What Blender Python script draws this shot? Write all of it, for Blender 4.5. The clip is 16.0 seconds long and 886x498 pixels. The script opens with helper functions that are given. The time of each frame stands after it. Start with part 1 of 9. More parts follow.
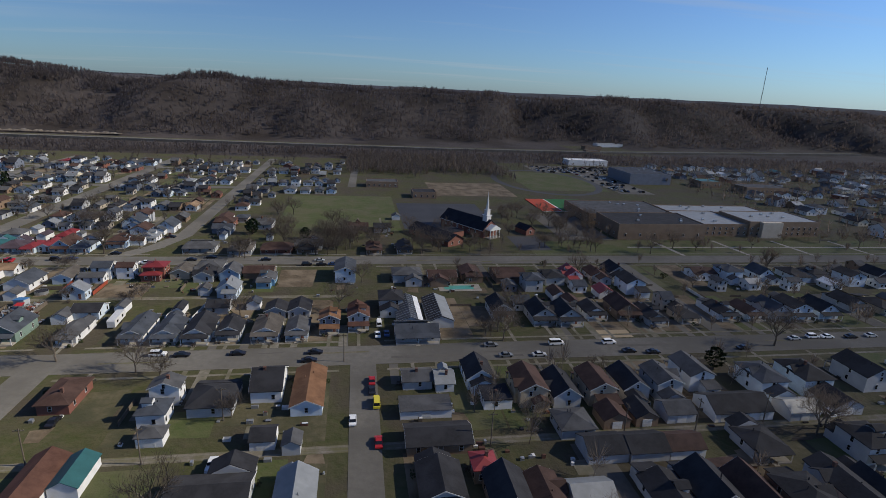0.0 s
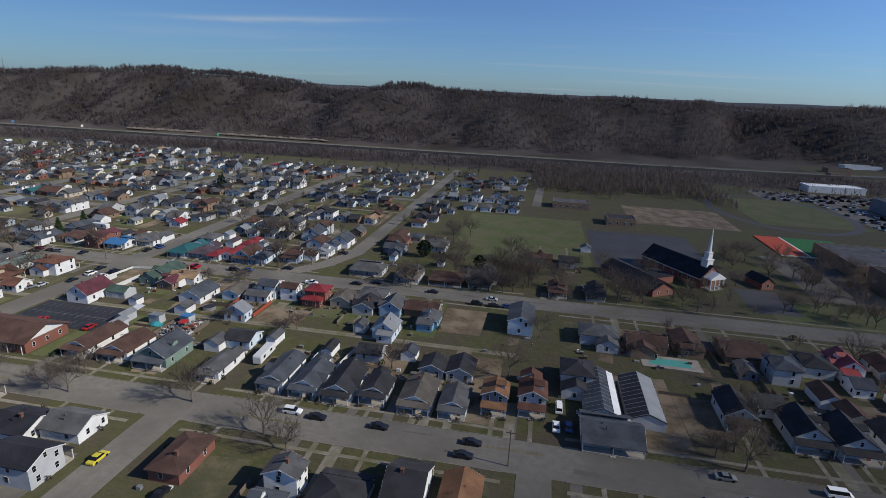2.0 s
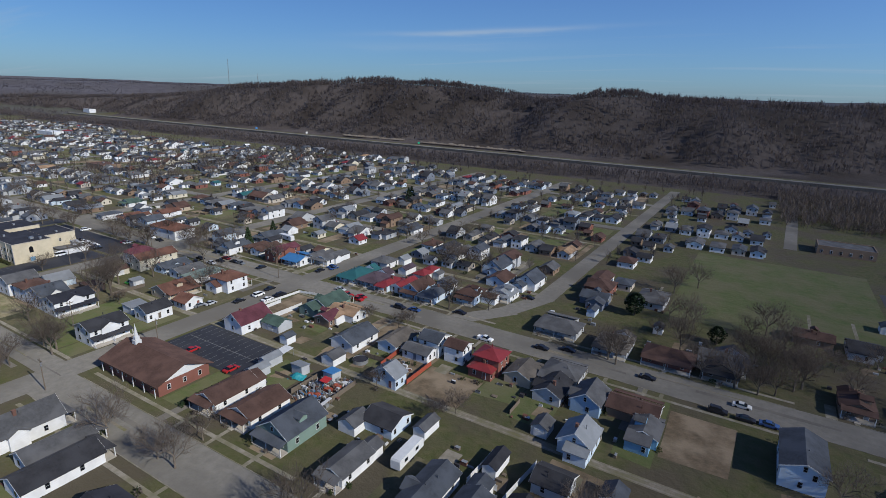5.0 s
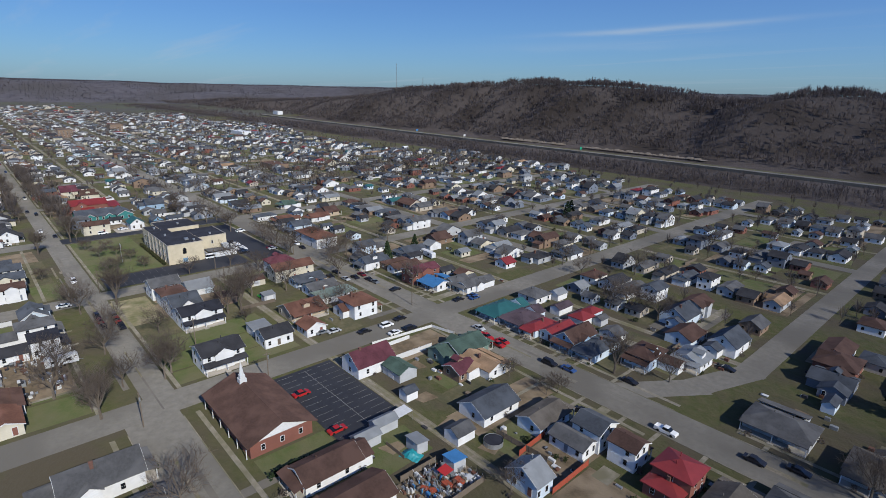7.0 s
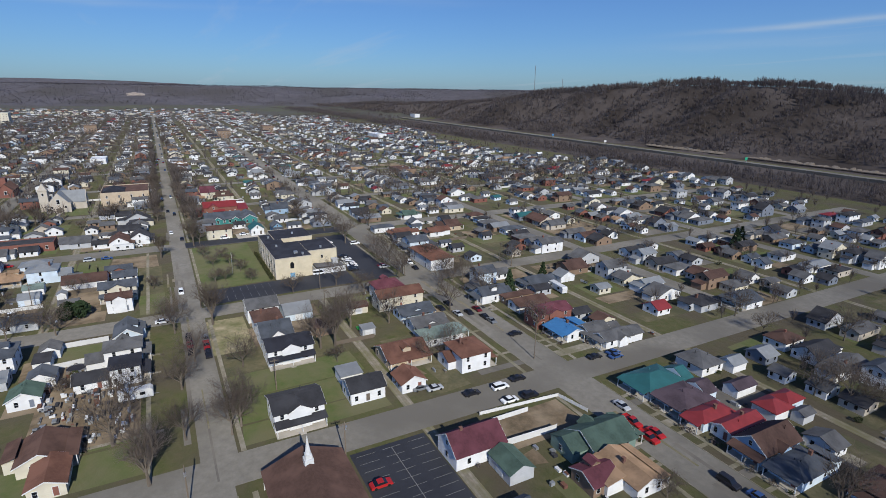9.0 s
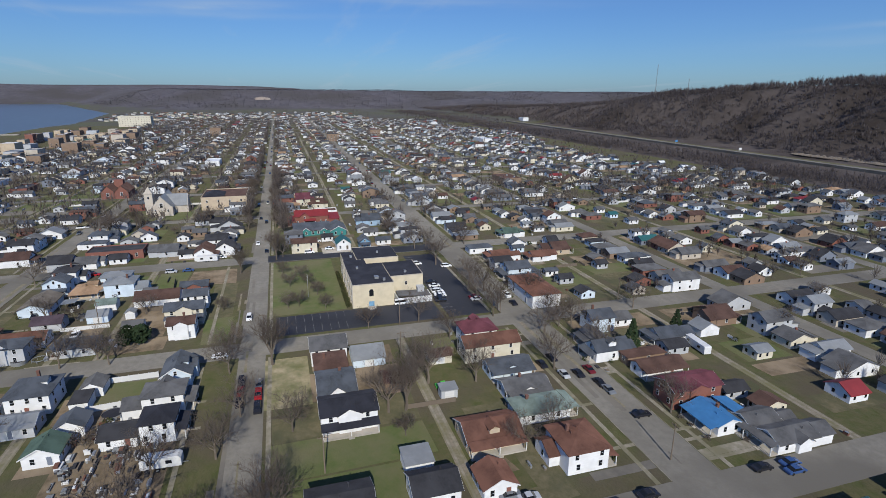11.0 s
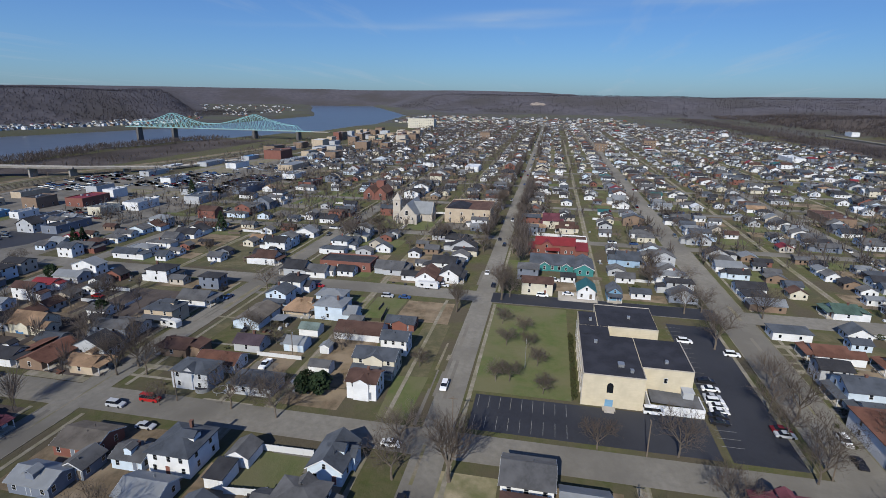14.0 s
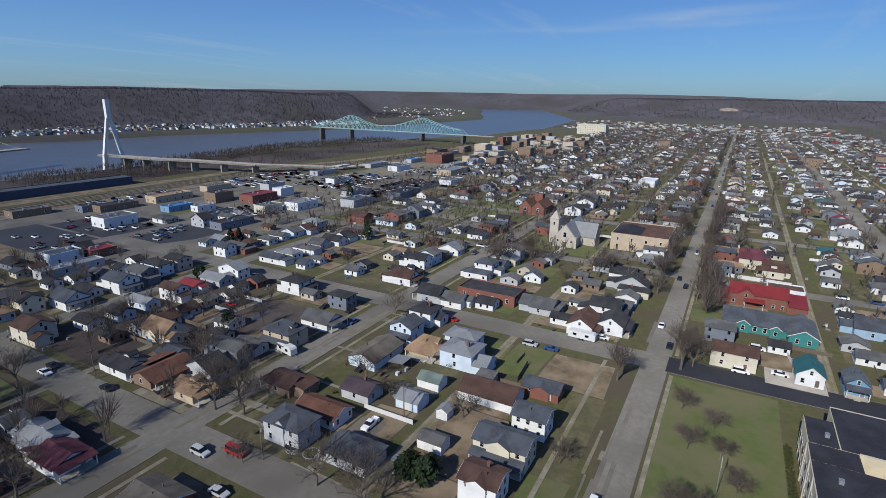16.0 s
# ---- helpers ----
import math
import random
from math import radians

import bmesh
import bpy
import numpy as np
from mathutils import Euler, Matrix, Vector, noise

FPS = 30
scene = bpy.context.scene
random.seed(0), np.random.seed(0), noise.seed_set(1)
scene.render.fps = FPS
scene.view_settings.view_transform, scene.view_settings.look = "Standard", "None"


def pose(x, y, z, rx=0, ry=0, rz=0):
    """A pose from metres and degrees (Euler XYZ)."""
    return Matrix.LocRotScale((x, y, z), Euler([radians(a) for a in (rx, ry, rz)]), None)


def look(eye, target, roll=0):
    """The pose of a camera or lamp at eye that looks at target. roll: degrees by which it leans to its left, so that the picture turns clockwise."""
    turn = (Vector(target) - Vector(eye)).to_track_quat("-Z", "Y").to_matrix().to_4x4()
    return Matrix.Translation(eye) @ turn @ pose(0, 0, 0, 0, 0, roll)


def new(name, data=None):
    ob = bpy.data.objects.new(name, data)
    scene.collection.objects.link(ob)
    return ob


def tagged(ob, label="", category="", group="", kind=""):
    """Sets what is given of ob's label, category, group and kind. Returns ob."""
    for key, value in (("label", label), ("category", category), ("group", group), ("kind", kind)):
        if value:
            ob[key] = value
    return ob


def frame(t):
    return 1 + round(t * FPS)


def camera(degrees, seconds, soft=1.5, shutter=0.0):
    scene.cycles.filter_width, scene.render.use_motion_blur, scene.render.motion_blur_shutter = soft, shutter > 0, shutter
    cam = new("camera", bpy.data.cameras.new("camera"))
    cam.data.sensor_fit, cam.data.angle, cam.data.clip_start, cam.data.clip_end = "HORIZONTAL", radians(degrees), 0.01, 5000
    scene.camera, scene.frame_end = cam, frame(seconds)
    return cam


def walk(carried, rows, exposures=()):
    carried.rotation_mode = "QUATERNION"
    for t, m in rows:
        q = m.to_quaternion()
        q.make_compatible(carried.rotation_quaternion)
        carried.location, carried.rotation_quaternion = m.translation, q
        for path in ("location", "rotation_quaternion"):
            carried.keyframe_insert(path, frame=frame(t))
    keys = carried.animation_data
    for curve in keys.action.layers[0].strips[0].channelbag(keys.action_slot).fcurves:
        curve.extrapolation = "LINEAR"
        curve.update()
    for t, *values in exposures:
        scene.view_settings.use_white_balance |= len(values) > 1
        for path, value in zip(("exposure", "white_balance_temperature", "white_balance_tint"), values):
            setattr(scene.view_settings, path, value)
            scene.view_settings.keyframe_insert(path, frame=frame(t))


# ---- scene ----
cam = camera(79.3, 16.0, soft=0.5)
METRES, EYE, TILT, LEAN, TURN = 314.0, 80.0, 0.0, 0.0, -9.6
ROWS = [
    (0.0, 0.0, 0.0, 0.0, 0.8, -16.62, -2.67),
    (0.5, -0.0044, 0.0383, -0.0005, 6.22, -16.67, -2.62),
    (1.0, -0.0121, 0.0774, -0.0012, 11.58, -16.63, -2.52),
    (1.5, -0.0216, 0.1124, -0.0016, 16.28, -16.57, -2.41),
    (2.0, -0.0315, 0.1417, -0.0019, 20.38, -16.52, -2.33),
    (2.5, -0.042, 0.1663, -0.0022, 23.5, -16.45, -2.27),
    (3.0, -0.0522, 0.1882, -0.0029, 26.56, -16.42, -2.16),
    (5.5, -0.1419, 0.3135, -0.0058, 45.11, -16.44, -1.57),
    (6.0, -0.1656, 0.3356, -0.0061, 49.4, -16.52, -1.44),
    (6.5, -0.1906, 0.3559, -0.0071, 53.96, -16.55, -1.33),
    (7.0, -0.2149, 0.374, -0.0076, 57.61, -16.6, -1.16),
    (7.5, -0.2413, 0.3908, -0.0082, 61.5, -16.6, -1.1),
    (8.0, -0.2683, 0.4065, -0.0086, 65.33, -16.62, -1.01),
    (8.5, -0.2951, 0.4204, -0.0089, 68.83, -16.59, -0.9),
    (9.0, -0.3234, 0.4334, -0.0092, 71.68, -16.55, -0.77),
    (11.5, -0.4707, 0.4732, -0.0113, 86.76, -16.28, -0.32),
    (12.0, -0.5011, 0.4768, -0.0112, 91.3, -16.21, -0.36),
    (12.5, -0.5325, 0.4771, -0.0114, 96.2, -16.17, -0.45),
    (13.0, -0.5623, 0.4758, -0.0112, 101.0, -16.13, -0.55),
    (13.5, -0.5935, 0.4726, -0.0111, 106.12, -16.08, -0.65),
    (14.0, -0.6246, 0.4664, -0.0115, 110.88, -16.02, -0.72),
    (14.5, -0.6547, 0.4577, -0.0115, 115.67, -16.0, -0.79),
    (15.0, -0.6825, 0.4475, -0.0112, 119.99, -15.97, -0.84),
    (15.5, -0.7102, 0.4338, -0.0115, 124.32, -15.92, -0.88),
    (16.0, -0.737, 0.4185, -0.0114, 128.38, -15.88, -0.89),
]
walk(cam, [(t, pose(0, 0, EYE, TILT, LEAN, TURN) @ pose(METRES * x, METRES * y, METRES * z, 90 + pitch, roll, yaw)) for t, x, y, z, yaw, pitch, roll in ROWS],
     exposures=[(0.0, -0.3, 6650, 10), (2.5, -0.3, 6230, 10), (5.5, -0.24, 6030, 10), (9.0, -0.12, 6100, 10), (16.0, -0.14, 6100, 10)])

# ---------- sky and sun ----------
SUN_AZ, SUN_EL = 97.5, 32.0
world = bpy.data.worlds.new("sky")
scene.world = world
world.use_nodes = True
wt = world.node_tree
sky = wt.nodes.new("ShaderNodeTexSky")
sky.sky_type, sky.sun_disc = "NISHITA", False
sky.sun_elevation, sky.sun_rotation = radians(SUN_EL), radians(SUN_AZ)
sky.air_density, sky.dust_density, sky.ozone_density = 1.0, 0.35, 4.0
tint = wt.nodes.new("ShaderNodeMixRGB")
tint.blend_type = "MULTIPLY"
tint.inputs[0].default_value = 1.0
tint.inputs[2].default_value = (0.57, 0.87, 1.29, 1)
wt.links.new(sky.outputs[0], tint.inputs[1])
# thin haze brightens the half of the sky that holds the sun
tc = wt.nodes.new("ShaderNodeTexCoord")
dot = wt.nodes.new("ShaderNodeVectorMath")
dot.operation = "DOT_PRODUCT"
dot.inputs[1].default_value = (math.sin(radians(SUN_AZ)), math.cos(radians(SUN_AZ)), 0)
wt.links.new(tc.outputs["Generated"], dot.inputs[0])
glow = wt.nodes.new("ShaderNodeMapRange")
glow.inputs[1].default_value, glow.inputs[2].default_value, glow.inputs[3].default_value, glow.inputs[4].default_value = -0.9, 0.6, 1.0, 1.75
wt.links.new(dot.outputs["Value"], glow.inputs[0])
haze = wt.nodes.new("ShaderNodeVectorMath")
haze.operation = "SCALE"
wt.links.new(tint.outputs[0], haze.inputs[0])
wt.links.new(glow.outputs[0], haze.inputs["Scale"])
veil = wt.nodes.new("ShaderNodeVectorMath")
veil.operation, veil.inputs[0].default_value = "MULTIPLY_ADD", (0.42, 0.36, 0.37)
wt.links.new(glow.outputs[0], veil.inputs[1])
wt.links.new(haze.outputs[0], veil.inputs[2])
# thin high cirrus, drawn out along the wind
sep = wt.nodes.new("ShaderNodeSeparateXYZ")
wt.links.new(tc.outputs["Generated"], sep.inputs[0])
up = wt.nodes.new("ShaderNodeMath")
up.operation, up.inputs[1].default_value = "ADD", 0.06
wt.links.new(sep.outputs["Z"], up.inputs[0])
com = wt.nodes.new("ShaderNodeCombineXYZ")
for i, ax in enumerate("XY"):
    dv = wt.nodes.new("ShaderNodeMath")
    dv.operation = "DIVIDE"
    wt.links.new(sep.outputs[ax], dv.inputs[0])
    wt.links.new(up.outputs[0], dv.inputs[1])
    wt.links.new(dv.outputs[0], com.inputs[i])
cm = wt.nodes.new("ShaderNodeMapping")
cm.inputs["Rotation"].default_value, cm.inputs["Scale"].default_value = (0, 0, 0.5), (0.09, 0.62, 1)
wt.links.new(com.outputs[0], cm.inputs[0])
cn = wt.nodes.new("ShaderNodeTexNoise")
cn.inputs["Scale"].default_value, cn.inputs["Detail"].default_value, cn.inputs["Roughness"].default_value = 1.6, 6, 0.6
wt.links.new(cm.outputs[0], cn.inputs["Vector"])
cr = wt.nodes.new("ShaderNodeValToRGB")
cr.color_ramp.elements[0].position, cr.color_ramp.elements[1].position = 0.56, 0.86
cr.color_ramp.elements[1].color = (0.55, 0.55, 0.55, 1)
wt.links.new(cn.outputs[0], cr.inputs[0])
cl = wt.nodes.new("ShaderNodeMixRGB")
cl.inputs[2].default_value = (7.5, 8.5, 9.5, 1)
wt.links.new(cr.outputs[0], cl.inputs[0])
wt.links.new(veil.outputs[0], cl.inputs[1])


def wmath(op, a, b=None):
    """A math node of the sky; a and b are sockets or numbers."""
    n_ = wt.nodes.new("ShaderNodeMath")
    n_.operation = op
    for i_, v_ in enumerate((a, b)):
        if v_ is None:
            continue
        if isinstance(v_, (int, float)):
            n_.inputs[i_].default_value = v_
        else:
            wt.links.new(v_, n_.inputs[i_])
    return n_.outputs[0]


# two longer streaks of cirrus: bearing and height of the middle, half length, half width, slope, density
bearing = wmath("MULTIPLY", wmath("ARCTAN2", sep.outputs["X"], sep.outputs["Y"]), 57.2958)
height = wmath("MULTIPLY", wmath("ARCSINE", sep.outputs["Z"]), 57.2958)
wn = wt.nodes.new("ShaderNodeTexNoise")
wn.inputs["Scale"].default_value, wn.inputs["Detail"].default_value = 9.0, 5
wm = wt.nodes.new("ShaderNodeMapping")
wm.inputs["Scale"].default_value = (1, 1, 7)
wt.links.new(tc.outputs["Generated"], wm.inputs[0])
wt.links.new(wm.outputs[0], wn.inputs["Vector"])
last = cl.outputs[0]
for az_, el_, hl, hw_, sl, dens in ((-27.0, 5.85, 9.5, 0.28, 0.052, 0.5), (-33.0, 4.4, 12.0, 0.5, 0.03, 0.12), (-95.0, 7.5, 6.0, 0.45, 0.055, 0.45), (-101.0, 6.6, 17.0, 0.3, 0.02, 0.18), (-75.0, 8.6, 12.0, 0.5, -0.03, 0.2)):
    u_ = wmath("SUBTRACT", bearing, az_)
    v_ = wmath("SUBTRACT", wmath("SUBTRACT", height, el_), wmath("MULTIPLY", u_, sl))
    v_ = wmath("ADD", v_, wmath("MULTIPLY", wmath("SUBTRACT", wn.outputs[0], 0.5), hw_ * 2.0))
    g_ = wmath("ADD", wmath("POWER", wmath("ABSOLUTE", wmath("DIVIDE", u_, hl)), 2.0), wmath("POWER", wmath("ABSOLUTE", wmath("DIVIDE", v_, hw_)), 2.0))
    k_ = wmath("MULTIPLY", wmath("EXPONENT", wmath("MULTIPLY", g_, -1.0)), wmath("MULTIPLY", wn.outputs[0], dens * 1.9))
    st_ = wt.nodes.new("ShaderNodeMixRGB")
    st_.inputs[2].default_value = (7.5, 8.8, 10.0, 1)
    wt.links.new(k_, st_.inputs[0])
    wt.links.new(last, st_.inputs[1])
    last = st_.outputs[0]
wt.links.new(last, wt.nodes["Background"].inputs[0])
wt.nodes["Background"].inputs[1].default_value = 0.065
sun = bpy.data.lights.new("sun", "SUN")
sun.energy, sun.angle, sun.color = 4.9, radians(0.5), (1.0, 0.92, 0.77)
sun_ob = new("sun", sun)
a, e = radians(SUN_AZ), radians(SUN_EL)
sun_ob.matrix_world = look((math.sin(a) * math.cos(e) * 500, math.cos(a) * math.cos(e) * 500, math.sin(e) * 500), (0, 0, 0))

rnd = random.Random(7)


# ---------- materials ----------
MATS = {}


def mat(name, c1, c2=None, rough=0.85, scale=1.0, bump=0.15, metal=0.0, per_object=0.0, c3=None, scale3=0.05, island=0.0, stretch=(1, 1, 1)):
    """Two tones mixed by fine noise, a third by broad noise, with relief from the fine noise."""
    if name in MATS:
        return MATS[name]
    m = bpy.data.materials.new(name)
    m.use_nodes = True
    nt = m.node_tree
    N, L = nt.nodes, nt.links
    bs = N["Principled BSDF"]
    c2 = c2 or tuple(v * 0.8 for v in c1)
    co = N.new("ShaderNodeTexCoord")
    geo = N.new("ShaderNodeNewGeometry")
    mp = N.new("ShaderNodeMapping")
    mp.inputs["Scale"].default_value = stretch
    L.new(geo.outputs["Position"], mp.inputs[0])
    n1 = N.new("ShaderNodeTexNoise")
    n1.inputs["Scale"].default_value, n1.inputs["Detail"].default_value, n1.inputs["Roughness"].default_value = scale, 4, 0.65
    L.new(mp.outputs[0], n1.inputs["Vector"])
    r1 = N.new("ShaderNodeValToRGB")
    r1.color_ramp.elements[0].position, r1.color_ramp.elements[1].position = 0.35, 0.65
    r1.color_ramp.elements[0].color, r1.color_ramp.elements[1].color = (*c1, 1), (*c2, 1)
    L.new(n1.outputs[0], r1.inputs[0])
    out = r1.outputs[0]
    n2 = N.new("ShaderNodeTexNoise")
    n2.inputs["Scale"].default_value, n2.inputs["Detail"].default_value = scale3, 3
    L.new(geo.outputs["Position"], n2.inputs["Vector"])
    r2 = N.new("ShaderNodeValToRGB")
    r2.color_ramp.elements[0].position, r2.color_ramp.elements[1].position = 0.42, 0.62
    L.new(n2.outputs[0], r2.inputs[0])
    mx = N.new("ShaderNodeMixRGB")
    mx.inputs[2].default_value = (*(c3 or tuple(v * 0.82 for v in c1)), 1)
    L.new(r2.outputs[0], mx.inputs[0])
    L.new(out, mx.inputs[1])
    out = mx.outputs[0]
    if per_object or island:
        hs = N.new("ShaderNodeHueSaturation")
        oi = N.new("ShaderNodeObjectInfo")
        mr = N.new("ShaderNodeMapRange")
        k = per_object or island
        mr.inputs[3].default_value, mr.inputs[4].default_value = 1 - k, 1 + k
        L.new(oi.outputs["Random"] if per_object else geo.outputs["Random Per Island"], mr.inputs[0])
        L.new(mr.outputs[0], hs.inputs["Value"])
        L.new(out, hs.inputs["Color"])
        out = hs.outputs[0]
    L.new(out, bs.inputs["Base Color"])
    bs.inputs["Specular IOR Level"].default_value = 0.18 if rough >= 0.85 else 0.5
    bs.inputs["Roughness"].default_value, bs.inputs["Metallic"].default_value = rough, metal
    bs.inputs["Diffuse Roughness"].default_value = 1.0 if rough >= 0.85 else 0.2
    if bump:
        b = N.new("ShaderNodeBump")
        b.inputs["Strength"].default_value, b.inputs["Distance"].default_value = bump, 0.3 / max(scale, 0.1)
        L.new(n1.outputs[0], b.inputs["Height"])
        L.new(b.outputs[0], bs.inputs["Normal"])
    MATS[name] = m
    return m


GRASS = mat("winter_grass", (0.054, 0.061, 0.022), (0.08, 0.074, 0.038), 0.95, 0.35, 0.6, c3=(0.068, 0.058, 0.04), scale3=0.05)
LAWN = mat("green_lawn", (0.064, 0.084, 0.028), (0.09, 0.096, 0.043), 0.95, 0.3, 0.4, c3=(0.1, 0.097, 0.052), scale3=0.07)
STRAW = mat("dry_straw_grass", (0.115, 0.1, 0.062), (0.072, 0.068, 0.036), 0.95, 0.5, 0.4, c3=(0.06, 0.06, 0.034), scale3=0.1)
DIRT = mat("worn_dirt_yard", (0.14, 0.105, 0.07), (0.085, 0.068, 0.045), 0.95, 0.5, 0.4, c3=(0.19, 0.15, 0.105), scale3=0.12)
SAND = mat("pale_fill_dirt", (0.42, 0.33, 0.21), (0.33, 0.26, 0.16), 0.95, 0.5, 0.4, c3=(0.36, 0.28, 0.18), scale3=0.1)
# hill ground far off: distance haze is mixed into its violet-grey
HAZELITTER = mat("hazed_hill_ground", (0.082, 0.076, 0.084), (0.056, 0.052, 0.06), 0.95, 0.03, 0.3, c3=(0.055, 0.05, 0.05), scale3=0.0035)
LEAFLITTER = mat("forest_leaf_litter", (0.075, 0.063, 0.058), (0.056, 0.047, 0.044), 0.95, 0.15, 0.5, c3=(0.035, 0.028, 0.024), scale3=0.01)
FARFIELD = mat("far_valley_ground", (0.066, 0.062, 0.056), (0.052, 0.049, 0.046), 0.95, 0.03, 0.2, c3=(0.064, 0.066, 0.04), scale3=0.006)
ASPHALT = mat("street_asphalt", (0.166, 0.156, 0.138), (0.132, 0.124, 0.109), 0.9, 0.5, 0.15, c3=(0.108, 0.101, 0.089), scale3=0.035)
BLACKTOP = mat("fresh_blacktop", (0.028, 0.029, 0.035), (0.022, 0.023, 0.028), 0.8, 0.8, 0.1, c3=(0.035, 0.036, 0.042))
DRIVE = mat("street_dark_wear", (0.115, 0.107, 0.094), (0.09, 0.084, 0.076), 0.9, 0.5, 0.1, c3=(0.14, 0.128, 0.11), scale3=0.06)
GRAVEL = mat("alley_gravel", (0.185, 0.162, 0.13), (0.13, 0.115, 0.088), 0.95, 1.2, 0.4, c3=(0.12, 0.112, 0.06), scale3=0.15)
CONCRETE = mat("pavement_concrete", (0.30, 0.275, 0.235), (0.22, 0.205, 0.17), 0.9, 0.8, 0.1, c3=(0.34, 0.31, 0.27), scale3=0.2)
SIDEWALK = mat("old_sidewalk_concrete", (0.22, 0.2, 0.165), (0.15, 0.138, 0.108), 0.9, 0.6, 0.1, c3=(0.13, 0.12, 0.08), scale3=0.15)
PAINT = mat("line_paint", (0.7, 0.7, 0.66), None, 0.8, 2.0, 0.0)
WATER = mat("river_water", (0.085, 0.083, 0.082), (0.095, 0.092, 0.09), 0.3, 0.02, 0.03)
GLASS = mat("window_glass", (0.012, 0.014, 0.018), None, 0.08, 1.0, 0.0)
TRIM = mat("white_trim", (0.64, 0.64, 0.625), (0.55, 0.55, 0.54), 0.6, 1.5, 0.05)
WOODGREY = mat("weathered_wood", (0.16, 0.13, 0.10), (0.11, 0.09, 0.07), 0.9, 1.5, 0.2)
METAL = mat("galvanised_metal", (0.45, 0.46, 0.47), None, 0.4, 1.0, 0.05, metal=0.6)
BARK = mat("tree_bark", (0.15, 0.125, 0.10), (0.10, 0.083, 0.065), 0.95, 1.5, 0.3, per_object=0.25)
TWIG = mat("bare_twigs", (0.165, 0.134, 0.11), (0.12, 0.096, 0.079), 0.95, 0.6, 0.0, per_object=0.25)
PINE = mat("evergreen_needles", (0.026, 0.042, 0.018), (0.018, 0.03, 0.014), 0.9, 1.2, 0.3, per_object=0.2)
BUSHM = mat("bush_leaves", (0.045, 0.06, 0.022), (0.06, 0.05, 0.025), 0.9, 1.2, 0.3, per_object=0.3)
# far twigs greyed and blued, so the base colour carries distance haze
HAZETREE = mat("hazed_bare_woods", (0.12, 0.11, 0.122), (0.08, 0.073, 0.084), 0.95, 0.02, 0.0, island=0.2, c3=(0.068, 0.06, 0.064), scale3=0.0035)
# brown twigs, lightened in colour for the haze over the ridge
HILLTREE = mat("hill_forest_twigs", (0.165, 0.138, 0.126), (0.118, 0.099, 0.095), 0.95, 0.02, 0.0, island=0.14, c3=(0.105, 0.09, 0.09), scale3=0.008)



def twiggy(m, share=0.5):
    """Let light through a crown of fine twigs."""
    nt = m.node_tree
    bs, out = nt.nodes["Principled BSDF"], nt.nodes["Material Output"]
    tr, mx = nt.nodes.new("ShaderNodeBsdfTranslucent"), nt.nodes.new("ShaderNodeMixShader")
    nt.links.new(bs.inputs["Base Color"].links[0].from_socket, tr.inputs[0])
    mx.inputs[0].default_value = share
    nt.links.new(bs.outputs[0], mx.inputs[1])
    nt.links.new(tr.outputs[0], mx.inputs[2])
    nt.links.new(mx.outputs[0], out.inputs[0])
    return m


for m in (HILLTREE, HAZETREE, TWIG):
    twiggy(m, 0.45)

WALLC = {"white": (0.7, 0.7, 0.69), "cream": (0.58, 0.535, 0.42), "grey": (0.42, 0.43, 0.44), "tan": (0.47, 0.38, 0.27), "blue": (0.30, 0.42, 0.55),
         "paleblue": (0.55, 0.63, 0.70), "brick": (0.2, 0.078, 0.055), "brown": (0.22, 0.15, 0.10), "green": (0.17, 0.24, 0.20), "yellow": (0.68, 0.55, 0.32),
         "teal": (0.04, 0.20, 0.19), "sky": (0.16, 0.31, 0.45), "stone": (0.46, 0.41, 0.34), "paleyellow": (0.56, 0.49, 0.35), "navy": (0.05, 0.065, 0.11), "slate": (0.16, 0.18, 0.22)}
ROOFC = {"dark": (0.034, 0.034, 0.038), "grey": (0.085, 0.085, 0.088), "light": (0.23, 0.24, 0.245), "brown": (0.072, 0.043, 0.035), "red": (0.23, 0.03, 0.03),
         "teal": (0.03, 0.12, 0.12), "rust": (0.11, 0.055, 0.04), "blue": (0.06, 0.2, 0.42), "green": (0.055, 0.085, 0.07), "maroon": (0.10, 0.035, 0.045),
         "black": (0.022, 0.023, 0.03), "tanr": (0.24, 0.16, 0.10), "white": (0.72, 0.73, 0.73), "slate": (0.06, 0.067, 0.08), "orange": (0.19, 0.10, 0.055),
         "sage": (0.13, 0.165, 0.15), "plum": (0.065, 0.048, 0.058), "tobacco": (0.1, 0.088, 0.076)}


def wall_mat(c):
    v = WALLC[c]
    return mat("siding_" + c, v, tuple(x * 0.9 for x in v), 0.75, 1.2, 0.1, c3=tuple(x * 0.84 for x in v), scale3=0.35, stretch=(0.3, 0.3, 6))


def roof_mat(c):
    v = ROOFC[c]
    if c in ("red", "teal", "light", "white", "blue"):
        return mat("roofing_" + c, v, tuple(x * 0.85 for x in v), 0.55, 0.8, 0.1, c3=tuple(x * 0.8 for x in v), scale3=0.3)
    return mat("shingles_" + c, v, tuple(x * 0.78 for x in v), 0.9, 1.6, 0.25, c3=tuple(min(1, x * 1.25) for x in v), scale3=0.25)


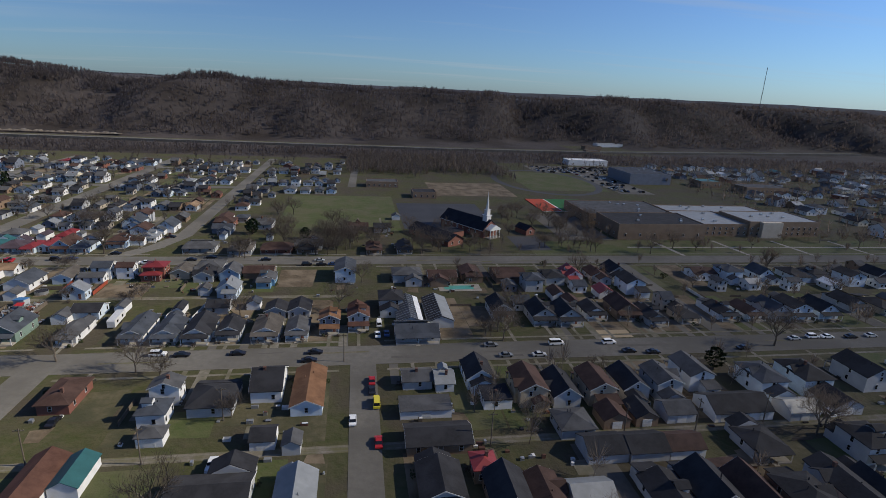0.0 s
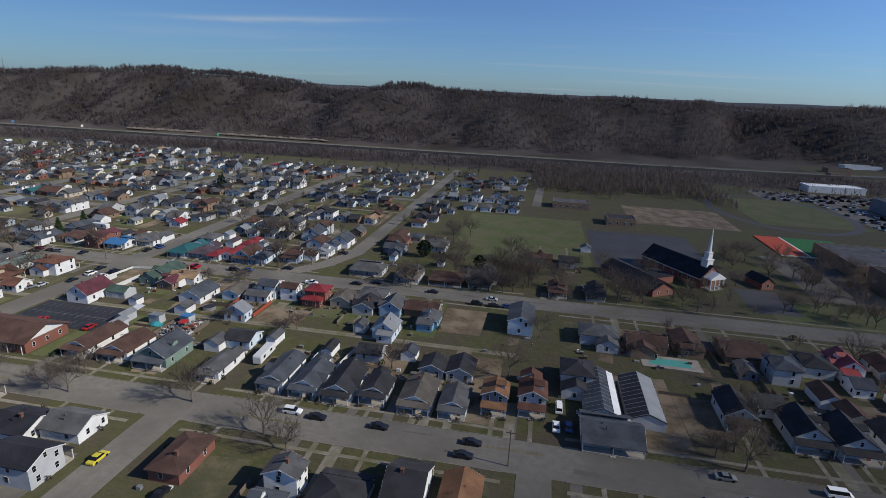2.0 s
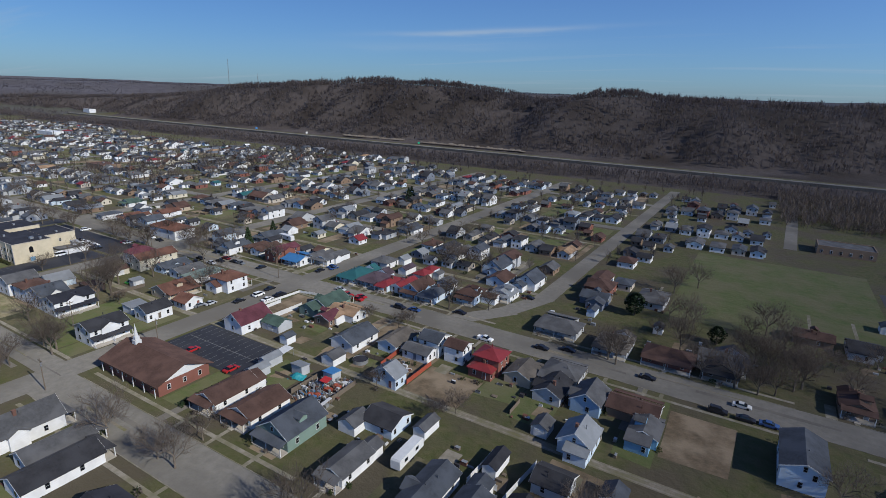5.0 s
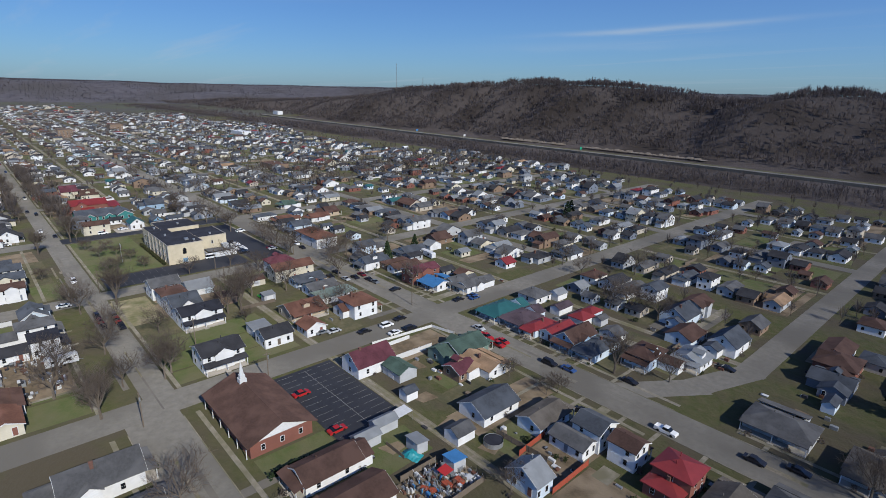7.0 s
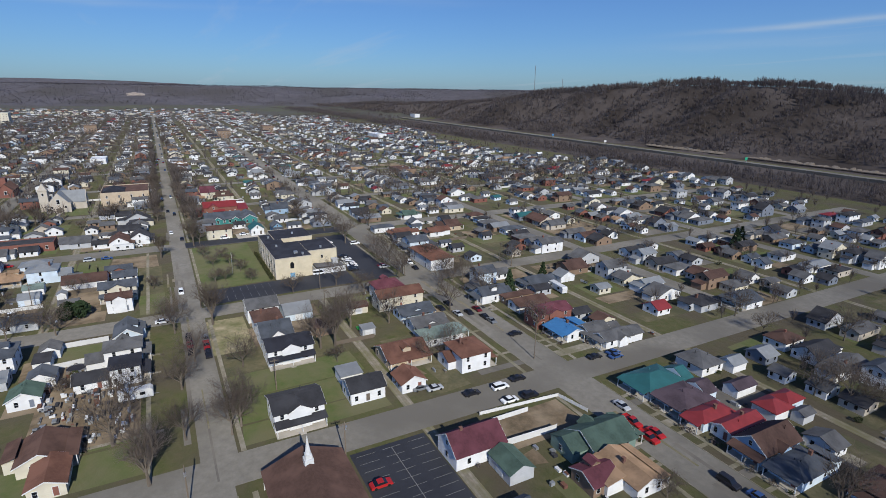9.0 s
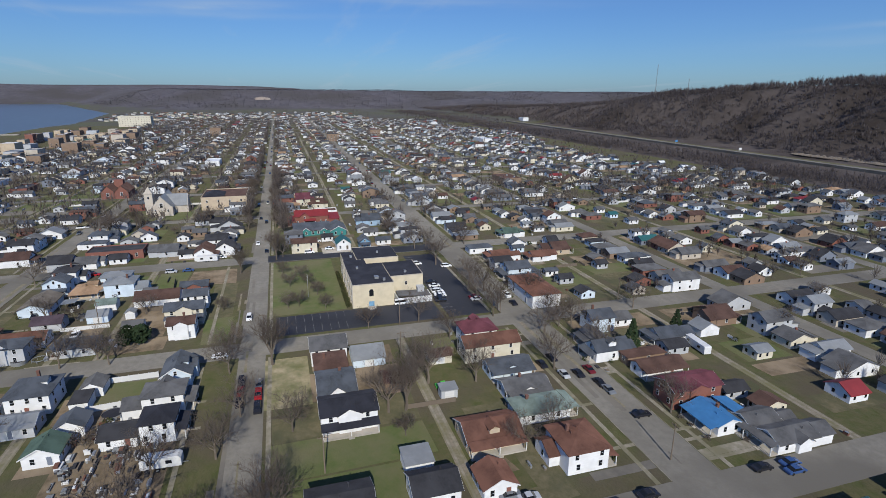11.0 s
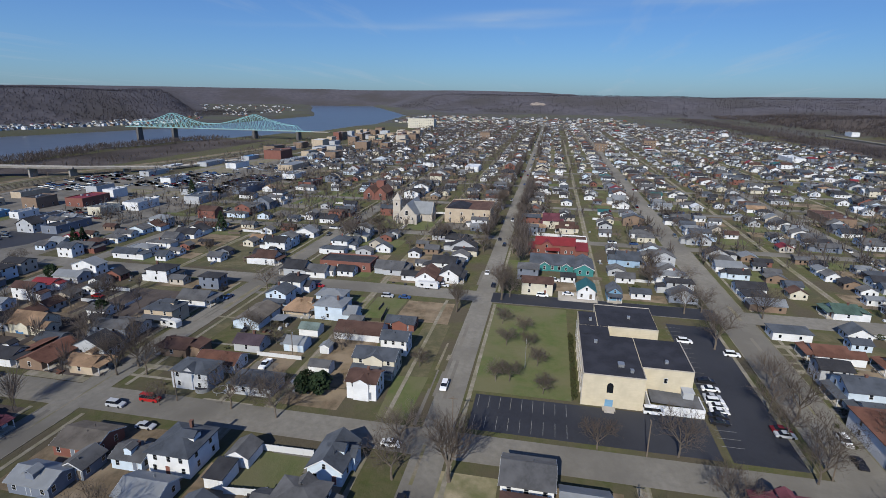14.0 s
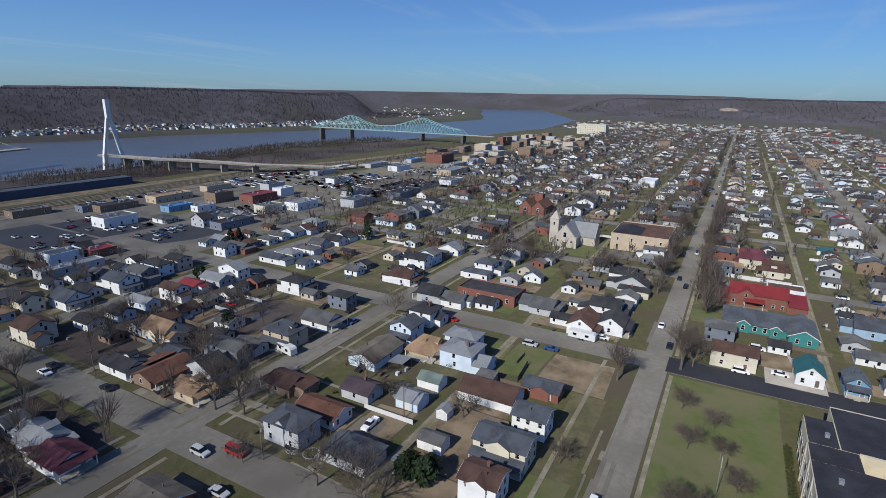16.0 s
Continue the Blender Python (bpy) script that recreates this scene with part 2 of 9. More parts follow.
# ---------- mesh helpers ----------
class Buf:
    def __init__(self):
        self.v, self.f, self.m = [], [], []

    def face(self, pts, mi=0):
        n = len(self.v)
        self.v += [tuple(p) for p in pts]
        self.f.append(tuple(range(n, n + len(pts))))
        self.m.append(mi)

    def box(self, x0, x1, y0, y1, z0, z1, mi=0):
        n = len(self.v)
        self.v += [(x0, y0, z0), (x1, y0, z0), (x1, y1, z0), (x0, y1, z0), (x0, y0, z1), (x1, y0, z1), (x1, y1, z1), (x0, y1, z1)]
        for q in ((0, 3, 2, 1), (4, 5, 6, 7), (0, 1, 5, 4), (1, 2, 6, 5), (2, 3, 7, 6), (3, 0, 4, 7)):
            self.f.append(tuple(n + i for i in q))
            self.m.append(mi)

    def prism(self, prof, a0, a1, axis="y", mi=0):
        """A closed outline (u, z) run from a0 to a1 along an axis."""
        n, k = len(self.v), len(prof)
        for a in (a0, a1):
            self.v += [((u, a, z) if axis == "y" else (a, u, z)) for u, z in prof]
        for i in range(k):
            j = (i + 1) % k
            self.f.append((n + i, n + j, n + k + j, n + k + i))
            self.m.append(mi)
        self.f.append(tuple(n + i for i in reversed(range(k))))
        self.f.append(tuple(n + k + i for i in range(k)))
        self.m += [mi, mi]

    def tube(self, p, q, r0, r1, sides=3, mi=0):
        p, q = Vector(p), Vector(q)
        d = (q - p).normalized()
        u = d.orthogonal().normalized()
        w = d.cross(u)
        n = len(self.v)
        for c, r in ((p, r0), (q, r1)):
            for i in range(sides):
                t = 2 * math.pi * i / sides
                self.v.append(tuple(c + u * (r * math.cos(t)) + w * (r * math.sin(t))))
        for i in range(sides):
            j = (i + 1) % sides
            self.f.append((n + i, n + j, n + sides + j, n + sides + i))
            self.m.append(mi)

    def mesh(self, name, *mats):
        me = bpy.data.meshes.new(name)
        me.from_pydata(self.v, [], self.f)
        for m in mats:
            me.materials.append(m)
        if len(mats) > 1:
            me.polygons.foreach_set("material_index", self.m)
        me.update()
        return me


def part(name, me, parent, m=None, label=""):
    ob = new(name, me)
    ob.parent = parent
    if m is not None:
        ob.matrix_local = m
    if label:
        ob["label"] = label
    return ob


def thing(name, x, y, z=0.0, yaw=0.0, label="", category="", group="", kind=""):
    ob = new(name)
    ob.empty_display_size = 0.5
    ob.matrix_world = pose(x, y, z, 0, 0, yaw)
    return tagged(ob, label, category, group, kind)


# ---------- ground: one sheet with hills and the river bed ----------
def lerp(x, xs, ys):
    return float(np.interp(x, xs, ys))


NEAR_BANK = ([-7500, -5000, -3800, -2450, -1640, -1300, -1100, -930, -775, -540, -300, 500, 2500], [-2750, -1500, -1000, -440, -325, -338, -400, -450, -470, -420, -410, -410, -500])
FAR_BANK = ([-7500, -5000, -4500, -3350, -2470, -2240, -1775, -1390, -1220, -920, -750, -640, 500, 2500], [-3300, -2050, -1800, -1290, -860, -760, -745, -735, -775, -865, -855, -895, -900, -950])
RIDGE_N = ([-1500, -1300, -1190, -1090, -950, -840, -760, -650, -570, -530, -482, -400, -340, -290, -240, -190, -120, 0, 110, 180, 230, 285, 430, 470, 550, 680, 820, 914, 1110, 2500],
           [55, 62, 71, 77, 83, 90, 92, 90, 85, 80, 65, 62, 68, 78, 79, 73, 69, 67, 69, 70, 67, 69, 63, 68, 70, 68, 72, 66, 63, 40])


def ground_z(x, y):
    z = 0.0
    # wooded ridge north of the highway
    if y > 770:
        top = lerp(x, *RIDGE_N) * min(1.0, max(0.0, (x + 2700) / 1500.0))
        gully = 110 * noise.noise((x * 0.0055 + y * 0.001, 2.0, 7)) + 60 * noise.noise((x * 0.015 - y * 0.004, 1.0, 4)) + 12 + 90 * math.exp(-((x - 370) / 150) ** 2) + 60 * min(1.0, max(0.0, (x - 480) / 250))
        k = min(1.0, max(0.0, (y - 785 - max(0, gully)) / 250.0))
        k = k * k * (3 - 2 * k)
        n = noise.noise((x * 0.004, y * 0.004, 0)) * 9 + noise.noise((x * 0.012, y * 0.008, 3)) * 10
        fall = 1.0 - 0.25 * min(1.0, max(0.0, (y - 1150) / 800))
        spur = 30 * noise.noise((x * 0.0085, y * 0.003, 21)) * 4 * k * (1 - k)
        z = max(z, k * (top * fall + n * (1 - 0.75 * k)) + spur * min(1.0, 3 * k))
    # far ridge round the west
    r = math.hypot(x, y)
    side = y - lerp(x, *NEAR_BANK) - 50
    if r > 2350 and side > 0:
        g = 260 * noise.noise((x * 0.0016, y * 0.0016, 11)) + 120 * noise.noise((x * 0.004, y * 0.004, 12))
        k = min(1.0, max(0.0, (r - 2520 + g) / 850.0)) * min(1.0, side / 420.0)
        z = max(z, k * k * (3 - 2 * k) * (80 + noise.noise((x * 0.0012, y * 0.0012, 5)) * 10 + noise.noise((x * 0.0045, y * 0.0045, 9)) * 7))
    # hills across the river
    d = lerp(x, *FAR_BANK) - y
    if d > 0 and x > -4200:
        east = min(1.0, max(0.0, (0.581 * (x + 206) - 0.814 * (y - 168)) / 140.0))
        east = east * east * (3 - 2 * east)
        k = min(1.0, max(0.0, (d - 190) / 330.0))
        z = max(z, k * k * (3 - 2 * k) * (80 + 8 * noise.noise((x * 0.003, y * 0.003, 8))) * east)
        k = min(1.0, max(0.0, (d - 1300) / 900.0))
        z = max(z, k * (72 + noise.noise((x * 0.0015, y * 0.0015, 2)) * 8))
    # river bed
    b = min(lerp(x, *NEAR_BANK) - y, y - lerp(x, *FAR_BANK))
    if b > -25:
        z = min(z, 0 - 14 * min(1.0, (b + 25) / 30.0))
    # last hills beyond the river's bend
    if r > 5300 or (r > 4300 and x < -2500 and y < 600):
        west = min(1.0, max(0.0, (600 - y) / 600.0)) if x < -2500 else 0.0
        k = min(1.0, (r - 5300 + 1000 * west) / 700.0) if r > 5300 - 1000 * west else 0.0
        z = max(z, -14 + k * k * (3 - 2 * k) * (112 + 18 * west + noise.noise((x * 0.001, y * 0.001, 6)) * 9))
    return z


def axis(lo, hi, fine_lo, fine_hi, fine, grow=1.12):
    a = list(np.arange(fine_lo, fine_hi + 1, fine))
    s = fine
    while a[-1] < hi:
        s *= grow
        a.append(a[-1] + s)
    s = fine
    while a[0] > lo:
        s *= grow
        a.insert(0, a[0] - s)
    return a


xs, ys = axis(-7400, 3300, -2400, 1300, 26, 1.1), axis(-5200, 4600, -900, 1450, 22, 1.1)
gb_v = [(x, y, ground_z(x, y)) for y in ys for x in xs]
gb_f, gb_m = [], []
for j in range(len(ys) - 1):
    for i in range(len(xs) - 1):
        k = j * len(xs) + i
        gb_f.append((k, k + 1, k + len(xs) + 1, k + len(xs)))
        x, y = (xs[i] + xs[i + 1]) / 2, (ys[j] + ys[j + 1]) / 2
        z = gb_v[k][2]
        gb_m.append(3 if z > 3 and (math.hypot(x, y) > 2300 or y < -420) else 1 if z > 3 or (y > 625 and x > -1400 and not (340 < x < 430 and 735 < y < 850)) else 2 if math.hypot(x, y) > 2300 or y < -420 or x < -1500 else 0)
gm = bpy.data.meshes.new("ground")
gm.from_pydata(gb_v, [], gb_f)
for m in (GRASS, LEAFLITTER, FARFIELD, HAZELITTER):
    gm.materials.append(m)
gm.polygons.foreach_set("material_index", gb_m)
gm.polygons.foreach_set("use_smooth", [True] * len(gb_f))
tagged(new("ground", gm), "winter grass town ground rising to wooded hills", "ground", kind="structure")
wb = Buf()
wb.face([(-7000, -4500, -9), (2500, -4500, -9), (2500, -150, -9), (-7000, -150, -9)])
tagged(new("water", wb.mesh("water", WATER)), "calm blue river reflecting the sky", "river", kind="structure")


# ---------- streets ----------
def strip(name, x0, y0, x1, y1, w, z, m, label, category="road", th=0.3):
    """A straight slab of paving, its top at z."""
    b = Buf()
    L = math.hypot(x1 - x0, y1 - y0)
    b.box(-w / 2, w / 2, 0, L, z - th, z)
    ob = new(name, b.mesh(name, m))
    ob.matrix_world = Matrix.Translation((x0, y0, 0)) @ Matrix.Rotation(math.atan2(y1 - y0, x1 - x0) - math.pi / 2, 4, "Z")
    return tagged(ob, label, category, kind="structure")


STREET_Y = {-3: -123, -2: -31, -1: 61, 0: 155, 1: 245.5, 2: 337, 3: 429, 4: 521}
CROSS = [2, -88, -179.5, -272, -367] + [-367 - 93 * i for i in range(1, 15)]
ROADZ = 0.05


def street_y(k, x=0):
    """The k-th street that runs east to west; 0 is the long avenue."""
    lo = math.floor(k)
    return STREET_Y[lo] + (STREET_Y.get(lo + 1, STREET_Y[lo] + 92) - STREET_Y[lo]) * (k - lo)


def avenue(name, k, x0, x1, w, z=ROADZ):
    return strip(name, x0, street_y(k), x1, street_y(k), w, z, ASPHALT, "worn grey asphalt town street with faint patches")


def ew(name, y, x0, x1, w, z=ROADZ):
    return strip(name, x0, y, x1, y, w, z, ASPHALT, "worn grey asphalt town street with faint patches")


ew("road_main", 151.0, -186, 420, 12.0)
ew("road_avenue", 155.2, -620, -186, 7.6)
ew("road_avenue_west", 155.2, -1800, -620, 6.4)
ew("road_second", 246.0, -1700, 420, 12.0)
ew("road_south", 61, -1300, 420, 9.0)
ew("road_far_south", -31, -1000, 100, 8.0)
ew("road_edge_south", -123, -800, -200, 8.0)
ew("road_north", 337, -1500, -180, 7.5)
ew("road_far_north", 429, -1400, -90, 7.5)
ew("road_edge_north", 521, -1300, -90, 7.0)
for i, x in enumerate(CROSS):
    y0, y1 = (-40, 148) if x > -150 else (-128, 585) if x > -700 else (-40, 560)
    w = {2: 7.6, -88: 9.2, -179.5: 10.5, -272: 10.0, -367: 11.0}.get(x, 8.0)
    strip("road_cross_%d" % i, x - (1.6 if x == -179.5 else 0), y0, x - (1.6 if x == -179.5 else 0), y1, w, ROADZ + 0.012, ASPHALT, "worn grey asphalt cross street")
for i, (p, q) in enumerate((((-110, 249), (-95, 270)), ((-97, 267), (-89, 290)), ((-89.5, 287), (-88, 600)))):
    strip("road_diagonal_%d" % i, *p, *q, 8.0, ROADZ + 0.006 + 0.002 * i, ASPHALT, "worn grey asphalt street heading for the hills")
strip("road_lane", -4, 440, 0, 600, 6.5, ROADZ + 0.006, ASPHALT, "narrow asphalt lane")
strip("road_east", 131, 155, 131, 245, 6.5, ROADZ + 0.008, ASPHALT, "short asphalt side street")
for i, (k, x0, x1) in enumerate(((-1.5, -1000, 1), (-0.462, -1200, -272), (-0.52, -272, 330), (0.5, -1200, -368), (0.5, -271, -4), (1.5, -1200, -92), (2.5, -1200, -92), (3.5, -1200, -92))):
    strip("alley_%d" % i, x0, street_y(k), x1, street_y(k), 2.8, 0.035, GRAVEL, "pale gravel back alley with wheel tracks", "alley")
    for s in (-0.75, 0.75):
        strip("wheel_track_%d%s" % (i, "ab"[s > 0]), x0, street_y(k) + s, x1, street_y(k) + s, 0.5, 0.045, SIDEWALK, "bare wheel track along the alley", "track", 0.05)
SIDES = ((61, 4.5, 7.6), (151, 6.0, 9.3), (246, 6.0, 9.3))
for i, (y, e, p) in enumerate(SIDES):
    for s in (-1, 1):
        for j in range(len(CROSS)):
            xa, xb = (CROSS[j - 1] - 7 if j else 330), CROSS[j] + 7
            if xb < -800:
                break
            strip("pavement_%d%s_%d" % (i, "ab"[s > 0], j), xa, y + s * p, xb, y + s * p, 1.1, 0.07, SIDEWALK, "narrow concrete pavement beside the street", "pavement")
            if i != 1 or xb > -200:
                strip("kerb_%d%s_%d" % (i, "ab"[s > 0], j), xa, y + s * (e + 0.12), xb, y + s * (e + 0.12), 0.2, 0.13, SIDEWALK, "low concrete kerb", "kerb")
# darker wheel lanes and patches in the paving
rp = random.Random(12)
pt = Buf()
for i in range(110):
    x, y = rp.uniform(-420, 150), rp.choice((61, 151, 246)) + rp.uniform(-3.6, 3.6)
    L, w, z = rp.uniform(3, 30), rp.uniform(0.3, 1.6), ROADZ + 0.012 + i * 0.0002
    pt.face([(x, y - w / 2, z), (x + L, y - w / 2 + rp.uniform(-0.2, 0.2), z), (x + L, y + w / 2, z), (x, y + w / 2, z)], i % 3 == 0)
tagged(new("asphalt_patches", pt.mesh("asphalt_patches", DRIVE, GRAVEL)), "darker repair patches and worn lanes in the asphalt", "patches", kind="stuff")
strip("road_school_side", -367, 158.4, -367, 241, 10.6, ROADZ + 0.018, BLACKTOP, "newly sealed dark asphalt side street", "road")
strip("school_side_apron", -374.6, 184, -374.6, 199, 10.5, 0.09, CONCRETE, "pale concrete garage apron", "pavement")


# ---------- houses ----------
WIN_B = Buf()
WIN_B.box(-0.5, 0.5, -0.05, 0.0, -0.75, 0.75, 0)
WIN_B.box(-0.4, 0.4, -0.07, -0.045, -0.65, -0.03, 1)
WIN_B.box(-0.4, 0.4, -0.07, -0.045, 0.03, 0.65, 1)
WINDOW = WIN_B.mesh("window", TRIM, GLASS)
DOOR_B = Buf()
DOOR_B.box(-0.6, 0.6, -0.06, 0.0, 0, 2.15, 0)
DOOR_B.box(-0.47, 0.47, -0.09, -0.055, 0.05, 2.05, 1)
DOORS = [DOOR_B.mesh("door", TRIM, m) for m in (WOODGREY, wall_mat("slate"), wall_mat("brick"))]
GD = Buf()
GD.box(-1.3, 1.3, -0.05, 0.0, 0, 2.1, 0)
for i in range(4):
    GD.box(-1.22, 1.22, -0.08, -0.045, 0.06 + i * 0.52, 0.5 + i * 0.52, 0)
GARAGE_DOOR = GD.mesh("garage_door", TRIM)
POST_B = Buf()
POST_B.box(-0.09, 0.09, -0.09, 0.09, 0, 2.4)
POST = POST_B.mesh("post", TRIM)
CHIM_B = Buf()
CHIM_B.box(-0.32, 0.32, -0.32, 0.32, -1.5, 1.0)
CHIM_B.box(-0.38, 0.38, -0.38, 0.38, 1.0, 1.15)
CHIMNEYS = [CHIM_B.mesh("chimney", m) for m in (mat("chimney_brick", (0.15, 0.08, 0.06), (0.11, 0.06, 0.05), 0.9, 3.0, 0.2), TRIM)]


def gable_roof(b, hw, y0, y1, z, rise, over=0.45, th=0.22, mi=0, axis="y", c=0.0):
    s = rise / hw
    o = hw + over
    b.prism([(c - o, z - over * s), (c, z + rise), (c + o, z - over * s), (c + o, z - over * s + th), (c, z + rise + th), (c - o, z - over * s + th)], y0, y1, axis, mi)


def hip_roof(b, hx, hy, z, rise, over=0.5, mi=0):
    X, Y = hx + over, hy + over
    r = max(0.0, Y - X), max(0.0, X - Y)
    n = len(b.v)
    b.v += [(-X, -Y, z), (X, -Y, z), (X, Y, z), (-X, Y, z), (-X, -Y, z + 0.2), (X, -Y, z + 0.2), (X, Y, z + 0.2), (-X, Y, z + 0.2),
            (-r[1], -r[0], z + rise), (r[1], r[0], z + rise)]
    if r[0] >= r[1]:
        quads = ((4, 5, 8), (5, 6, 9, 8), (6, 7, 9), (7, 4, 8, 9))
    else:
        quads = ((4, 5, 9, 8), (5, 6, 9), (6, 7, 8, 9), (7, 4, 8))
    for q in quads + ((3, 2, 1, 0), (0, 1, 5, 4), (1, 2, 6, 5), (2, 3, 7, 6), (3, 0, 4, 7)):
        b.f.append(tuple(n + i for i in q))
        b.m.append(mi)


ROOF_WORDS = {"dark": "dark grey", "grey": "grey", "light": "pale grey metal", "brown": "brown", "red": "bright red", "teal": "teal green", "rust": "rust brown",
              "blue": "bright blue", "green": "dark green", "maroon": "maroon", "black": "black", "tanr": "tan", "white": "white metal", "slate": "blue-grey", "orange": "orange-brown", "sage": "pale sage green", "plum": "dark plum", "tobacco": "grey-brown"}
WALL_WORDS = {"paleblue": "pale blue", "sky": "sky-blue", "brick": "red brick", "stone": "pale stone", "slate": "dark slate", "teal": "teal green"}
FOOT, HOMES = [], []
FACING = {"S": 0.0, "E": 90.0, "N": 180.0, "W": 270.0}


def house(x, y, face, w, d, storeys, roof, wall, top, porch=True, wing=None, dormer=None, chimney=None, detail=None, turn=0.0):
    """A house with its front towards face; w across the front, d deep. roof: g gable to the street, s gable to the side, h hipped, f flat."""
    r = random.Random(int(x * 31 + y * 17))
    HOMES.append((x, y, face, w, d))
    if wing is None:
        wing = r.choice((0, 2.5, 3.5, 4.5)) if porch else 0
    if dormer is None:
        dormer = r.random() < 0.18
    if detail is None:
        detail = 2 if min(math.hypot(x - a, y - c) for a, c in ((0, 90), (-30, 160), (-90, 190), (-160, 190), (-230, 150))) < 95 else 1
    H = 2.75 if storeys == 1 else 3.6 if storeys == 1.5 else 5.1
    words = "%s %s house with %s %s roof" % ({1: "one-storey", 1.5: "storey-and-a-half"}.get(storeys, "two-storey"), WALL_WORDS.get(wall, wall), ROOF_WORDS[top],
                                             {"g": "gabled", "s": "gabled", "h": "hipped", "f": "flat"}[roof])
    ho = thing("house", x, y, 0, FACING[face] + turn, words, "house", "houses of the town")
    hw, hd = w / 2, d / 2
    FOOT.append((x, y, max(hw, hd) if turn else hw if face in "NS" else hd, hd if face in "NS" else hw))
    wb, rb = Buf(), Buf()
    wb.box(-hw, hw, -hd, hd, 0, H)
    rise = 0.0
    if roof == "g":
        rise = hw * ((0.66 if storeys == 1.5 else 0.46) + r.uniform(-0.06, 0.08))
        wb.prism([(-hw, H), (hw, H), (0, H + rise)], -hd, hd, "y")
        gable_roof(rb, hw, -hd - 0.4, hd + 0.4, H, rise)
    elif roof == "s":
        rise = hd * ((0.56 if storeys == 1.5 else 0.42) + r.uniform(-0.06, 0.06))
        wb.prism([(-hd, H), (hd, H), (0, H + rise)], -hw, hw, "x")
        gable_roof(rb, hd, -hw - 0.4, hw + 0.4, H, rise, axis="x")
    elif roof == "h":
        rise = min(hw, hd) * r.uniform(0.42, 0.54)
        hip_roof(rb, hw, hd, H, rise)
    else:
        rb.box(-hw - 0.15, hw + 0.15, -hd - 0.15, hd + 0.15, H, H + 0.35)
        rb.box(-hw + 0.4, hw - 0.4, -hd + 0.4, hd - 0.4, H + 0.33, H + 0.37)
    if wing:
        # a lower rear addition
        ww, wd = w * r.uniform(0.55, 0.9), wing
        c = r.choice((-1, 1)) * (hw - ww / 2) * 0.9
        WH = 2.7
        wb.box(c - ww / 2, c + ww / 2, hd - 0.05, hd + wd, 0, WH)
        if r.random() < 0.6:
            wb.prism([(c - ww / 2, WH), (c + ww / 2, WH), (c, WH + ww * 0.25)], hd - 0.05, hd + wd, "y")
            gable_roof(rb, ww / 2, hd + 0.02, hd + wd + 0.3, WH, ww * 0.25, 0.35, c=c)
        else:
            rb.prism([(hd + 0.02, WH + 0.9), (hd + wd + 0.4, WH), (hd + wd + 0.4, WH + 0.18), (hd + 0.02, WH + 1.08)], c - ww / 2 - 0.3, c + ww / 2 + 0.3, "x")
    if roof == "h" and storeys >= 1.5 and d > w + 1:
        # a cross gable
        wb.prism([(-2.0, H), (2.0, H), (0, H + 1.7)], hw - 0.4, hw + 0.12, "x")
        gable_roof(rb, 2.0, hw * 0.25, hw + 0.45, H, 1.7, 0.35, axis="x")
    if dormer == "gable" and roof == "s":
        # a gable over the middle of the front
        q = min(w * 0.26, 2.6)
        up_ = min(rise * 0.85, q * 0.8)
        wb.box(-q, q, -hd - 0.5, -hd, 0, H)
        wb.prism([(-q, H), (q, H), (0, H + up_)], -hd - 0.5, 0, "y")
        gable_roof(rb, q, -hd - 0.85, 0, H, up_, 0.35)
    elif dormer:
        z = H + 0.25
        dw = min(2.4, hd * 0.6)
        if roof == "s":
            wb.box(-dw / 2, dw / 2, -hd * 0.75, 0, z, z + 1.7)
            gable_roof(rb, dw / 2, -hd * 0.75 - 0.3, 0, z + 1.7, dw * 0.3, 0.3)
        else:
            wb.box(0, hw * 0.75, -dw / 2, dw / 2, z, z + 1.7)
            gable_roof(rb, dw / 2, 0, hw * 0.75 + 0.3, z + 1.7, dw * 0.3, 0.3, axis="x")
    if roof == "g" and d > 9 and r.random() < 0.4:
        # a side gable
        c, s = r.uniform(-0.2, 0.35) * hd, r.choice((-1, 1, 1))
        e = hw + 0.9
        wb.box(*sorted((0, s * e)), c - 1.9, c + 1.9, 0, H)
        wb.prism([(c - 1.9, H), (c + 1.9, H), (c, H + 1.15)], *sorted((0, s * e)), "x")
        gable_roof(rb, 1.9, *sorted((0, s * (e + 0.35))), H, 1.15, 0.35, c=c, axis="x")
    if r.random() < 0.6:
        # vent pipes
        for k in range(r.choice((1, 2, 2))):
            u, v = r.uniform(-0.4, 0.4) * hw, r.uniform(-0.6, 0.6) * hd
            rb.box(u - 0.09, u + 0.09, v - 0.09, v + 0.09, H + rise * 0.5, H + rise + 0.35)
    part("wall", wb.mesh("wall", wall_mat(wall)), ho)
    part("roof", rb.mesh("roof", roof_mat(top)), ho)
    if roof in "gs" and detail > 1:
        q, e = (hw, hd) if roof == "g" else (hd, hw)
        k = rise / q
        for s in (-1, 1):
            fb = Buf()
            a0, a1 = sorted((s * (e + 0.38), s * (e + 0.44)))
            for u in (-1, 1):
                o = q + 0.45
                fb.prism([(u * o, H - 0.45 * k - 0.05), (0, H + rise - 0.05), (0, H + rise + 0.2), (u * o, H - 0.45 * k + 0.2)], a0, a1, "y" if roof == "g" else "x")
            part("fascia", fb.mesh("fascia", TRIM), ho, label="white gable boards")
    if detail < 1:
        return ho
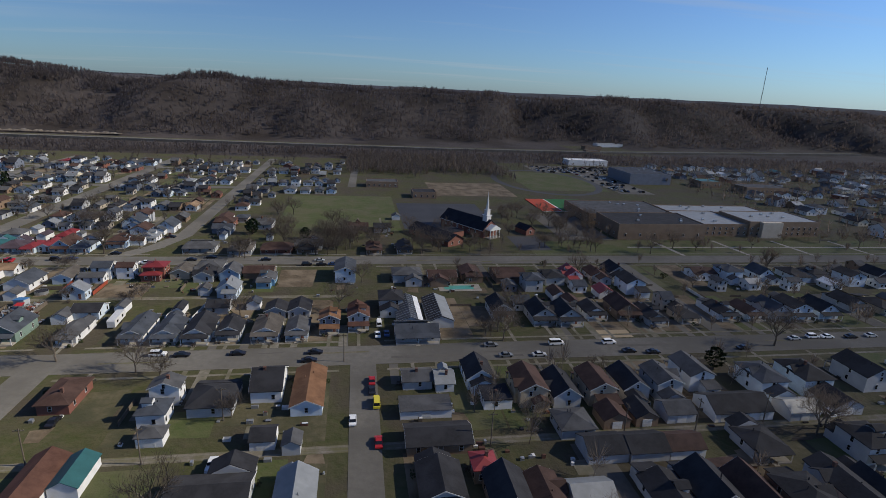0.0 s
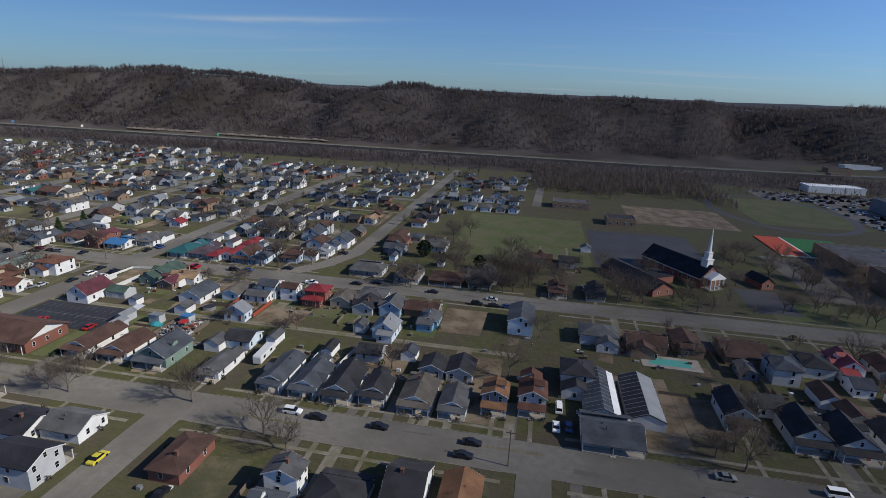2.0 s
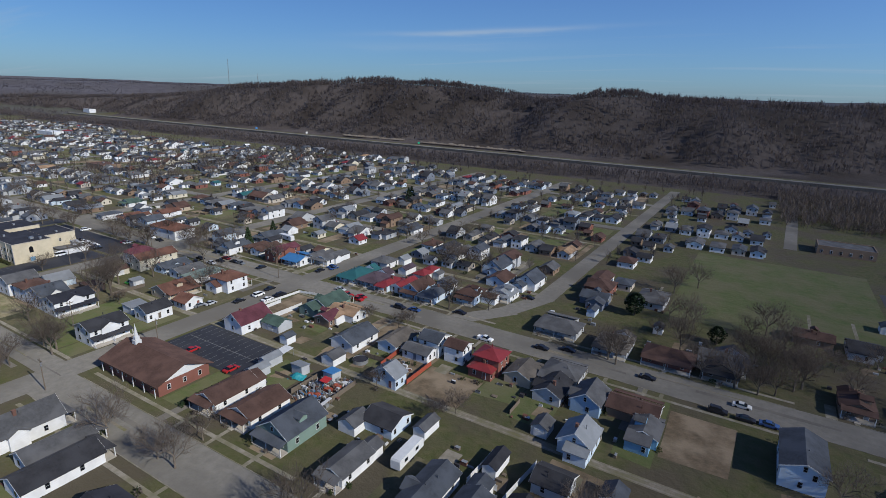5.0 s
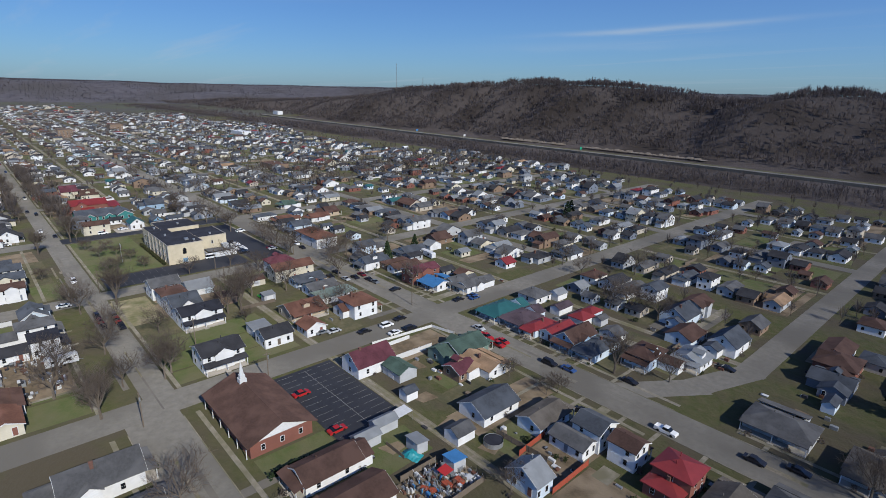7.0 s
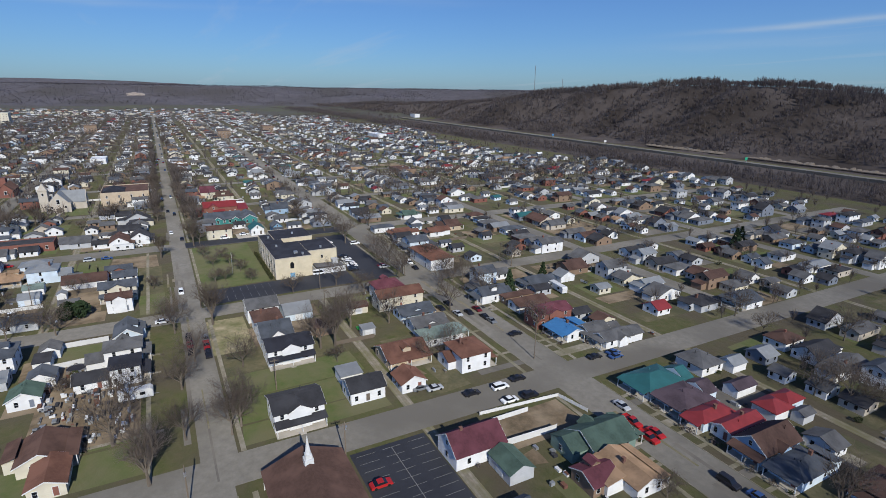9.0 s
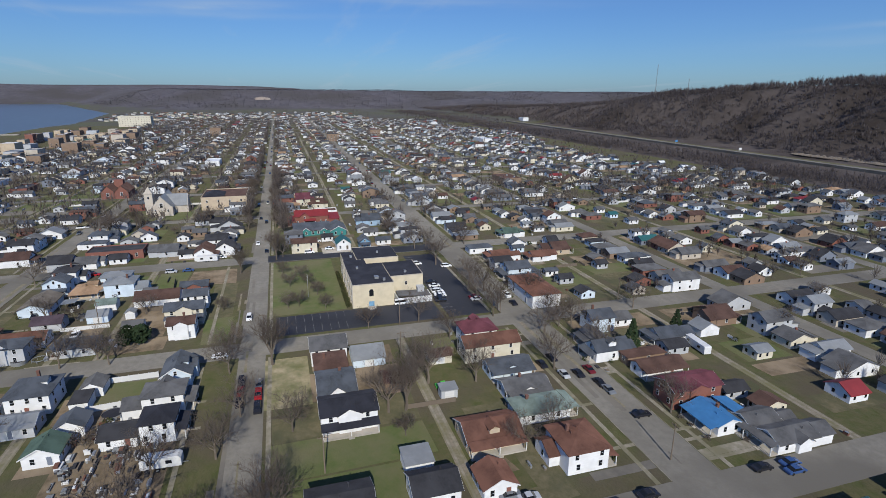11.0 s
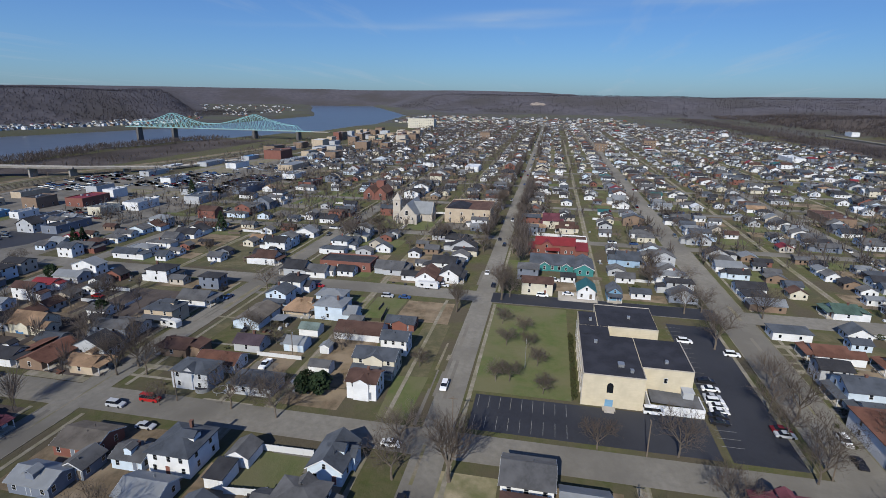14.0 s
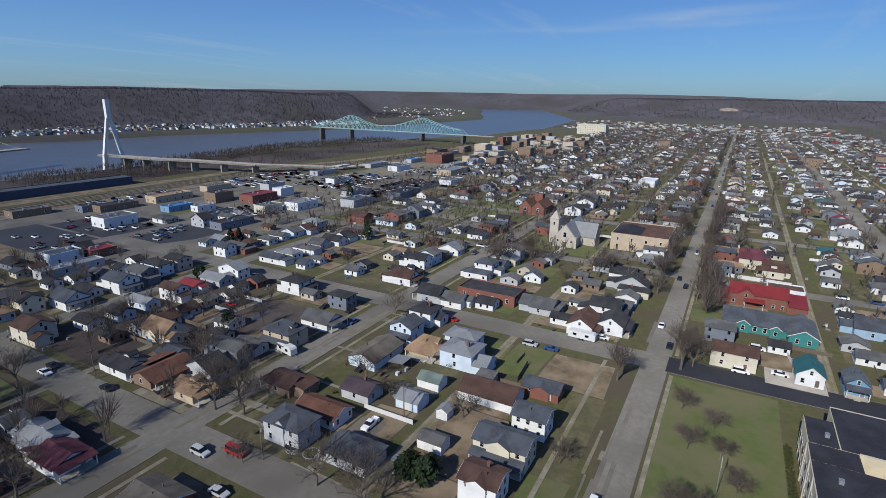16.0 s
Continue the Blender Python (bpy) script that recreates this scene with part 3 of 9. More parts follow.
    if porch:
        pd = 2.2
        pb = Buf()
        pw = w if porch is True else w * 0.55
        pb.prism([(-hd - pd - 0.3, 2.55), (-hd, 3.15), (-hd, 3.3), (-hd - pd - 0.3, 2.7)], -pw / 2 - 0.2, pw / 2 + 0.2, "x")
        part("porch_roof", pb.mesh("porch_roof", roof_mat(top)), ho)
        fb = Buf()
        fb.box(-pw / 2, pw / 2, -hd - pd, -hd, 0, 0.35)
        fb.box(-0.7, 0.7, -hd - pd - 0.6, -hd - pd, 0, 0.18)
        part("porch_floor", fb.mesh("porch_floor", CONCRETE), ho)
        for px in ((-1, 0, 1) if w > 7 and detail > 1 else (-1, 1)):
            part("post", POST, ho, pose(px * (pw / 2 - 0.15), -hd - pd + 0.15, 0.3))
    zs = [1.7] if storeys < 2 else [1.7, 4.2]
    full = detail > 1
    for fl, z in enumerate(zs):
        n = 3 if full and w > 8 else 2
        for i in range(n):
            wx = -hw + w * (i + 0.5) / n + r.uniform(-0.3, 0.3)
            if fl == 0 and i == n // 2:
                part("door", r.choice(DOORS), ho, pose(wx, -hd, 0.35))
                continue
            part("window", WINDOW, ho, pose(wx, -hd, z))
        part("window", WINDOW, ho, pose(r.uniform(-0.5, 0.5) * hw, hd if not (wing and fl == 0) else hd + wing, min(z, 1.6) if wing and fl == 0 else z, 0, 0, 180))
        m = 2 if full else 1
        for i in range(m):
            wy = -hd + d * (i + 0.5) / m + r.uniform(-0.8, 0.8)
            part("window", WINDOW, ho, pose(hw, wy, z, 0, 0, 90))
            if full or i == 0:
                part("window", WINDOW, ho, pose(-hw, wy, z, 0, 0, -90))
    if storeys >= 1.5 and roof in "gs":
        zg = H + rise * 0.3
        if roof == "g":
            part("window", WINDOW, ho, pose(0, -hd, zg, 0, 0, 0) @ Matrix.Scale(0.85, 4))
            part("window", WINDOW, ho, pose(0, hd, zg, 0, 0, 180) @ Matrix.Scale(0.85, 4))
        else:
            part("window", WINDOW, ho, pose(hw, 0, zg, 0, 0, 90) @ Matrix.Scale(0.85, 4))
            part("window", WINDOW, ho, pose(-hw, 0, zg, 0, 0, -90) @ Matrix.Scale(0.85, 4))
    if chimney or (chimney is None and r.random() < 0.25):
        part("chimney", CHIMNEYS[1 if chimney == "white" else 0], ho, pose(hw * r.uniform(-0.3, 0.3), hd * r.uniform(0.1, 0.5), H + rise * 0.85))
    return ho


def shed(x, y, face, w, d, h, wall, top, roof="g", doors=1, turn=0.0, word="garage"):
    """A garage or shed by an alley."""
    ho = thing(word, x, y, 0, FACING[face] + turn, "small %s %s with %s roof beside an alley" % (WALL_WORDS.get(wall, wall), word, ROOF_WORDS[top]), word, "sheds and garages")
    wb, rb = Buf(), Buf()
    hw, hd = w / 2, d / 2
    FOOT.append((x, y, hw, hd))
    wb.box(-hw, hw, -hd, hd, 0, h)
    if roof == "g":
        wb.prism([(-hw, h), (hw, h), (0, h + hw * 0.55)], -hd, hd, "y")
        gable_roof(rb, hw, -hd - 0.25, hd + 0.25, h, hw * 0.55, 0.3, 0.15)
    elif roof == "s":
        wb.prism([(-hd, h), (hd, h), (0, h + hd * 0.5)], -hw, hw, "x")
        gable_roof(rb, hd, -hw - 0.25, hw + 0.25, h, hd * 0.5, 0.3, 0.15, axis="x")
    elif roof == "h":
        hip_roof(rb, hw, hd, h, min(hw, hd) * 0.6, 0.35)
    else:
        rb.prism([(-hd - 0.3, h), (hd + 0.3, h + 0.5), (hd + 0.3, h + 0.65), (-hd - 0.3, h + 0.15)], -hw - 0.2, hw + 0.2, "x")
        wb.prism([(-hd, h), (hd, h), (hd, h + 0.42)], -hw, hw, "x")
    part("wall", wb.mesh("wall", wall_mat(wall)), ho)
    part("roof", rb.mesh("roof", roof_mat(top)), ho)
    for i in range(doors):
        s = min(1.0, (w - 0.5) / (2.7 * doors))
        part("garage_door", GARAGE_DOOR, ho, pose(-hw + w * (i + 0.5) / doors, -hd, 0.05) @ Matrix.Diagonal((s, 1, min(1, h / 2.3), 1)))
    return ho


# ---------- trees ----------
def bare_tree(seed, height, spread, trunk_r=0.28, up=0.75, limbs=7):
    """Trunk with limbs, and a crown of fine bare twigs."""
    r = random.Random(seed)
    tb, cb = Buf(), Buf()

    def twig(b, p, q, w):
        d = (q - p).normalized()
        u = d.orthogonal().normalized() * w
        u = Matrix.Rotation(r.uniform(0, 6.28), 3, d) @ u
        b.face([p - u, p + u, q])

    def grow(p, d, length, rad, level):
        bend = Vector((r.uniform(-1, 1), r.uniform(-1, 1), r.uniform(-0.2, 0.5))) * 0.12
        mid = p + (d + bend) * length * 0.5
        q = p + d * length
        if level < 3:
            b = tb if level < 2 else cb
            b.tube(p, mid, rad, rad * 0.8, 6 if level == 0 else 3)
            b.tube(mid, q, rad * 0.8, rad * 0.5, 6 if level == 0 else 3)
        else:
            twig(cb, p, q, rad)
        if level == 4:
            return
        n = (limbs, 6, 6, 4)[level]
        for i in range(n):
            t = r.uniform(0.6, 1.0) if level == 0 else r.uniform(0.3, 1.0)
            a = 6.283 * (i + r.random()) / n
            side = Vector((math.cos(a), math.sin(a), 0)) * spread
            if level:
                side = d.orthogonal().normalized()
                side = (Matrix.Rotation(a, 3, d) @ side) * 0.75
            nd = (d * up + side + Vector((0, 0, 0.28))).normalized()
            base = p.lerp(mid, t * 2) if t < 0.5 else mid.lerp(q, t * 2 - 1)
            ln = (0.42, 0.26, 0.16, 0.1)[level] * height * r.uniform(0.75, 1.15)
            grow(base, nd, ln, (trunk_r * 0.42, trunk_r * 0.2, 0.04, 0.028)[level], level + 1)
    grow(Vector((0, 0, -0.2)), Vector((r.uniform(-0.05, 0.05), r.uniform(-0.05, 0.05), 1)).normalized(), height * 0.3, trunk_r, 0)
    return tb.mesh("trunk", BARK), cb.mesh("crown", TWIG)


TREES = [bare_tree(11, 13, 0.85), bare_tree(12, 15, 0.7, 0.34), bare_tree(13, 10, 0.9, 0.2), bare_tree(14, 15, 0.5, 0.42, 1.0, 9), bare_tree(15, 7, 0.8, 0.13)]


def tree(x, y, kind=0, s=1.0, z=0.0):
    ob = thing("bare_tree", x, y, z, rnd.uniform(0, 360), "leafless winter tree with grey-brown bare twigs", "tree", "bare trees of the town")
    m = Matrix.Scale(s * rnd.uniform(0.9, 1.1), 4)
    part("trunk", TREES[kind][0], ob, m)
    part("crown", TREES[kind][1], ob, m)
    return ob


def leafy(seed, height, radius, conical, mat_):
    """A crown of many small leaf clumps on a trunk."""
    r = random.Random(seed)
    b = Buf()
    for i in range(300 if height > 3 else 90):
        t = r.random() ** 0.8
        z = height * (0.1 + 0.9 * t)
        rr = radius * ((1 - t) ** 0.8 if conical else math.sqrt(max(0.02, 1 - (2 * t - 1) ** 2))) * r.uniform(0.55, 1.08)
        a = r.uniform(0, 6.283)
        c = Vector((rr * math.cos(a), rr * math.sin(a), z))
        s = r.uniform(0.35, 0.8) * radius * 0.33
        for _ in range(2):
            u = Vector((r.uniform(-1, 1), r.uniform(-1, 1), r.uniform(-0.6, 0.6))).normalized()
            v = u.orthogonal().normalized()
            b.face([c - u * s, c + v * s * 0.6, c + u * s, c - v * s * 0.6])
    t = Buf()
    t.tube((0, 0, -0.2), (0, 0, height * 0.6), radius * 0.09 + 0.05, 0.05, 6)
    return t.mesh("trunk", BARK), b.mesh("crown", mat_)


EVERGREENS = [leafy(1, 9, 2.6, True, PINE), leafy(2, 7, 3.0, False, PINE), leafy(3, 1.6, 1.1, False, BUSHM)]


def evergreen(x, y, kind=0, s=1.0):
    w = ("conical dark evergreen tree", "round dark evergreen tree", "low rounded garden bush")[kind]
    ob = thing(("evergreen_tree", "evergreen_tree", "bush")[kind], x, y, 0, rnd.uniform(0, 360), w + " beside a house", "bush" if kind == 2 else "tree", "evergreens and bushes")
    m = Matrix.Scale(s, 4)
    part("trunk", EVERGREENS[kind][0], ob, m)
    part("crown", EVERGREENS[kind][1], ob, m)
    return ob


def forest(name, spots, label, h0, h1, blades=9, m=None, width=0.28, low=0.42):
    """Far woods: each tree a trunk with a fan of bare upright branches."""
    r = random.Random(len(spots))
    b = Buf()
    for x, y, z in spots:
        h = r.uniform(h0, h1)
        top = Vector((x + r.uniform(-1, 1), y + r.uniform(-1, 1), z + h * 0.5))
        base = Vector((x, y, z - 0.5))
        n = len(b.v)
        b.v += [tuple(base + Vector((-0.16, 0, 0))), tuple(base + Vector((0.16, 0.06, 0))), tuple(top)]
        idx = [(n, n + 1, n + 2)]
        for i in range(blades):
            a = 6.283 * (i * 0.618 + r.random() * 0.4)
            u = low + (1 - low) * (i + r.random()) / blades
            lean = 0.36 * h * math.sqrt(max(0.0, 1 - ((u - (low + 1) / 2.2) / (1.05 - (low + 1) / 2.2)) ** 2)) * r.uniform(0.6, 1.1)
            s = base.lerp(top, r.uniform(0.4, 1.0))
            tip = Vector((s.x + math.cos(a) * lean, s.y + math.sin(a) * lean, z + h * u))
            wv = Vector((-math.sin(a), math.cos(a), r.uniform(-0.5, 0.5))) * r.uniform(0.7, 1.3) * width
            n = len(b.v)
            b.v += [tuple(s), tuple(s.lerp(tip, 0.55) + wv), tuple(tip), tuple(s.lerp(tip, 0.6) - wv)]
            idx += [(n, n + 1, n + 2, n + 3)]
        b.f += idx
        b.m += [0] * len(idx)
    return tagged(new(name, b.mesh(name, m or HILLTREE)), label, "woods", kind="stuff")


# ---------- cars ----------
CARC = {"white": (0.75, 0.75, 0.74), "black": (0.02, 0.02, 0.024), "grey": (0.16, 0.17, 0.18), "silver": (0.42, 0.43, 0.44), "red": (0.36, 0.02, 0.02), "yellow": (0.62, 0.52, 0.05),
        "blue": (0.04, 0.08, 0.2), "maroon": (0.13, 0.015, 0.02), "green": (0.1, 0.5, 0.06)}
TYRE = mat("tyre_rubber", (0.015, 0.015, 0.015), None, 0.9, 3.0, 0.1)
CAR_SHAPES = {  # length, bonnet, windscreen foot, roof front, roof back, rear foot, belt height, top
    "sedan": (4.7, 0.72, 1.2, 0.35, -0.85, -1.55, 0.9, 1.42), "suv": (4.8, 0.9, 1.25, 0.55, -1.9, -2.2, 1.05, 1.75),
    "van": (5.2, 1.0, 1.75, 1.2, -2.4, -2.5, 1.1, 2.0), "pickup": (5.4, 0.95, 1.3, 0.65, -0.45, -0.7, 1.05, 1.75)}
WB = Buf()
for i in range(12):
    a0, a1 = 2 * math.pi * i / 12, 2 * math.pi * (i + 1) / 12
    p, q = (0.33 * math.cos(a0), 0.33 * math.sin(a0)), (0.33 * math.cos(a1), 0.33 * math.sin(a1))
    WB.face([(p[0], -0.11, p[1]), (q[0], -0.11, q[1]), (q[0], 0.11, q[1]), (p[0], 0.11, p[1])])
    for s in (-0.11, 0.11):
        WB.face([(0, s, 0), (p[0], s, p[1]), (q[0], s, q[1])])
WHEEL = WB.mesh("wheel", TYRE)
CAR_MESH = {}


def car(x, y, ax, kind, colour, z=ROADZ):
    L, bon, wf, rf_, rb_, rear, belt, top = CAR_SHAPES[kind]
    h = L / 2
    if (kind, colour) not in CAR_MESH:
        v = CARC[colour]
        paint = mat("car_paint_" + colour, v, v, 0.25, 1.0, 0.0, c3=v)
        b = Buf()
        b.prism([(-h, 0.35), (-h + 0.15, 0.28), (h - 0.15, 0.28), (h, 0.4), (h - 0.06, bon - 0.12), (h - 0.25, bon), (wf, belt), (rear, belt), (-h + 0.1, belt - 0.05), (-h, belt - 0.2)], -0.9, 0.9, "x")
        body = Buf()
        body.v = [(p[1], p[0], p[2]) for p in b.v]
        body.f, body.m = b.f, b.m
        if kind == "pickup":
            body.box(-h + 0.12, -0.8, -0.86, -0.8, belt - 0.02, belt + 0.16)
            body.box(-h + 0.12, -0.8, 0.8, 0.86, belt - 0.02, belt + 0.16)
            body.box(-h + 0.05, -h + 0.12, -0.86, 0.86, belt - 0.1, belt + 0.16)
        g = Buf()
        n = 0.82, 0.68
        A = [(wf, -n[0], belt), (rear, -n[0], belt), (rear, n[0], belt), (wf, n[0], belt), (rf_, -n[1], top - 0.06), (rb_, -n[1], top - 0.06), (rb_, n[1], top - 0.06), (rf_, n[1], top - 0.06)]
        for q in ((0, 1, 5, 4), (1, 2, 6, 5), (2, 3, 7, 6), (3, 0, 4, 7), (4, 5, 6, 7)):
            g.face([A[i] for i in q])
        r = Buf()
        r.box(rb_ - 0.05, rf_ + 0.05, -n[1] - 0.02, n[1] + 0.02, top - 0.07, top)
        CAR_MESH[(kind, colour)] = (body.mesh("body", paint), g.mesh("glasshouse", GLASS), r.mesh("roof_panel", paint))
    word = {"sedan": "car", "suv": "car", "van": "van", "pickup": "pickup truck"}[kind]
    ob = thing("pickup_truck" if kind == "pickup" else "van" if kind == "van" else "car", x, y, z, 0 if ax == "x" else 90, "%s %s parked on the paving" % (colour, "sport utility car" if kind == "suv" else "saloon car" if kind == "sedan" else word), word, "cars of the town")
    for nm, me in zip(("body", "glasshouse", "roof_panel"), CAR_MESH[(kind, colour)]):
        part(nm, me, ob)
    for wx in (-h * 0.6, h * 0.6):
        for wy in (-0.82, 0.82):
            part("wheel", WHEEL, ob, pose(wx, wy, 0.33))
    return ob


# ---------- poles, lines, fences ----------
PB = Buf()
PB.tube((0, 0, -0.3), (0, 0, 9.2), 0.16, 0.11, 8)
POLE = PB.mesh("pole_shaft", WOODGREY)
PB = Buf()
PB.box(-1.1, 1.1, -0.06, 0.06, 8.5, 8.65)
for i in (-1.0, -0.4, 0.4, 1.0):
    PB.box(i - 0.05, i + 0.05, -0.05, 0.05, 8.65, 8.85)
CROSSARM = PB.mesh("crossarm", WOODGREY)
PB = Buf()
PB.tube((0.28, 0, 7.2), (0.28, 0, 8.0), 0.2, 0.2, 8)
PB.box(0.1, 0.48, -0.2, 0.2, 7.98, 8.04)
TRANSFORMER = PB.mesh("transformer", METAL)


def pole(x, y):
    ob = thing("utility_pole", x, y, 0, rnd.choice((0, 90)), "weathered wooden utility pole with a crossarm", "utility pole", "utility poles")
    part("pole_shaft", POLE, ob)
    part("crossarm", CROSSARM, ob)
    if rnd.random() < 0.4:
        part("transformer", TRANSFORMER, ob)


def fence(x0, y0, x1, y1, h, m, label):
    """A fence of posts with boards between them."""
    ob = thing("fence", x0, y0, 0, math.degrees(math.atan2(y1 - y0, x1 - x0)), label, "fence")
    L = math.hypot(x1 - x0, y1 - y0)
    n = max(1, round(L / 2.4))
    pb, bb = Buf(), Buf()
    pb.box(-0.06, 0.06, -0.06, 0.06, 0, h + 0.1)
    bb.box(0, L / n, -0.02, 0.02, 0.08, h)
    bb.box(0, L / n, -0.045, -0.015, 0.3, 0.38)
    bb.box(0, L / n, -0.045, -0.015, h - 0.3, h - 0.22)
    pm, bm = pb.mesh("post", m), bb.mesh("fence_panel", m)
    for i in range(n + 1):
        part("post", pm, ob, pose(L * i / n, 0, 0))
        if i < n:
            part("fence_panel", bm, ob, pose(L * i / n, 0, 0))


# ---------- far town: houses too many to count ----------
far = Buf()
FAR_W = ["white", "white", "grey", "white", "cream", "grey", "white", "white", "white", "brick", "paleblue", "brown", "grey", "slate", "stone"]
FAR_R = ["dark", "dark", "grey", "grey", "brown", "light", "red", "slate", "tanr", "teal", "white"]
FAR_RW = [24, 16, 26, 20, 12, 15, 2, 16, 2, 1, 3]


vr = random.Random(88)


def far_house(x, y, w, d, h, along_x, wi, ri, hip=False):
    """One small house of the far town: walls, windows, roof, and a porch or a rear wing."""
    b = far
    n0 = len(b.v)
    hw, hd = w / 2, d / 2
    R = len(FAR_W) + ri
    g = len(FAR_W) + len(FAR_R)
    b.box(-hw, hw, -hd, hd, 0, h, wi)
    pitch = vr.uniform(0.34, 0.58)
    if hip:
        hip_roof(b, hw, hd, h, min(hw, hd) * pitch, 0.4, R)
    elif along_x:
        b.prism([(-hd, h), (hd, h), (0, h + hd * pitch)], -hw, hw, "x", wi)
        gable_roof(b, hd, -hw - 0.4, hw + 0.4, h, hd * pitch, mi=R, axis="x")
    else:
        b.prism([(-hw, h), (hw, h), (0, h + hw * pitch)], -hd, hd, "y", wi)
        gable_roof(b, hw, -hd - 0.4, hd + 0.4, h, hw * pitch, mi=R)
    if d > 8.5:
        k = vr.random()
        s = vr.choice((-1, 1))
        if k < 0.45:
            # lean-to or wing
            u0, u1 = (hd, hd + vr.uniform(2, 4)) if s > 0 else (-hd - vr.uniform(2, 4), -hd)
            v = vr.uniform(0.5, 1.0) * hw
            b.box(-v, v, u0, u1, 0, 2.5, wi)
            a, c = (u0, u1) if s > 0 else (u1, u0)
            e = 0.3 * s
            b.prism([(a, 3.1), (a, 3.3), (c + e, 2.65), (c + e, 2.45)], -v - 0.3, v + 0.3, "x", R)
        elif k < 0.75:
            # cross gable
            u = vr.uniform(-0.4, 0.4) * hd
            if not along_x and not hip:
                q = vr.uniform(1.6, 2.6)
                e = s * (hw + vr.uniform(0.6, 2.2))
                b.box(min(0, e), max(0, e), u - q, u + q, 0, h, wi)
                b.prism([(u - q, h), (u + q, h), (u, h + q * pitch)], min(0, e), max(0, e), "x", wi)
                gable_roof(b, q, min(0, e - 0.3 * (s < 0)), max(0, e + 0.3 * (s > 0)), h, q * pitch, c=u, mi=R, axis="x")
        if vr.random() < 0.35:
            cx, cy = vr.uniform(-0.4, 0.4) * hw, vr.uniform(-0.5, 0.5) * hd
            b.box(cx - 0.3, cx + 0.3, cy - 0.3, cy + 0.3, h, h + min(hw, hd) * pitch + 0.7, FAR_W.index("brick"))
    for z in ([1.5] if h < 4.5 else [1.5, 4.2]):
        for s in (-1, 1):
            for u in (vr.uniform(-0.7, -0.3), vr.uniform(0.25, 0.7)):
                X, Y = s * (hw + 0.03), u * hd
                b.face([(X, Y - 0.4, z - 0.55), (X, Y + 0.4, z - 0.55), (X, Y + 0.4, z + 0.55), (X, Y - 0.4, z + 0.55)], g)
                X, Y = u * hw, s * (hd + 0.03)
                b.face([(X - 0.4, Y, z - 0.55), (X + 0.4, Y, z - 0.55), (X + 0.4, Y, z + 0.55), (X - 0.4, Y, z + 0.55)], g)
    for i in range(n0, len(b.v)):
        v = b.v[i]
        b.v[i] = (v[0] + x, v[1] + y, v[2])


def free(x, y, zones):
    return not any(a <= x <= c and b_ <= y <= d_ for a, b_, c, d_ in zones)

# ---------- houses, block by block ----------
house(-114.6, 132.9, "N", 10.2, 9.6, 1, "s", "white", "black", porch=False, wing=0)
house(-103.6, 135.7, "N", 10.1, 8.4, 1, "s", "white", "grey", porch=False, wing=0)
house(-101.3, 121.2, "N", 11.1, 8.0, 2, "s", "grey", "black", wing=0)
house(-193.2, 124.4, "E", 6.4, 9.5, 1, "g", "cream", "rust", porch=False, wing=0)
house(-254.6, 80.6, "E", 10.4, 8.6, 1, "s", "brick", "tobacco", porch=False, wing=0)
house(-242.0, 81.6, "E", 9.6, 6.4, 1, "s", "slate", "light", porch=False, wing=0)
house(-247.7, 85.9, "E", 5.1, 6.0, 1, "g", "slate", "grey", porch=False, wing=0)
house(-252.2, 94.6, "E", 7.3, 5.8, 1, "s", "paleblue", "grey", porch=False, wing=0)
house(-254.7, 104.4, "E", 9.5, 10.1, 2, "h", "white", "slate", porch=False, wing=0)
house(-243.3, 104.5, "E", 9.1, 6.8, 1, "s", "grey", "light", porch=False, wing=0)
shed(-258.0, 116.4, "E", 5.3, 5.9, 2.5, "white", "grey", "g")
shed(-250.9, 115.5, "E", 4.2, 5.6, 2.5, "white", "dark", "f")
house(-259.3, 136.6, "E", 7.4, 10.6, 1.5, "g", "paleblue", "slate", porch=False, wing=0, dormer="gable")
house(-326.0, 80.7, "S", 15.0, 9.3, 1, "s", "paleblue", "tobacco", porch=False, wing=0)
house(-337.6, 92.7, "E", 9.6, 9.3, 1, "h", "tan", "tanr", wing=0, dormer="gable")
house(-344.9, 101.0, "E", 10.3, 7.1, 2, "h", "paleblue", "light", wing=0)
shed(-322.9, 119.9, "E", 15.2, 9.2, 2.5, "white", "brown", "s")
house(-294.1, 87.7, "E", 12.2, 6.9, 1, "s", "white", "rust", porch=False, wing=0)
house(-306.8, 89.9, "S", 6.6, 8.6, 1, "g", "grey", "plum", porch=False, wing=0)
house(-284.0, 87.1, "S", 7.1, 10.6, 2, "h", "grey", "slate", porch=False)
house(-285.0, 104.8, "S", 7.8, 10.3, 1, "h", "grey", "slate", wing=0)
shed(-309.2, 113.5, "E", 3.0, 3.4, 2.3, "white", "light", "g")
shed(-297.4, 117.0, "E", 6.2, 4.2, 2.5, "white", "grey", "s")
shed(-309.7, 103.7, "E", 6.5, 5.8, 2.5, "paleblue", "light", "s")
shed(-320.5, 103.4, "S", 5.0, 6.6, 2.5, "white", "sage", "g")
house(-331.8, 131.3, "E", 9.9, 6.1, 1, "s", "brick", "slate", porch=False, wing=0, dormer="gable")
house(-314.6, 134.3, "E", 8.1, 6.6, 2, "s", "white", "slate", porch=False, wing=0)
house(-302.1, 132.3, "E", 12.1, 7.3, 2, "s", "cream", "slate", dormer="gable", wing=0)
house(-289.0, 133.2, "E", 8.0, 6.8, 2, "s", "white", "brown", porch=False, wing=0, dormer="gable")
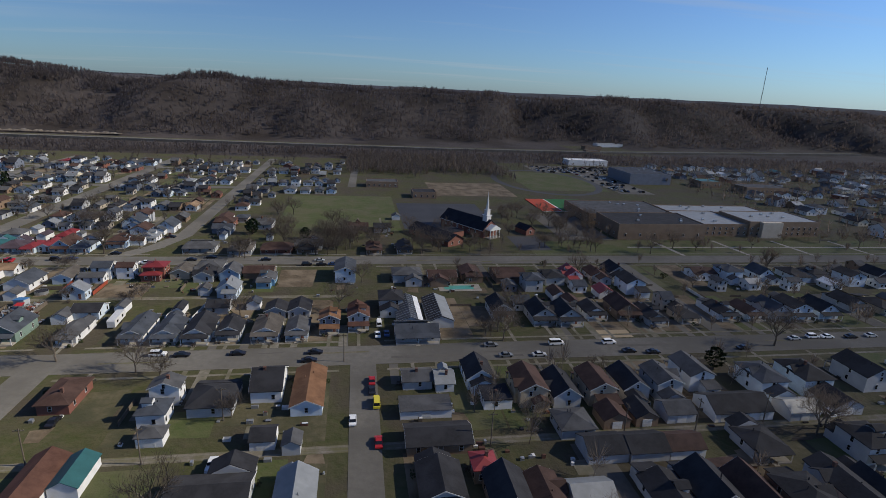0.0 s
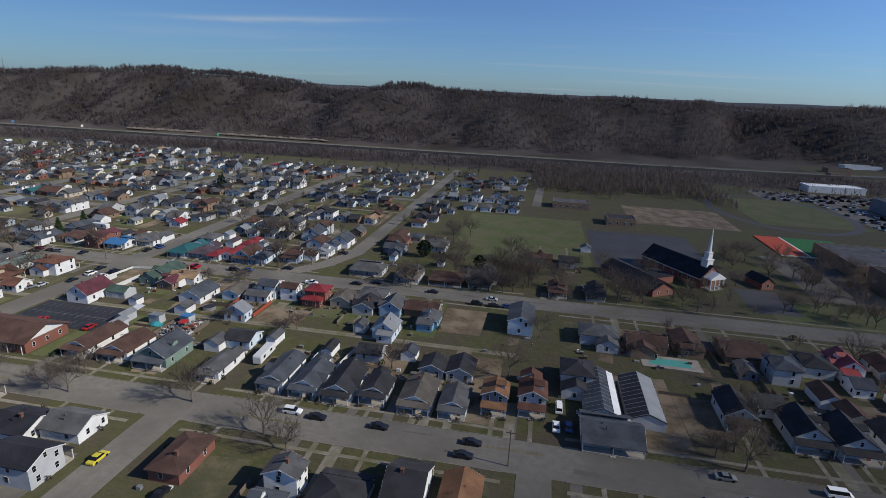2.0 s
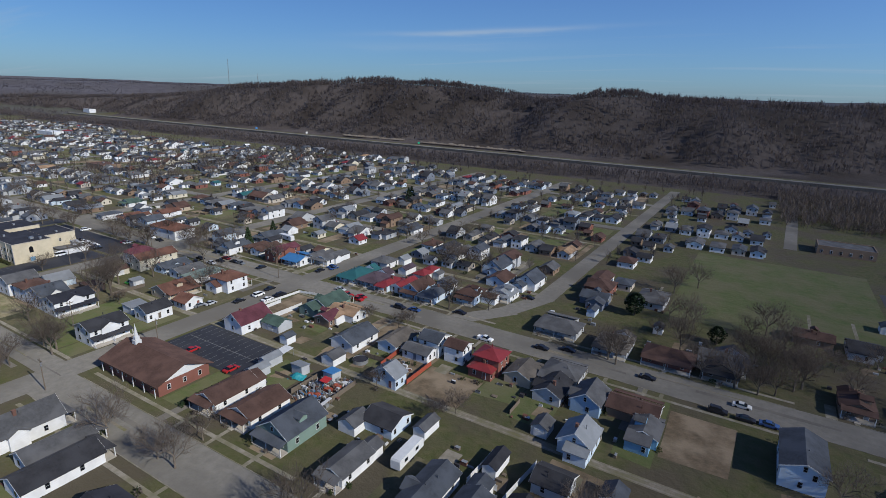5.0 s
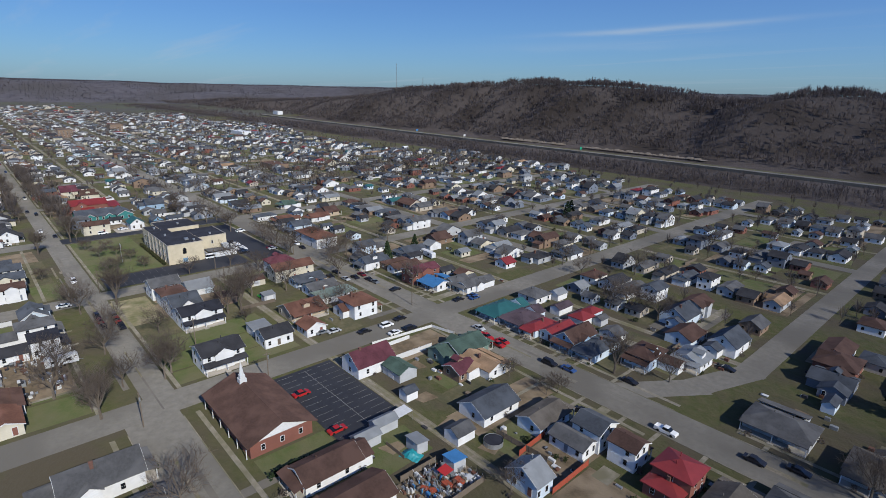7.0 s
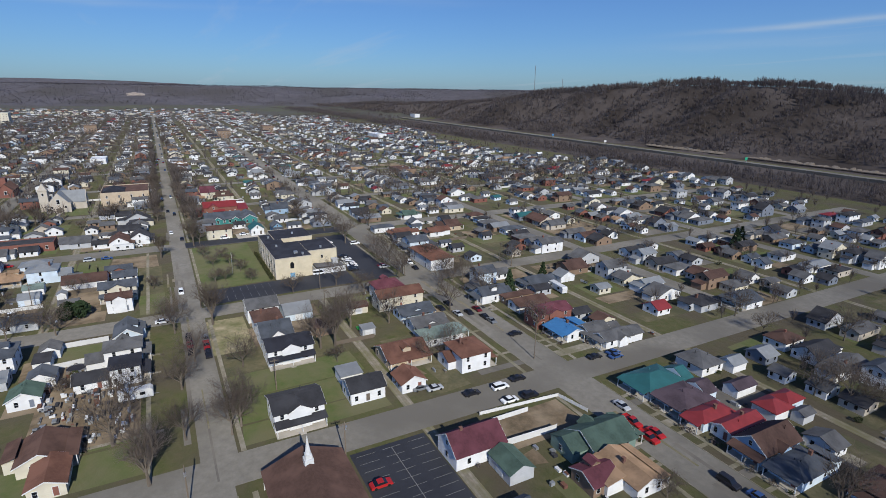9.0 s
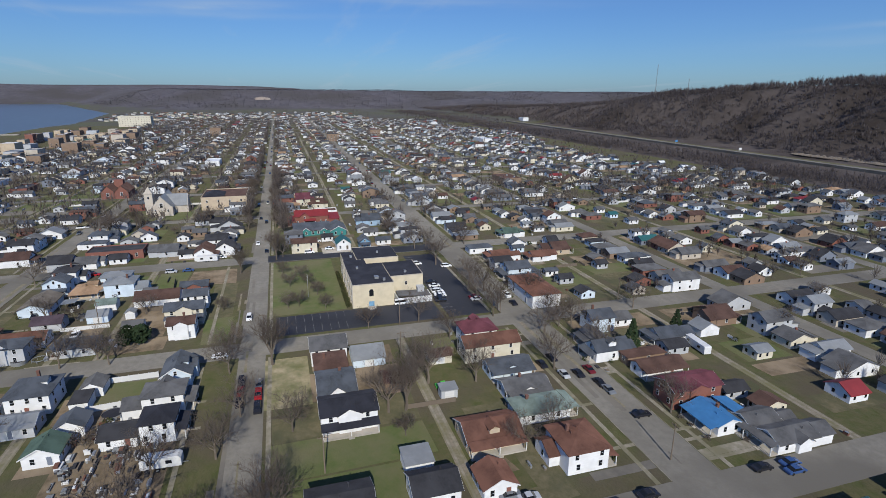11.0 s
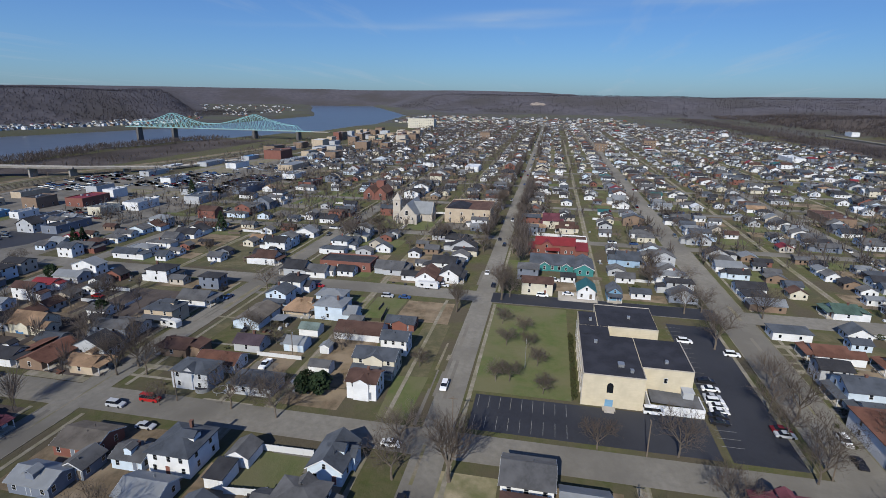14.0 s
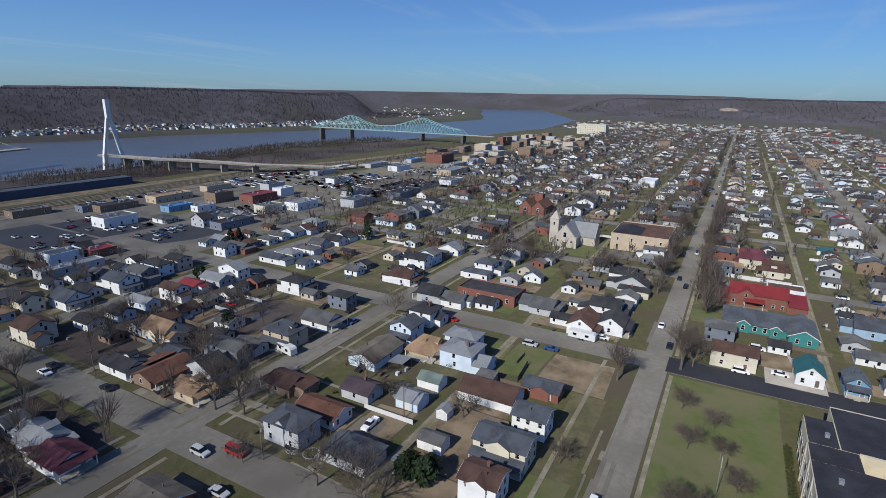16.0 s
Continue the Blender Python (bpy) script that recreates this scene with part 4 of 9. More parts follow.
shed(-329.6, 115.7, "E", 5.0, 3.2, 2.5, "tan", "grey", "f")
house(-342.9, 80.9, "E", 8.0, 8.0, 2, "g", "paleblue", "slate", wing=0)
house(-319.9, 49.9, "E", 10.8, 8.5, 2, "h", "tan", "slate", wing=0)
house(-310.3, 44.6, "E", 9.3, 5.6, 1, "s", "grey", "grey", porch=False, wing=0)
house(-125.9, 215.8, "N", 8.8, 12.5, 1, "g", "white", "slate", porch=False, wing=0)
house(-113.6, 222.1, "N", 6.9, 11.4, 1, "g", "paleblue", "tobacco", wing=0)
house(-101.7, 225.3, "N", 7.1, 7.0, 2, "s", "white", "slate", porch=False, wing=0)
house(-103.4, 219.7, "S", 8.9, 5.8, 1, "s", "white", "grey", porch=False, wing=0)
house(-92.9, 224.9, "N", 6.4, 5.6, 2, "s", "white", "brown", wing=0)
house(-81.8, 225.4, "N", 7.9, 7.4, 2, "h", "brick", "red", porch=False)
house(-82.2, 220.9, "S", 7.1, 5.0, 1, "h", "brick", "red", porch=False)
house(-71.8, 225.6, "N", 7.7, 8.8, 1, "g", "tan", "tobacco", wing=0)
house(-101.9, 202.4, "S", 7.8, 5.1, 1.5, "g", "paleblue", "light", porch=False, wing=0, dormer=False)
shed(-122.7, 202.5, "N", 4.6, 5.4, 2.5, "white", "grey", "g")
shed(-143.5, 203.9, "N", 3.2, 3.7, 2.5, "white", "slate", "g")
shed(-116.1, 194.7, "N", 3.3, 3.5, 2.5, "grey", "blue", "f")
house(-74.0, 262.9, "S", 14.1, 8.9, 1, "h", "grey", "grey")
shed(-68.8, 284.1, "N", 3.0, 5.7, 2.5, "paleblue", "slate", "g")
house(-54.7, 259.7, "S", 10.3, 10.6, 1, "h", "grey", "tobacco")
shed(-45.0, 281.9, "N", 3.0, 4.2, 2.5, "white", "grey", "g")
house(-230.6, 114.7, "E", 6.9, 6.7, 1, "g", "white", "green", porch=False)
shed(-240.2, 116.8, "E", 6.4, 6.2, 2.5, "white", "slate", "g")
house(-232.9, 128.6, "E", 7.7, 6.7, 1, "s", "white", "dark", porch=False, wing=0)
house(-233.1, 136.7, "N", 7.5, 7.1, 2, "h", "white", "black")
house(-244.9, 135.8, "N", 7.5, 9.3, 2, "h", "white", "grey")
house(-258.9, 223.5, "N", 8.8, 10.6, 2, "h", "white", "maroon", porch=False)
house(-249.0, 223.9, "E", 17.3, 7.8, 2, "s", "cream", "rust", porch=False, wing=0)
shed(-249.7, 208.2, "E", 6.9, 5.2, 2.5, "cream", "brown", "s")
house(-237.9, 225.2, "E", 12.5, 6.8, 1, "s", "paleblue", "slate", dormer="gable", wing=0)
house(-226.4, 224.9, "E", 12.0, 7.2, 1, "s", "white", "grey", dormer="gable", wing=0)
house(-216.3, 224.5, "N", 7.5, 13.4, 1, "h", "white", "sage", wing=0)
shed(-230.2, 205.2, "E", 4.4, 3.0, 2.5, "grey", "light", "f")
house(-256.6, 266.2, "E", 8.5, 7.6, 2, "s", "paleblue", "slate", porch=False, wing=0)
house(-245.2, 258.5, "S", 9.9, 5.5, 1.5, "s", "paleblue", "grey", wing=0)
house(-232.7, 266.5, "N", 4.0, 12.7, 1, "h", "brown", "brown", porch=False)
house(-226.3, 266.8, "E", 14.0, 5.2, 1, "s", "white", "brown", wing=0)
house(-211.9, 264.8, "E", 14.5, 7.6, 2, "s", "brick", "maroon", porch=False, dormer="gable", wing=0)
shed(-243.7, 298.6, "E", 7.3, 6.0, 2.5, "white", "light", "g")
house(-164.7, 263.5, "S", 9.1, 13.0, 1, "h", "paleblue", "teal")
house(-155.0, 263.8, "S", 9.0, 10.2, 1, "h", "paleblue", "plum")
house(-146.9, 262.8, "S", 4.8, 10.8, 1, "h", "paleblue", "red")
house(-141.4, 265.4, "S", 4.9, 12.3, 1, "g", "white", "red", porch=False, wing=0)
house(-133.6, 264.1, "S", 7.3, 12.5, 1.5, "g", "blue", "brown", wing=0)
house(-125.6, 263.2, "S", 6.9, 10.9, 1, "h", "paleblue", "slate")
shed(-142.6, 287.2, "N", 4.8, 6.6, 2.5, "paleblue", "red", "h")
shed(-152.3, 282.5, "N", 4.2, 8.0, 2.5, "white", "plum", "g")
shed(-136.9, 284.3, "N", 3.1, 4.6, 2.5, "grey", "grey", "g")
house(-166.3, 284.4, "N", 9.0, 9.0, 1, "h", "white", "grey", porch=False)
shed(-161.6, 292.8, "N", 5.0, 6.0, 2.5, "white", "light", "g")
house(-193.9, 173.5, "E", 11.7, 9.3, 2, "s", "white", "dark", dormer="gable", wing=0)
house(-196.3, 191.7, "E", 9.2, 7.3, 1.5, "s", "white", "dark", porch=False, dormer=False, wing=0)
shed(-205.9, 190.8, "E", 6.1, 5.4, 2.5, "white", "light", "f")
house(-225.9, 178.7, "E", 13.0, 8.8, 2, "s", "white", "black", dormer="gable", wing=0)
house(-237.0, 177.0, "E", 9.2, 12.2, 2, "s", "white", "slate", dormer="gable", wing=0)
house(-248.6, 176.7, "N", 9.1, 8.3, 2, "h", "white", "brown", porch=False)
house(-260.2, 177.0, "E", 10.2, 9.0, 2, "s", "white", "grey", porch=False, wing=0)
shed(-256.1, 188.0, "E", 9.4, 9.5, 2.5, "paleblue", "light", "s")
house(-195.3, 204.2, "E", 6.9, 7.0, 1, "g", "white", "rust", porch=False)
house(-210.9, 209.0, "E", 13.0, 10.0, 1, "s", "tan", "rust", wing=0)
house(-72.5, 131.4, "N", 7.2, 12.4, 1, "h", "brick", "brown", porch=False)
house(-47.7, 129.6, "N", 7.1, 5.0, 2, "g", "white", "grey", porch=False)
house(-48.0, 121.1, "N", 6.3, 6.4, 1.5, "h", "white", "slate", porch=False, wing=0)
shed(-45.8, 112.6, "S", 5.7, 4.4, 2.5, "white", "grey", "h")
house(-35.7, 126.6, "N", 10.6, 10.8, 1, "h", "grey", "dark")
house(-23.1, 132.6, "N", 7.7, 12.2, 1.5, "s", "white", "dark", wing=0, dormer=False)
house(-12.4, 129.3, "N", 7.7, 19.1, 1, "g", "paleblue", "orange", porch=False, wing=0)
shed(-21.0, 110.1, "S", 5.5, 6.0, 2.5, "white", "dark", "s")
house(16.7, 133.2, "N", 8.1, 6.9, 1, "s", "grey", "grey", porch=False)
house(24.1, 131.8, "N", 5.0, 7.8, 1, "s", "white", "light", porch=False, wing=0)
house(27.1, 94.5, "S", 4.8, 5.5, 1.5, "h", "brown", "red", porch=False)
house(-87.6, 168.6, "S", 5.9, 10.1, 1, "g", "white", "grey")
house(-68.9, 170.7, "S", 6.7, 14.9, 1, "g", "white", "slate")
house(-59.2, 168.9, "S", 7.2, 12.4, 1, "g", "white", "slate")
house(-49.9, 169.1, "S", 8.0, 13.7, 1, "g", "white", "dark")
house(-40.4, 168.4, "S", 7.0, 8.3, 1, "g", "grey", "dark")
house(-28.9, 168.6, "S", 8.3, 12.0, 1, "g", "white", "tobacco")
house(-19.1, 167.7, "S", 6.9, 9.7, 1, "g", "paleblue", "grey")
house(-90.3, 185.9, "N", 8.7, 8.0, 1, "s", "paleblue", "dark", porch=False, wing=0)
shed(-81.1, 189.3, "N", 3.2, 6.5, 2.5, "white", "grey", "g")
shed(-61.4, 186.8, "N", 3.2, 7.1, 2.5, "white", "dark", "g")
house(-48.6, 187.6, "N", 7.4, 6.7, 1, "s", "grey", "dark", porch=False, wing=0)
shed(-37.0, 190.3, "N", 4.6, 5.3, 2.5, "white", "slate", "g")
house(-28.2, 183.8, "S", 7.0, 7.7, 1, "g", "grey", "dark", porch=False)
house(-8.9, 170.6, "S", 6.4, 7.0, 2, "g", "slate", "orange")
house(0.7, 172.9, "S", 6.9, 8.3, 2, "g", "grey", "rust")
shed(0.1, 184.9, "N", 5.7, 3.0, 2.5, "white", "rust", "g")
house(-4.7, 222.8, "N", 8.5, 14.7, 2, "g", "paleblue", "slate", porch=False)
house(21.4, 219.0, "N", 12.0, 9.5, 1.5, "h", "grey", "grey")
house(36.6, 217.3, "N", 12.2, 8.5, 1, "s", "brown", "brown")
house(50.0, 222.1, "N", 8.5, 10.4, 1, "g", "brown", "brown")
house(67.1, 220.7, "N", 14.1, 8.5, 1, "s", "brown", "brown")
house(-283.8, 24.7, "N", 7.5, 10.4, 1, "g", "white", "dark")
house(-287.0, 36.4, "N", 13.2, 7.6, 1, "s", "brown", "rust")
house(-284.5, 52.2, "N", 6.6, 7.6, 1, "g", "tan", "tanr")
house(-252.9, 51.5, "N", 7.5, 8.9, 1, "g", "white", "maroon")
house(-254.1, 42.2, "N", 7.5, 8.9, 1, "g", "paleblue", "light")
house(-242.5, 281.9, "S", 7.5, 8.5, 1, "g", "white", "slate")
house(-251.8, 310.5, "N", 11.3, 8.5, 1, "g", "brown", "brown")
house(-288.8, 258.1, "S", 22.4, 11.4, 2, "h", "white", "rust", porch=False)
house(-312.8, 261.2, "S", 9.4, 10.4, 2, "g", "paleblue", "slate")
house(-304.0, 261.5, "S", 7.3, 8.5, 1, "g", "white", "slate")
house(-338.2, 264.2, "S", 8.5, 9.5, 1, "g", "white", "rust")
house(-332.7, 281.9, "S", 7.5, 8.5, 1, "g", "white", "rust")
house(-341.7, 296.8, "N", 10.3, 8.5, 1, "g", "tan", "brown")
house(-377.0, 286.0, "S", 8.5, 8.5, 1, "g", "white", "green")
shed(-14.4, 107.3, "N", 4.0, 5.0, 2.6, "grey", "grey", "g")
shed(-63.0, 98.3, "N", 6.9, 16.0, 2.6, "white", "rust", "g")
shed(-56.4, 100.6, "N", 5.5, 10.0, 2.6, "white", "teal", "g")
house(-28.2, 91.4, "S", 15.0, 10.4, 1, "s", "grey", "dark")
house(-11.8, 89.2, "S", 7.5, 11.4, 1.5, "g", "grey", "light")
shed(17.4, 119.1, "S", 13.0, 6.0, 2.4, "white", "grey", "f")
house(18.8, 106.1, "S", 15.0, 8.5, 1, "s", "brown", "dark", porch=False)
house(17.2, 90.6, "S", 9.0, 11.0, 1, "g", "grey", "dark")
house(34.3, 133.8, "N", 7.5, 10.4, 1.5, "g", "paleblue", "dark")
house(36.8, 122.3, "N", 7.5, 7.6, 1, "f", "white", "black", porch=False)
house(46.5, 124.9, "N", 7.5, 12.3, 2, "g", "tan", "brown")
house(55.5, 123.8, "N", 7.5, 12.3, 1.5, "g", "grey", "dark")
house(65.6, 123.6, "N", 7.5, 11.4, 2, "g", "tan", "brown")
house(76.4, 125.4, "N", 7.5, 11.4, 1.5, "g", "grey", "dark")
house(85.9, 124.3, "N", 7.5, 10.4, 2, "g", "grey", "grey")
house(98.0, 128.4, "N", 7.5, 11.4, 2, "g", "white", "grey")
house(117.3, 123.4, "N", 8.5, 11.4, 2, "h", "paleblue", "slate")
house(131.7, 123.8, "N", 9.4, 12.3, 2, "h", "paleblue", "dark")
house(152.6, 124.2, "N", 9.4, 12.3, 2, "g", "grey", "dark")
shed(100.8, 112.9, "S", 17.0, 10.0, 2.6, "white", "dark", "s", doors=3)
shed(117.8, 110.1, "S", 9.0, 7.0, 2.6, "grey", "light", "s")
shed(132.3, 112.3, "S", 9.0, 9.0, 2.6, "grey", "dark", "g")
shed(83.2, 112.1, "S", 8.0, 7.0, 2.6, "grey", "grey", "s")
shed(73.1, 111.9, "S", 6.0, 8.0, 2.6, "brown", "dark", "g")
shed(64.8, 111.1, "S", 7.0, 7.0, 2.6, "brown", "brown", "g")
house(53.3, 108.8, "N", 8.5, 8.5, 1, "h", "grey", "grey", porch=False)
shed(56.8, 99.3, "N", 9.7, 8.0, 2.6, "grey", "dark", "s")
shed(66.8, 98.9, "N", 9.6, 8.0, 2.6, "grey", "dark", "s")
shed(76.4, 98.5, "N", 8.8, 7.0, 2.6, "white", "brown", "s")
house(96.3, 97.6, "S", 8.5, 8.5, 1, "h", "grey", "dark")
house(30.2, 85.9, "S", 7.8, 10.9, 1.5, "g", "brown", "dark")
house(38.0, 85.0, "S", 6.9, 11.4, 1, "g", "tan", "brown")
shed(47.5, 84.9, "N", 9.0, 7.0, 2.6, "grey", "light", "s")
house(63.9, 82.2, "S", 8.4, 11.4, 1, "g", "grey", "dark")
house(73.0, 82.4, "S", 9.2, 12.3, 1.5, "g", "grey", "dark")
house(81.9, 80.5, "S", 7.8, 12.3, 1.5, "g", "brown", "brown")
house(90.6, 76.6, "S", 8.8, 11.4, 2, "h", "brown", "dark")
house(101.8, 79.5, "S", 7.2, 13.3, 2, "g", "grey", "dark")
house(121.8, 93.1, "S", 8.5, 9.5, 2, "h", "grey", "dark")
house(109.4, 77.1, "S", 7.2, 12.3, 1.5, "g", "grey", "dark")
house(-20.1, 184.4, "S", 7.5, 9.5, 1, "g", "grey", "dark", porch=False)
house(19.8, 162.8, "S", 14.1, 8.5, 1, "s", "grey", "slate")
house(12.7, 187.7, "N", 8.5, 9.5, 2, "h", "grey", "dark")
house(52.9, 181.0, "S", 7.5, 11.4, 1.5, "g", "grey", "dark")
house(67.1, 175.6, "S", 8.5, 11.4, 1.5, "g", "grey", "dark")
house(76.7, 174.5, "S", 8.5, 11.4, 1.5, "g", "grey", "dark")
house(88.6, 178.0, "S", 7.5, 9.1, 1, "g", "white", "dark")
house(101.4, 179.0, "S", 9.0, 12.3, 1.5, "g", "brown", "brown")
house(109.8, 172.3, "S", 7.1, 10.4, 1, "g", "grey", "dark")
house(123.6, 173.2, "S", 7.5, 8.5, 1, "h", "tan", "dark")
house(141.1, 175.3, "S", 7.5, 10.4, 1, "g", "paleblue", "dark")
house(151.9, 174.9, "S", 7.5, 10.4, 1, "g", "white", "brown")
house(163.2, 175.1, "S", 7.5, 11.4, 1.5, "g", "grey", "slate")
house(171.7, 173.8, "S", 8.5, 11.4, 2, "g", "paleblue", "dark")
house(183.9, 174.0, "S", 8.5, 11.4, 1.5, "g", "paleblue", "dark")
house(204.9, 181.5, "S", 8.5, 11.4, 1, "g", "grey", "dark")
house(216.2, 177.8, "S", 8.5, 11.4, 1, "h", "tan", "dark")
shed(83.7, 186.7, "N", 6.0, 7.6, 2.6, "tan", "brown", "g")
shed(102.4, 196.9, "N", 7.0, 8.0, 2.6, "white", "red", "g")
shed(81.2, 195.6, "N", 6.0, 9.0, 2.6, "white", "brown", "g")
house(73.9, 206.8, "N", 7.5, 9.5, 2, "h", "grey", "slate")
house(85.8, 214.4, "N", 8.5, 10.4, 1.5, "h", "grey", "dark")
house(95.7, 216.9, "N", 7.5, 10.4, 1.5, "g", "white", "red")
house(108.4, 219.1, "N", 7.5, 10.4, 1, "g", "grey", "brown")
house(118.6, 221.3, "N", 8.5, 10.4, 1.5, "g", "grey", "dark")
house(117.4, 203.2, "N", 8.5, 11.4, 2, "g", "paleblue", "dark")
house(162.3, 219.8, "N", 11.3, 8.5, 1, "s", "white", "brown")
house(173.9, 216.0, "N", 8.5, 10.4, 2, "h", "paleblue", "slate")
house(191.1, 216.4, "N", 7.5, 10.4, 1.5, "g", "paleblue", "slate")
house(209.8, 218.3, "N", 8.5, 9.5, 1, "h", "paleblue", "dark")
house(219.6, 215.5, "N", 8.5, 9.5, 1.5, "h", "grey", "dark")
house(232.7, 208.5, "N", 8.5, 10.4, 2, "g", "paleblue", "dark")
house(252.1, 212.9, "N", 7.5, 10.4, 1.5, "g", "grey", "dark")
house(-62.2, 232.3, "N", 10.3, 9.2, 1, "h", "grey", "grey")
house(-61.7, 222.2, "N", 7.5, 10.2, 1, "g", "grey", "dark")
house(-51.6, 222.6, "N", 7.5, 9.5, 1.5, "g", "blue", "grey")
house(-40.7, 224.6, "N", 12.2, 7.7, 1, "s", "brown", "brown")
house(-36.3, 216.5, "N", 6.6, 7.7, 1, "g", "sky", "grey")
house(-48.6, 204.1, "N", 7.5, 8.5, 1.5, "g", "paleblue", "light")
shed(-96.4, 181.1, "N", 5.0, 6.0, 2.6, "white", "grey", "g")
shed(-57.8, 204.9, "S", 4.0, 5.0, 2.6, "grey", "grey", "g")
house(-132.1, 172.9, "S", 7.5, 13.3, 1, "g", "white", "brown")
house(-120.1, 172.8, "S", 8.5, 12.3, 1, "g", "white", "brown")
house(-107.0, 171.6, "S", 9.4, 12.3, 1.5, "g", "green", "slate", dormer=True)
shed(-136.8, 191.0, "N", 3.4, 6.0, 2.6, "grey", "light", "g")
shed(-134.7, 184.6, "N", 3.4, 6.0, 2.6, "grey", "light", "g")
shed(-126.0, 192.4, "N", 4.0, 3.0, 2.6, "grey", "light", "f")
house(-163.5, 205.0, "N", 8.5, 12.3, 1.5, "g", "white", "maroon", porch=False)
house(-152.8, 233.0, "N", 9.4, 12.3, 1, "g", "green", "green")
shed(-154.5, 209.4, "S", 8.0, 6.0, 2.6, "grey", "green", "s")
house(-141.4, 229.8, "N", 11.3, 6.9, 1, "s", "white", "tanr")
house(-143.4, 222.5, "N", 6.6, 6.9, 1, "g", "brown", "maroon")
house(-199.0, 224.8, "N", 10.3, 9.5, 2, "h", "white", "rust")
shed(-238.8, 192.6, "N", 7.0, 6.0, 2.6, "brown", "brown", "f")
shed(-142.0, 280.0, "N", 6.0, 7.0, 2.6, "white", "red", "h")
house(-190.1, 273.6, "S", 6.6, 11.4, 1, "g", "white", "grey")
house(-200.9, 263.5, "S", 9.9, 6.8, 1, "s", "white", "blue")
house(-197.0, 271.6, "S", 6.6, 8.7, 1, "g", "cream", "grey")
house(-238.2, 258.1, "S", 6.7, 11.4, 1.5, "g", "white", "slate")
house(-192.0, 342.7, "S", 10.3, 9.5, 1, "g", "white", "slate")
house(-197.0, 325.0, "N", 8.5, 9.5, 1, "h", "grey", "dark")
house(-113.0, 270.6, "S", 7.8, 10.4, 1.5, "h", "paleblue", "brown")
house(-73.0, 309.3, "N", 10.3, 11.4, 1.5, "h", "brick", "brown")
house(-71.6, 297.1, "N", 10.3, 7.6, 1, "s", "slate", "slate")
house(-52.2, 311.4, "N", 10.3, 9.5, 1, "h", "grey", "grey")
house(-38.2, 260.4, "S", 14.1, 8.5, 1, "h", "brick", "brown")
house(-23.7, 267.7, "S", 13.2, 7.5, 1, "s", "grey", "grey")
house(-336.4, 104.6, "S", 9.4, 10.3, 2, "h", "paleblue", "light")
house(-299.6, 70.3, "S", 7.5, 8.5, 1, "g", "brown", "brown")
house(-336.5, 50.3, "N", 8.5, 11.4, 1, "g", "white", "grey")
house(-322.0, -41.2, "N", 8.5, 11.4, 2, "g", "white", "slate")
house(-405.8, -135.5, "N", 9.4, 9.5, 1, "h", "white", "slate")
house(-302.6, -41.2, "N", 8.5, 11.4, 1.5, "g", "white", "slate")
house(-281.8, -21.3, "S", 8.5, 10.4, 2, "g", "cream", "brown")
house(-303.3, 13.2, "S", 8.5, 11.4, 1.5, "g", "cream", "tanr")
house(-388.0, 51.2, "N", 7.4, 9.5, 1.5, "g", "white", "brown")
house(-357.0, 19.7, "N", 8.5, 9.5, 2, "h", "white", "dark")
house(-536.2, -20.6, "S", 8.5, 8.5, 2, "h", "white", "dark")
house(-395.9, 47.7, "N", 7.4, 7.6, 1, "s", "white", "dark")
house(-377.0, 71.2, "S", 8.5, 9.5, 1.5, "g", "grey", "dark")
house(-620.3, 70.3, "S", 9.4, 8.5, 1, "g", "white", "dark")
house(-357.0, 79.8, "S", 8.5, 8.5, 2, "h", "white", "dark")
house(-377.0, 81.3, "S", 8.5, 8.5, 1, "g", "white", "grey")
house(-388.6, 112.8, "N", 10.3, 8.5, 1, "g", "grey", "grey")
house(-395.0, 133.9, "N", 8.5, 10.4, 2, "g", "white", "dark")
house(-451.3, 121.3, "N", 8.5, 9.5, 1, "g", "white", "dark")
house(-384.1, 138.6, "N", 10.3, 8.4, 1.5, "s", "white", "dark")
house(-379.1, 129.8, "N", 12.2, 8.4, 1.5, "s", "white", "brown")
house(-377.3, 175.6, "E", 12.2, 8.0, 2, "s", "cream", "brown", porch=False, wing=0, dormer=False)
house(-377.2, 194.7, "E", 6.8, 9.0, 1.5, "g", "white", "teal", porch=False, wing=0, dormer=False)
house(-377.2, 205.4, "E", 5.3, 8.0, 1.5, "g", "sky", "slate", wing=0, dormer=False)
house(-494.9, 180.3, "S", 13.2, 9.5, 2, "g", "cream", "maroon")
house(-482.3, 189.5, "S", 8.5, 8.5, 1.5, "g", "cream", "brown")
house(-582.3, 229.7, "N", 9.4, 9.5, 1.5, "g", "white", "light")
house(-424.5, 216.4, "N", 8.5, 10.4, 1.5, "g", "blue", "slate")
house(-444.9, 132.0, "N", 9.4, 8.5, 1, "g", "white", "dark")
house(-157.2, 136.9, "N", 8.5, 14.2, 1.5, "g", "white", "grey")
house(-143.6, 137.9, "N", 6.7, 13.3, 1, "g", "white", "grey")
house(-136.0, 134.5, "N", 7.7, 15.2, 1, "g", "white", "dark")
house(-202.7, 122.2, "N", 10.3, 8.5, 1, "s", "cream", "brown")
house(-103.2, 280.4, "S", 8.5, 8.5, 1, "g", "white", "light")
shed(-105.7, 272.7, "N", 6.0, 5.0, 2.6, "white", "brown", "s")
house(-111.9, 294.6, "N", 8.5, 10.4, 1, "g", "paleblue", "brown")
house(-100.1, 299.3, "N", 8.5, 11.4, 1.5, "g", "white", "slate")
